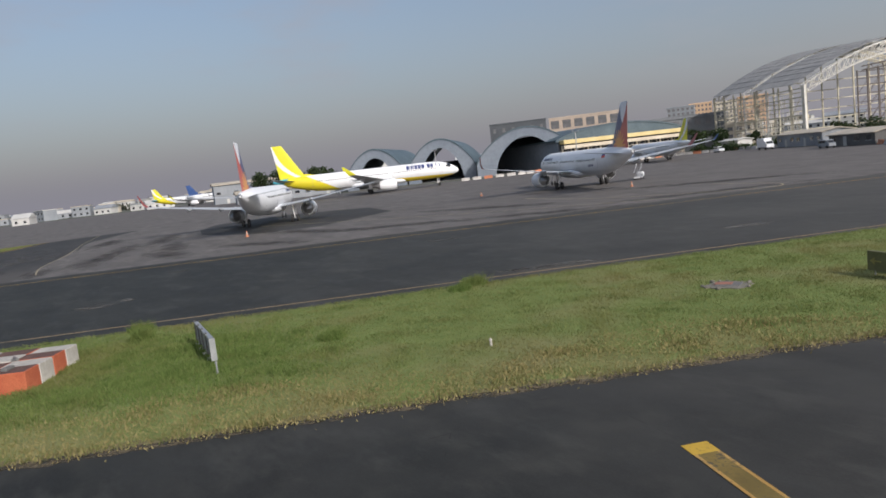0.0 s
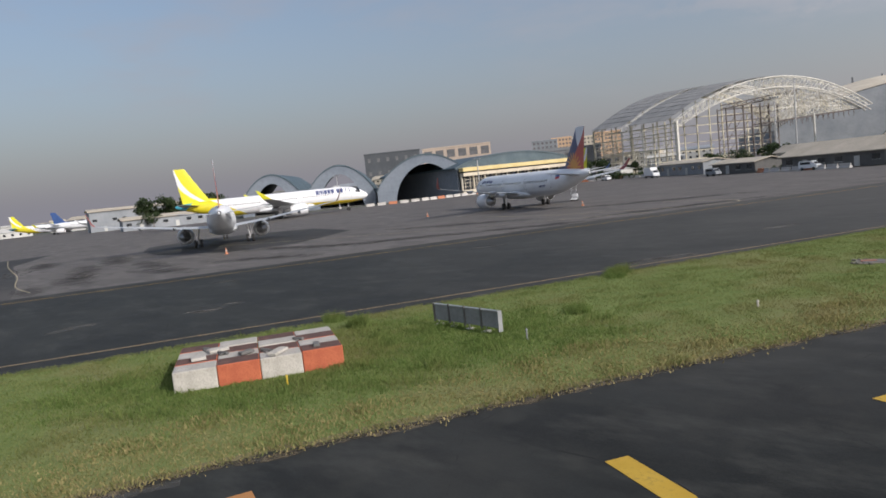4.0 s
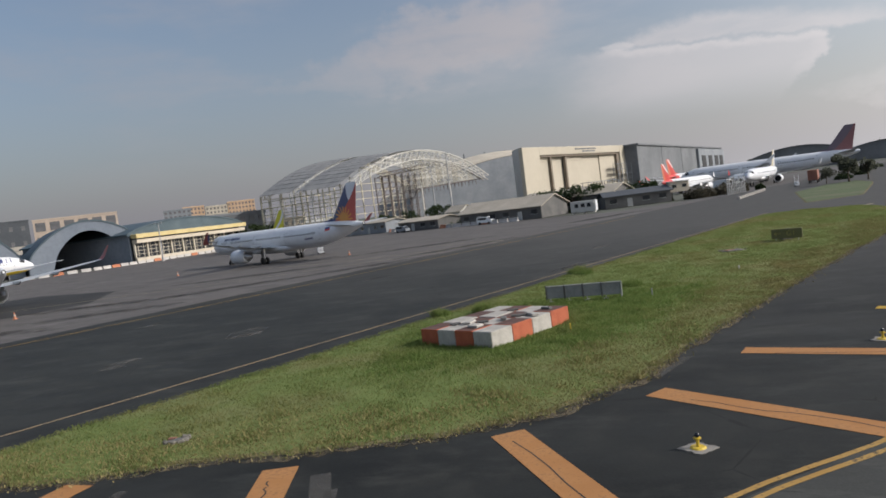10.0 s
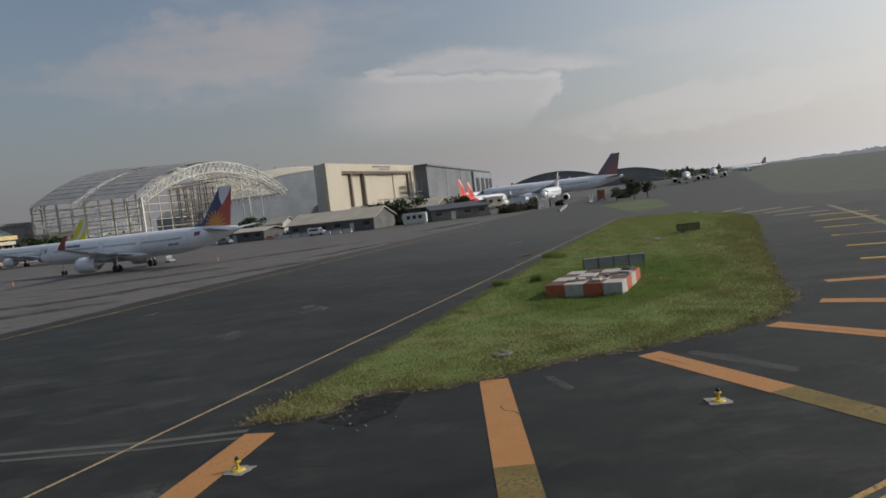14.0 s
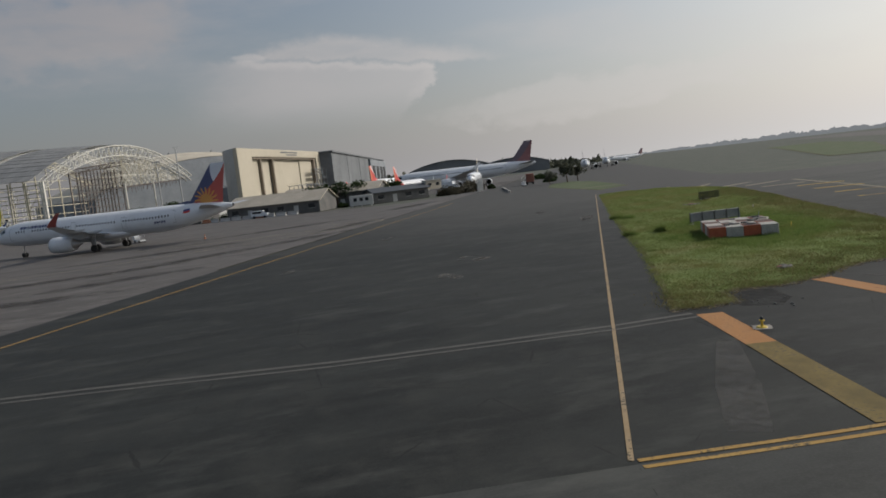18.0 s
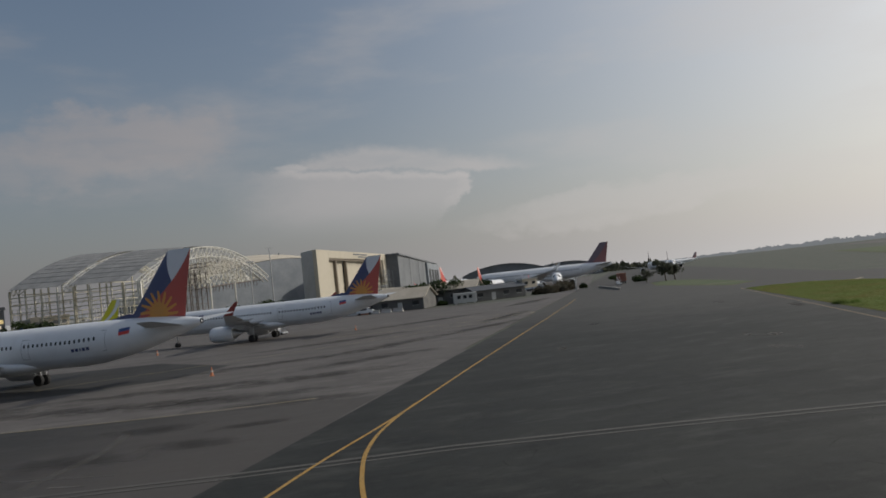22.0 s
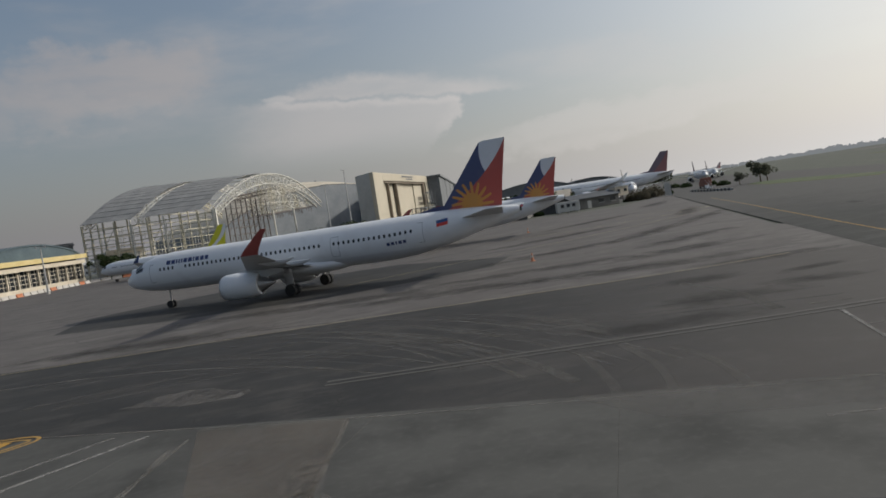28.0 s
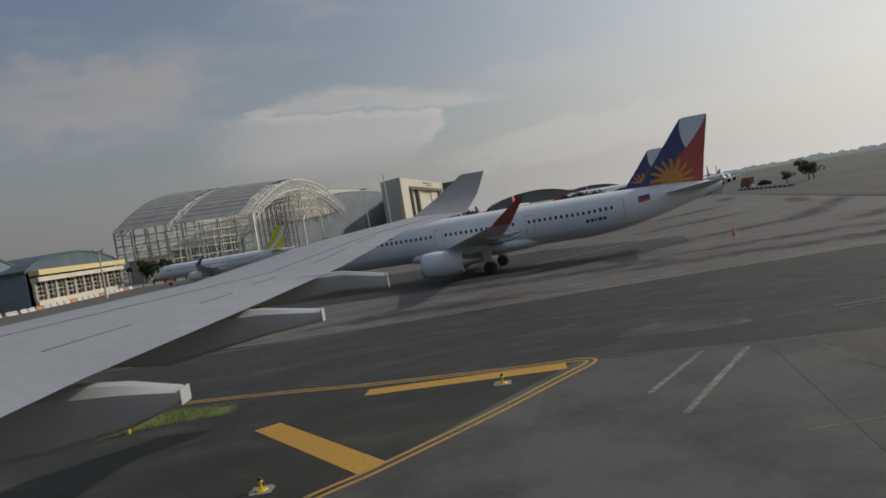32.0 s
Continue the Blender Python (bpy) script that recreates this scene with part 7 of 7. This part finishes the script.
def sign_back():
    s = thing("taxiway_sign", "grey back of a low taxiway sign in the grass", "sign", facing(8.5, 44.6, -5.5, 0.03))
    for k in range(4):
        x = -1.5 + k
        part("panel", Geo().box((x, 0, 0.56), (0.93, 0.1, 0.66), bevel=0.02), SIGN_BACK, s)
        part("rib", Geo().box((x - 0.5, -0.05, 0.55), (0.06, 0.08, 0.8)), SHED_WALL, s)
        part("leg", Geo().tube((x - 0.3, 0, 0), (x - 0.3, 0, 0.22), 0.03), STEEL, s)
        part("foot", Geo().box((x - 0.3, 0, 0.03), (0.26, 0.3, 0.06)), BARRIER, s)
    part("end_cap", Geo().box((2.02, 0, 0.5), (0.06, 0.2, 0.8)), SIGN_BACK, s)
    part("top_rail", Geo().box((0, 0, 0.88), (4.0, 0.16, 0.04)), STEEL, s)


sign_back()


def gate_sign():
    s = thing("direction_sign", "low dark sign with yellow taxiway letters in the grass", "sign", facing(22.3, 66.2, 160, 0.03))
    part("panel", Geo().box((0, 0, 0.55), (2.2, 0.16, 0.75), bevel=0.02), surface("sign_olive", (0.115, 0.115, 0.045), (0.15, 0.145, 0.06), 2.0, 0.6), s)
    for dx in (-0.8, 0.8):
        part("leg", Geo().tube((dx, 0, 0), (dx, 0, 0.2), 0.03), STEEL, s)
    gold = surface("sign_letter_yellow", (0.24, 0.21, 0.06), (0.30, 0.26, 0.08), 2.0, 0.6)
    part("arrow", Geo().box((0.62, 0.095, 0.55), (0.42, 0.012, 0.06)).add([(0.95, 0.09, 0.55), (0.72, 0.09, 0.7), (0.72, 0.1, 0.7), (0.95, 0.1, 0.55), (0.72, 0.09, 0.4), (0.72, 0.1, 0.4)], [(0, 1, 4), (3, 5, 2), (0, 3, 2, 1), (0, 4, 5, 3)]), gold, s, "yellow arrow")
    font = bpy.data.curves.new("lettering", "FONT")
    font.body, font.size, font.extrude, font.align_x = "G1", 0.55, 0.006, "CENTER"
    letters = bpy.data.objects.new("lettering", font)
    me = bpy.data.meshes.new_from_object(letters)
    me.materials.clear()
    me.materials.append(gold)
    ob = part("lettering", me, gold, s, "yellow letters G1")
    ob.matrix_basis = pose(-0.3, 0.09, 0.37, 90, 0, 180)


gate_sign()


def edge_light(x, y, z=-0.012):
    e = thing("edge_light", "yellow taxiway edge light on a pale concrete pad", "lamp", facing(x, y, (x * 37 + y * 11) % 40, z), group="edge lights")
    rnd = random.Random(int(abs(x * 10 + y)))
    ring = []
    for k in range(20):
        a = 2 * math.pi * k / 20
        side = 0.40 / (abs(math.cos(a)) + abs(math.sin(a))) * rnd.uniform(0.9, 1.16)
        ring.append((side * math.cos(a), side * math.sin(a)))
    part("pad", Geo().prism(ring, -0.03, 0.018), PAD, e, "crumbling mortar pad")
    part("base_plate", Geo().tube((0, 0, 0.015), (0, 0, 0.05), 0.19, 0.15, 10), LAMP_YELLOW, e)
    part("stem", Geo().tube((0, 0, 0.04), (0, 0, 0.27), 0.04, 0.035, 10), LAMP_YELLOW, e)
    part("collar", Geo().tube((0, 0, 0.22), (0, 0, 0.25), 0.085, 0.085, 10), LAMP_YELLOW, e)
    part("lens", Geo().loft([[(r * math.cos(2 * math.pi * k / 12), r * math.sin(2 * math.pi * k / 12), z1) for k in range(12)] for r, z1 in ((0.052, 0.27), (0.056, 0.31), (0.042, 0.345), (0.015, 0.36))]), DARK, e, "dark blue glass lens", smooth=50)


for x, y in ((-9.4, 15.4), (2.76, 16.0), (12.85, 22.4), (19.05, 31.6), (-86.5, 28.0), (-94.5, 22.6), (-104.8, 16.0)):
    edge_light(x, y)


def post(x, y, hgt, material, label, r=0.06):
    p = thing("marker_post", label, "post", facing(x, y, 0, 0.0), group="marker posts")
    part("stem", Geo().tube((0, 0, -0.05), (0, 0, hgt), r, r * 0.8, 8), material, p)
    part("cap", Geo().tube((0, 0, hgt), (0, 0, hgt + 0.06), r * 1.3, r * 0.6, 8), material, p)


post(-99.8, 32.4, 0.45, LAMP_YELLOW, "short yellow marker post in the verge", 0.09)
post(17.1, 51.6, 0.22, WHITE_BLOCK, "short white marker post in the grass", 0.05)
post(8.65, 36.3, 0.34, LAMP_YELLOW, "short yellow post before the checkered marker", 0.03)
post(12.05, 44.1, 0.4, SIGN_BACK, "small pale post beside the sign", 0.035)


def hatch(x, y, w, d, label, heading):
    """A sunken pit with a crumbled rim, a dark cover and loose lumps."""
    h = thing("inspection_pit", label, "manhole", facing(x, y, heading, 0.03))
    rnd = random.Random(int(w * 100))
    ring = [(w / 2 * rnd.uniform(0.75, 1.2) * math.cos(0.524 * k), d / 2 * rnd.uniform(0.75, 1.2) * math.sin(0.524 * k)) for k in range(12)]
    part("rim", Geo().prism(ring, -0.02, 0.035), PIT, h)
    part("cover", Geo().box((0.05, 0, 0.045), (w * 0.5, d * 0.5, 0.05), bevel=0.02), SHED_WALL, h)
    part("rust_plate", Geo().box((-0.15, 0.08, 0.075), (w * 0.34, d * 0.3, 0.03)), TILE_RED, h, "rusty plate")
    for k in range(9):
        a = rnd.uniform(0, 6.28)
        part("rubble", Geo().box((w * 0.5 * math.cos(a), d * 0.55 * math.sin(a), 0.05), (rnd.uniform(0.1, 0.3), rnd.uniform(0.08, 0.2), rnd.uniform(0.06, 0.12)), Matrix.Rotation(rnd.uniform(0, 3), 3, "Z"), bevel=0.03), PIT, h)


hatch(17.9, 62.6, 1.9, 1.4, "broken concrete inspection pit in the grass", 25)
hatch(-1.85, 23.9, 0.7, 0.45, "small broken concrete pit with loose rubble", 10)
box_thing = thing("junction_box", "small dark junction box standing in grass", "box", facing(22.4, 67.2, 20, 0.03))
part("case", Geo().box((0, 0, 0.4), (1.0, 0.7, 0.7), bevel=0.05), SHED_WALL, box_thing)
part("lid", Geo().box((0, 0, 0.78), (1.1, 0.8, 0.07), bevel=0.02), GREY_CLAD, box_thing)
part("leg", Geo().box((0, 0, 0.05), (0.7, 0.5, 0.2)), BARRIER, box_thing)


def cone(x, y):
    c = thing("traffic_cone", "small orange traffic cone with a pale band", "traffic cone", facing(x, y, 15, -0.026), group="traffic cones")
    part("base", Geo().box((0, 0, 0.03), (0.42, 0.42, 0.06), bevel=0.02), ORANGE, c)
    part("body", Geo().tube((0, 0, 0.06), (0, 0, 0.78), 0.16, 0.04, 12), ORANGE, c, smooth=60)
    part("band", Geo().tube((0, 0, 0.36), (0, 0, 0.52), 0.122, 0.094, 12), WHITE_BLOCK, c, smooth=60)


for x, y in ((-52.4, 64.4), (-36.7, 116.0), (-66.9, 110.7)):
    cone(x, y)


def stairs_truck(x, y, heading):
    t = thing("passenger_stairs", "small white mobile stairs beside the airliner", "stairs", facing(x, y, heading, -0.026) @ Matrix.Diagonal((0.6, 0.6, 0.6, 1)))
    part("chassis", Geo().box((0, 0, 0.6), (5.0, 1.8, 0.4), bevel=0.08), WHITE, t)
    part("cab", Geo().box((2.6, 0, 1.3), (1.4, 1.8, 1.4), bevel=0.15), WHITE, t)
    for k in range(10):
        part("tread", Geo().box((-2.2 + 0.42 * k, 0, 0.9 + 0.26 * k), (0.4, 1.4, 0.06)), STEEL, t)
    for s in (-0.75, 0.75):
        part("handrail", Geo().tube((-2.3, s, 1.9), (1.9, s, 4.5), 0.05, sides=6), WHITE, t)
    for dx in (-1.7, 1.9):
        for s in (-0.8, 0.8):
            part("wheel", Geo().tube((dx, s - 0.12, 0.4), (dx, s + 0.12, 0.4), 0.4, sides=14), RUBBER, t)


stairs_truck(-49.5, 131.5, 120)
stairs_truck(47.8, 199.7, 80)


def van(x, y, heading, paint, label):
    v = thing("van", label, "van", facing(x, y, heading, -0.026), group="vehicles by the hangars")
    body = Geo().loft([[(-2.3, s * 0.85, 0.45), (-2.3, s * 0.83, 1.7), (-2.1, s * 0.78, 1.95), (1.0, s * 0.78, 1.95), (1.8, s * 0.8, 1.25), (2.35, s * 0.82, 1.1), (2.35, s * 0.85, 0.45)] for s in (-1, 1)])
    part("body", body, paint, v, smooth=25)
    for s in (-1, 1):
        part("side_window", Geo().box((-0.6, s * 0.84, 1.5), (2.6, 0.04, 0.5)), DARK, v)
        for dx in (-1.4, 1.5):
            part("wheel", Geo().tube((dx, s * 0.7, 0.34), (dx, s * 0.9, 0.34), 0.34, sides=14), RUBBER, v)
    part("windscreen", Geo().add([(1.05, -0.7, 1.9), (1.05, 0.7, 1.9), (1.82, 0.72, 1.28), (1.82, -0.72, 1.28)], [(0, 1, 2, 3)]), DARK, v)


van(-58, 204, -30, GREY_CLAD, "grey van parked by the low sheds")
van(-30, 192, -20, WHITE, "white van parked before the long shed")
van(-120, 248, -30, WHITE, "white van beside the barriers")


# ---- the wing of the camera's own airliner, as it stands at the end of the way ----
def own_wing():
    """Lengths in the aeroplane's own metres: x ahead, y inwards, from the window seat."""
    heading = math.degrees(math.atan2(0.169, -0.986))
    w = thing("aircraft_wing", "pale grey airliner wing with an upturned tip and flap fairings", "airplane wing", facing(-92.61, 4.38, heading))
    top = surface("wing_top_paint", (0.27, 0.275, 0.29), (0.31, 0.315, 0.33), 0.5, 0.45, grime=0.1)
    fair = surface("fairing_paint", (0.36, 0.36, 0.36), (0.42, 0.42, 0.42), 0.6, 0.45, grime=0.1)

    def section(y, te_x, te_z, chord, thick, rise):
        return aerofoil((te_x + chord, y, te_z + rise), (te_x, y, te_z), thick)

    st = [(-5.0, 3.55, 4.95, 9.6, 0.85, 0.35), (-8.0, 3.95, 4.85, 8.2, 0.72, 0.3), (-14.0, 3.15, 4.95, 5.9, 0.5, 0.25), (-20.0, 2.3, 5.1, 4.3, 0.34, 0.2), (-25.0, 0.55, 5.75, 3.0, 0.24, 0.15), (-27.4, -1.95, 6.1, 2.3, 0.16, 0.1)]
    part("wing_panel", Geo().loft([section(*s) for s in st]), top, w, "pale grey upper skin", smooth=40)
    tip = [(-27.4, -1.95, 6.1, 2.3, 0.12), (-27.75, -2.2, 6.35, 2.1, 0.1), (-28.1, -2.55, 6.75, 1.75, 0.08), (-28.5, -3.0, 7.62, 0.95, 0.05)]
    part("winglet", Geo().loft([side_foil((x + c, y, z), (x, y, z), t) for y, x, z, c, t in tip]), top, w, "upswept pale winglet", smooth=40)
    # flap track fairings: place along the wing, half width, then (x, top, underside) from the blunt tail forwards
    for y, wide, runs in ((-18.0, 0.2, ((0.98, 4.84, 4.50), (1.02, 4.85, 4.49), (2.1, 5.08, 4.57), (3.1, 5.12, 4.52), (4.4, 5.15, 4.48), (5.3, 5.15, 4.8))),
                          (-13.2, 0.24, ((2.02, 4.67, 4.46), (2.06, 4.68, 4.45), (3.1, 4.86, 4.36), (4.1, 4.92, 4.22), (4.95, 4.95, 4.1), (6.3, 5.0, 4.3), (7.0, 5.0, 4.8))),
                          (-8.6, 0.26, ((3.12, 4.46, 4.29), (3.16, 4.48, 4.27), (3.76, 4.62, 4.09), (4.74, 4.74, 3.94), (5.6, 4.8, 3.9), (6.8, 4.85, 4.05), (8.0, 4.9, 4.7)))):
        rings = []
        for k, (cx, top_z, low_z) in enumerate(runs):
            half = wide * (0.62, 0.7, 0.9, 1.0, 1.0, 0.8, 0.4)[k]
            rings.append([(cx, y + half * p, low_z + (top_z - low_z) * q) for p, q in ((-0.55, 1.0), (0.55, 1.0), (1.0, 0.82), (1.0, 0.35), (0.8, 0.1), (0.3, 0.0), (-0.3, 0.0), (-0.8, 0.1), (-1.0, 0.35), (-1.0, 0.82))])
        fairing = part("flap_fairing", Geo().loft(rings), fair, w, "smooth pale flap track fairing", smooth=28)
        (cx, top_z, low_z), half = runs[0], wide * 0.66
        part("tail_cap", Geo().box((cx - 0.012, y, (top_z + low_z) / 2), (0.03, 2 * half, top_z - low_z + 0.02), bevel=0.01), fair, fairing, "blunt pale tail cap")

    # the main wheels that carry it
    leg = part("landing_gear", Geo().tube((10.2, -5.6, 0.62), (9.6, -6.2, 5.0), 0.2, 0.24, 10).tube((9.2, -5.6, 0.62), (11.2, -5.6, 0.62), 0.14).tube((9.2, -6.4, 0.62), (9.2, -4.8, 0.62), 0.09).tube((11.2, -6.4, 0.62), (11.2, -4.8, 0.62), 0.09).tube((10.1, -5.7, 1.6), (8.6, -7.4, 4.95), 0.08), STEEL, w, "grey steel landing gear leg")
    for cx in (9.2, 11.2):
        for cy in (-6.3, -4.9):
            part("wheel", Geo().loft([[(cx + r * math.cos(a), cy + q, 0.63 + r * math.sin(a)) for a in (2 * math.pi * k / 18 for k in range(18))] for q, r in ((-0.24, 0.4), (-0.22, 0.58), (-0.14, 0.64), (0.14, 0.64), (0.22, 0.58), (0.24, 0.4))]), RUBBER, leg, smooth=40)

    def skin(y, f):
        te = [np.interp(-y, [-s[0] for s in st], [s[k] for s in st]) for k in (1, 2, 3, 4, 5)]
        sec = aerofoil((te[0] + te[2], y, te[1] + te[4]), (te[0], y, te[1]), te[3], 40)
        return sec[round(40 * math.acos(2 * f - 1) / math.pi)] + Vector((0, 0, 0.006))

    for places in (((-9.0, 0.58), (-12.0, 0.56), (-16.0, 0.52), (-20.0, 0.45)), ((-20.0, 0.45), (-22.5, 0.42), (-25.0, 0.36), (-26.8, 0.3)), ((-10.0, 0.24), (-12.0, 0.24)), ((-14.2, 0.25), (-15.6, 0.25)), ((-17.0, 0.26), (-18.4, 0.26)), ((-20.6, 0.27), (-22.6, 0.27)), ((-23.4, 0.26), (-24.8, 0.26))):
        pts = [skin(*p) for p in places]
        g = Geo()
        for p, q in zip(pts, pts[1:]):
            g.tube(p, q, 0.008, sides=5)
        part("panel_seam", g, SHED_WALL, w, "dark spoiler seam")


own_wing()


# ---- grass blades ----
def inside(px, py, outline):
    hit = np.zeros(len(px), bool)
    for (x0, y0), (x1, y1) in zip(outline, outline[1:] + outline[:1]):
        cross = ((y0 > py) != (y1 > py)) & (px < (x1 - x0) * (py - y0) / ((y1 - y0) or 1e-9) + x0)
        hit ^= cross
    return hit


def blades(name, outline, count, tall, seed, label, material=None, blur=0.12):
    r = np.random.RandomState(seed)
    o = np.array(outline)
    lo, hi = o.min(0) - 0.15, o.max(0) + 0.15
    px, py = r.uniform(lo[0], hi[0], count * 3), r.uniform(lo[1], hi[1], count * 3)
    keep = inside(px, py, outline)
    px, py = px[keep][:count], py[keep][:count]
    n = len(px)
    px, py = px + r.normal(0, blur, n), py + r.normal(0, blur, n)
    clump = 0.55 + 0.9 * (0.5 + 0.5 * np.sin(px * 1.7 + 2 * np.sin(py * 0.9)) * np.cos(py * 1.3 + np.sin(px * 0.7))) ** 2
    h = tall * clump * r.uniform(0.5, 1.3, n)
    a = r.uniform(0, 2 * np.pi, n)
    w = r.uniform(0.010, 0.026, n)
    lean = r.uniform(0.2, 0.9, n) * h
    b = a + r.uniform(-1.2, 1.2, n)
    v = np.zeros((n, 3, 3))
    v[:, 0] = np.stack([px + w * np.cos(a), py + w * np.sin(a), np.full(n, 0.02)], 1)
    v[:, 1] = np.stack([px - w * np.cos(a), py - w * np.sin(a), np.full(n, 0.02)], 1)
    v[:, 2] = np.stack([px + lean * np.cos(b), py + lean * np.sin(b), 0.02 + h], 1)
    me = bpy.data.meshes.new(name)
    me.from_pydata(v.reshape(-1, 3).tolist(), [], np.arange(3 * n).reshape(-1, 3).tolist())
    me.materials.append(material or BLADE)
    tagged(new(name, me), label, "grass", kind="stuff")


blades("grass_blades", GRASS, 380000, 0.085, 4, "short sunlit green and straw grass blades")
blades("grass_tufts", [(1.0, 32.0), (4.0, 30.5), (9.5, 34.0), (14.0, 44.0), (13.5, 47.5), (6.0, 47.0), (2.0, 40.0)], 52000, 0.17, 5, "longer tufts of green grass round the markers", LUSH, 1.1)
low_edge = [Vector(p) for p in GRASS[:29]]
inner = [p + Vector((-d.y, d.x)).normalized() * (2.2 + 2.4 * math.sin(0.9 * k) ** 2) for k, p, d in ((k, p, low_edge[min(k + 1, 28)] - low_edge[max(k - 1, 0)]) for k, p in enumerate(low_edge))]
blades("dry_grass_blades", [tuple(p) for p in low_edge + inner[::-1]], 170000, 0.10, 8, "dry straw-coloured blades along the grass edge", STRAW, 0.28)
for n, (x, y, r) in enumerate(((7.5, 56.8, 0.5), (0.8, 43.5, 0.45), (10.9, 48.7, 0.5), (6.9, 57.9, 0.6), (3.1, 43.2, 0.35))):
    blades("grass_clump", [(x + r * math.cos(a), y + r * math.sin(a)) for a in (0.8 * k for k in range(8))], 900, 0.42, 30 + n, "tall green clump of weeds in the grass", LUSH)
blades("verge_blades", GRASS_2, 24000, 0.10, 6, "short grass blades of the verge")

# ---- concrete slabs of the taxiway under the aeroplane ----
SIZE = 7.4
slab_mesh = Geo().box((0, 0, -0.05), (SIZE - 0.004, SIZE - 0.004, 0.09), bevel=0.006).mesh("slab", SLAB)
slabs = thing("slab_pavement", "pale jointed concrete slabs along the taxiway", "pavement", kind="structure")
corner = Vector((-50.6, 13.7))
turn = math.degrees(math.atan2(U.y, U.x))
for i in range(-10, 0):
    for j in range(-8, 0):
        c = corner + U * SIZE * (i + 0.5) + V * SIZE * (j + 0.5)
        if  c.x < -124 or c.y < -42 or (c.x < -86 and c.y > 24 + (c.x + 120) * 0.2):
            continue
        ob = part("slab", slab_mesh, SLAB, slabs)
        ob.matrix_basis = pose(c.x, c.y, -0.0075 + 0.0006 * ((i * 7 + j * 3) % 3), 0, 0, turn)
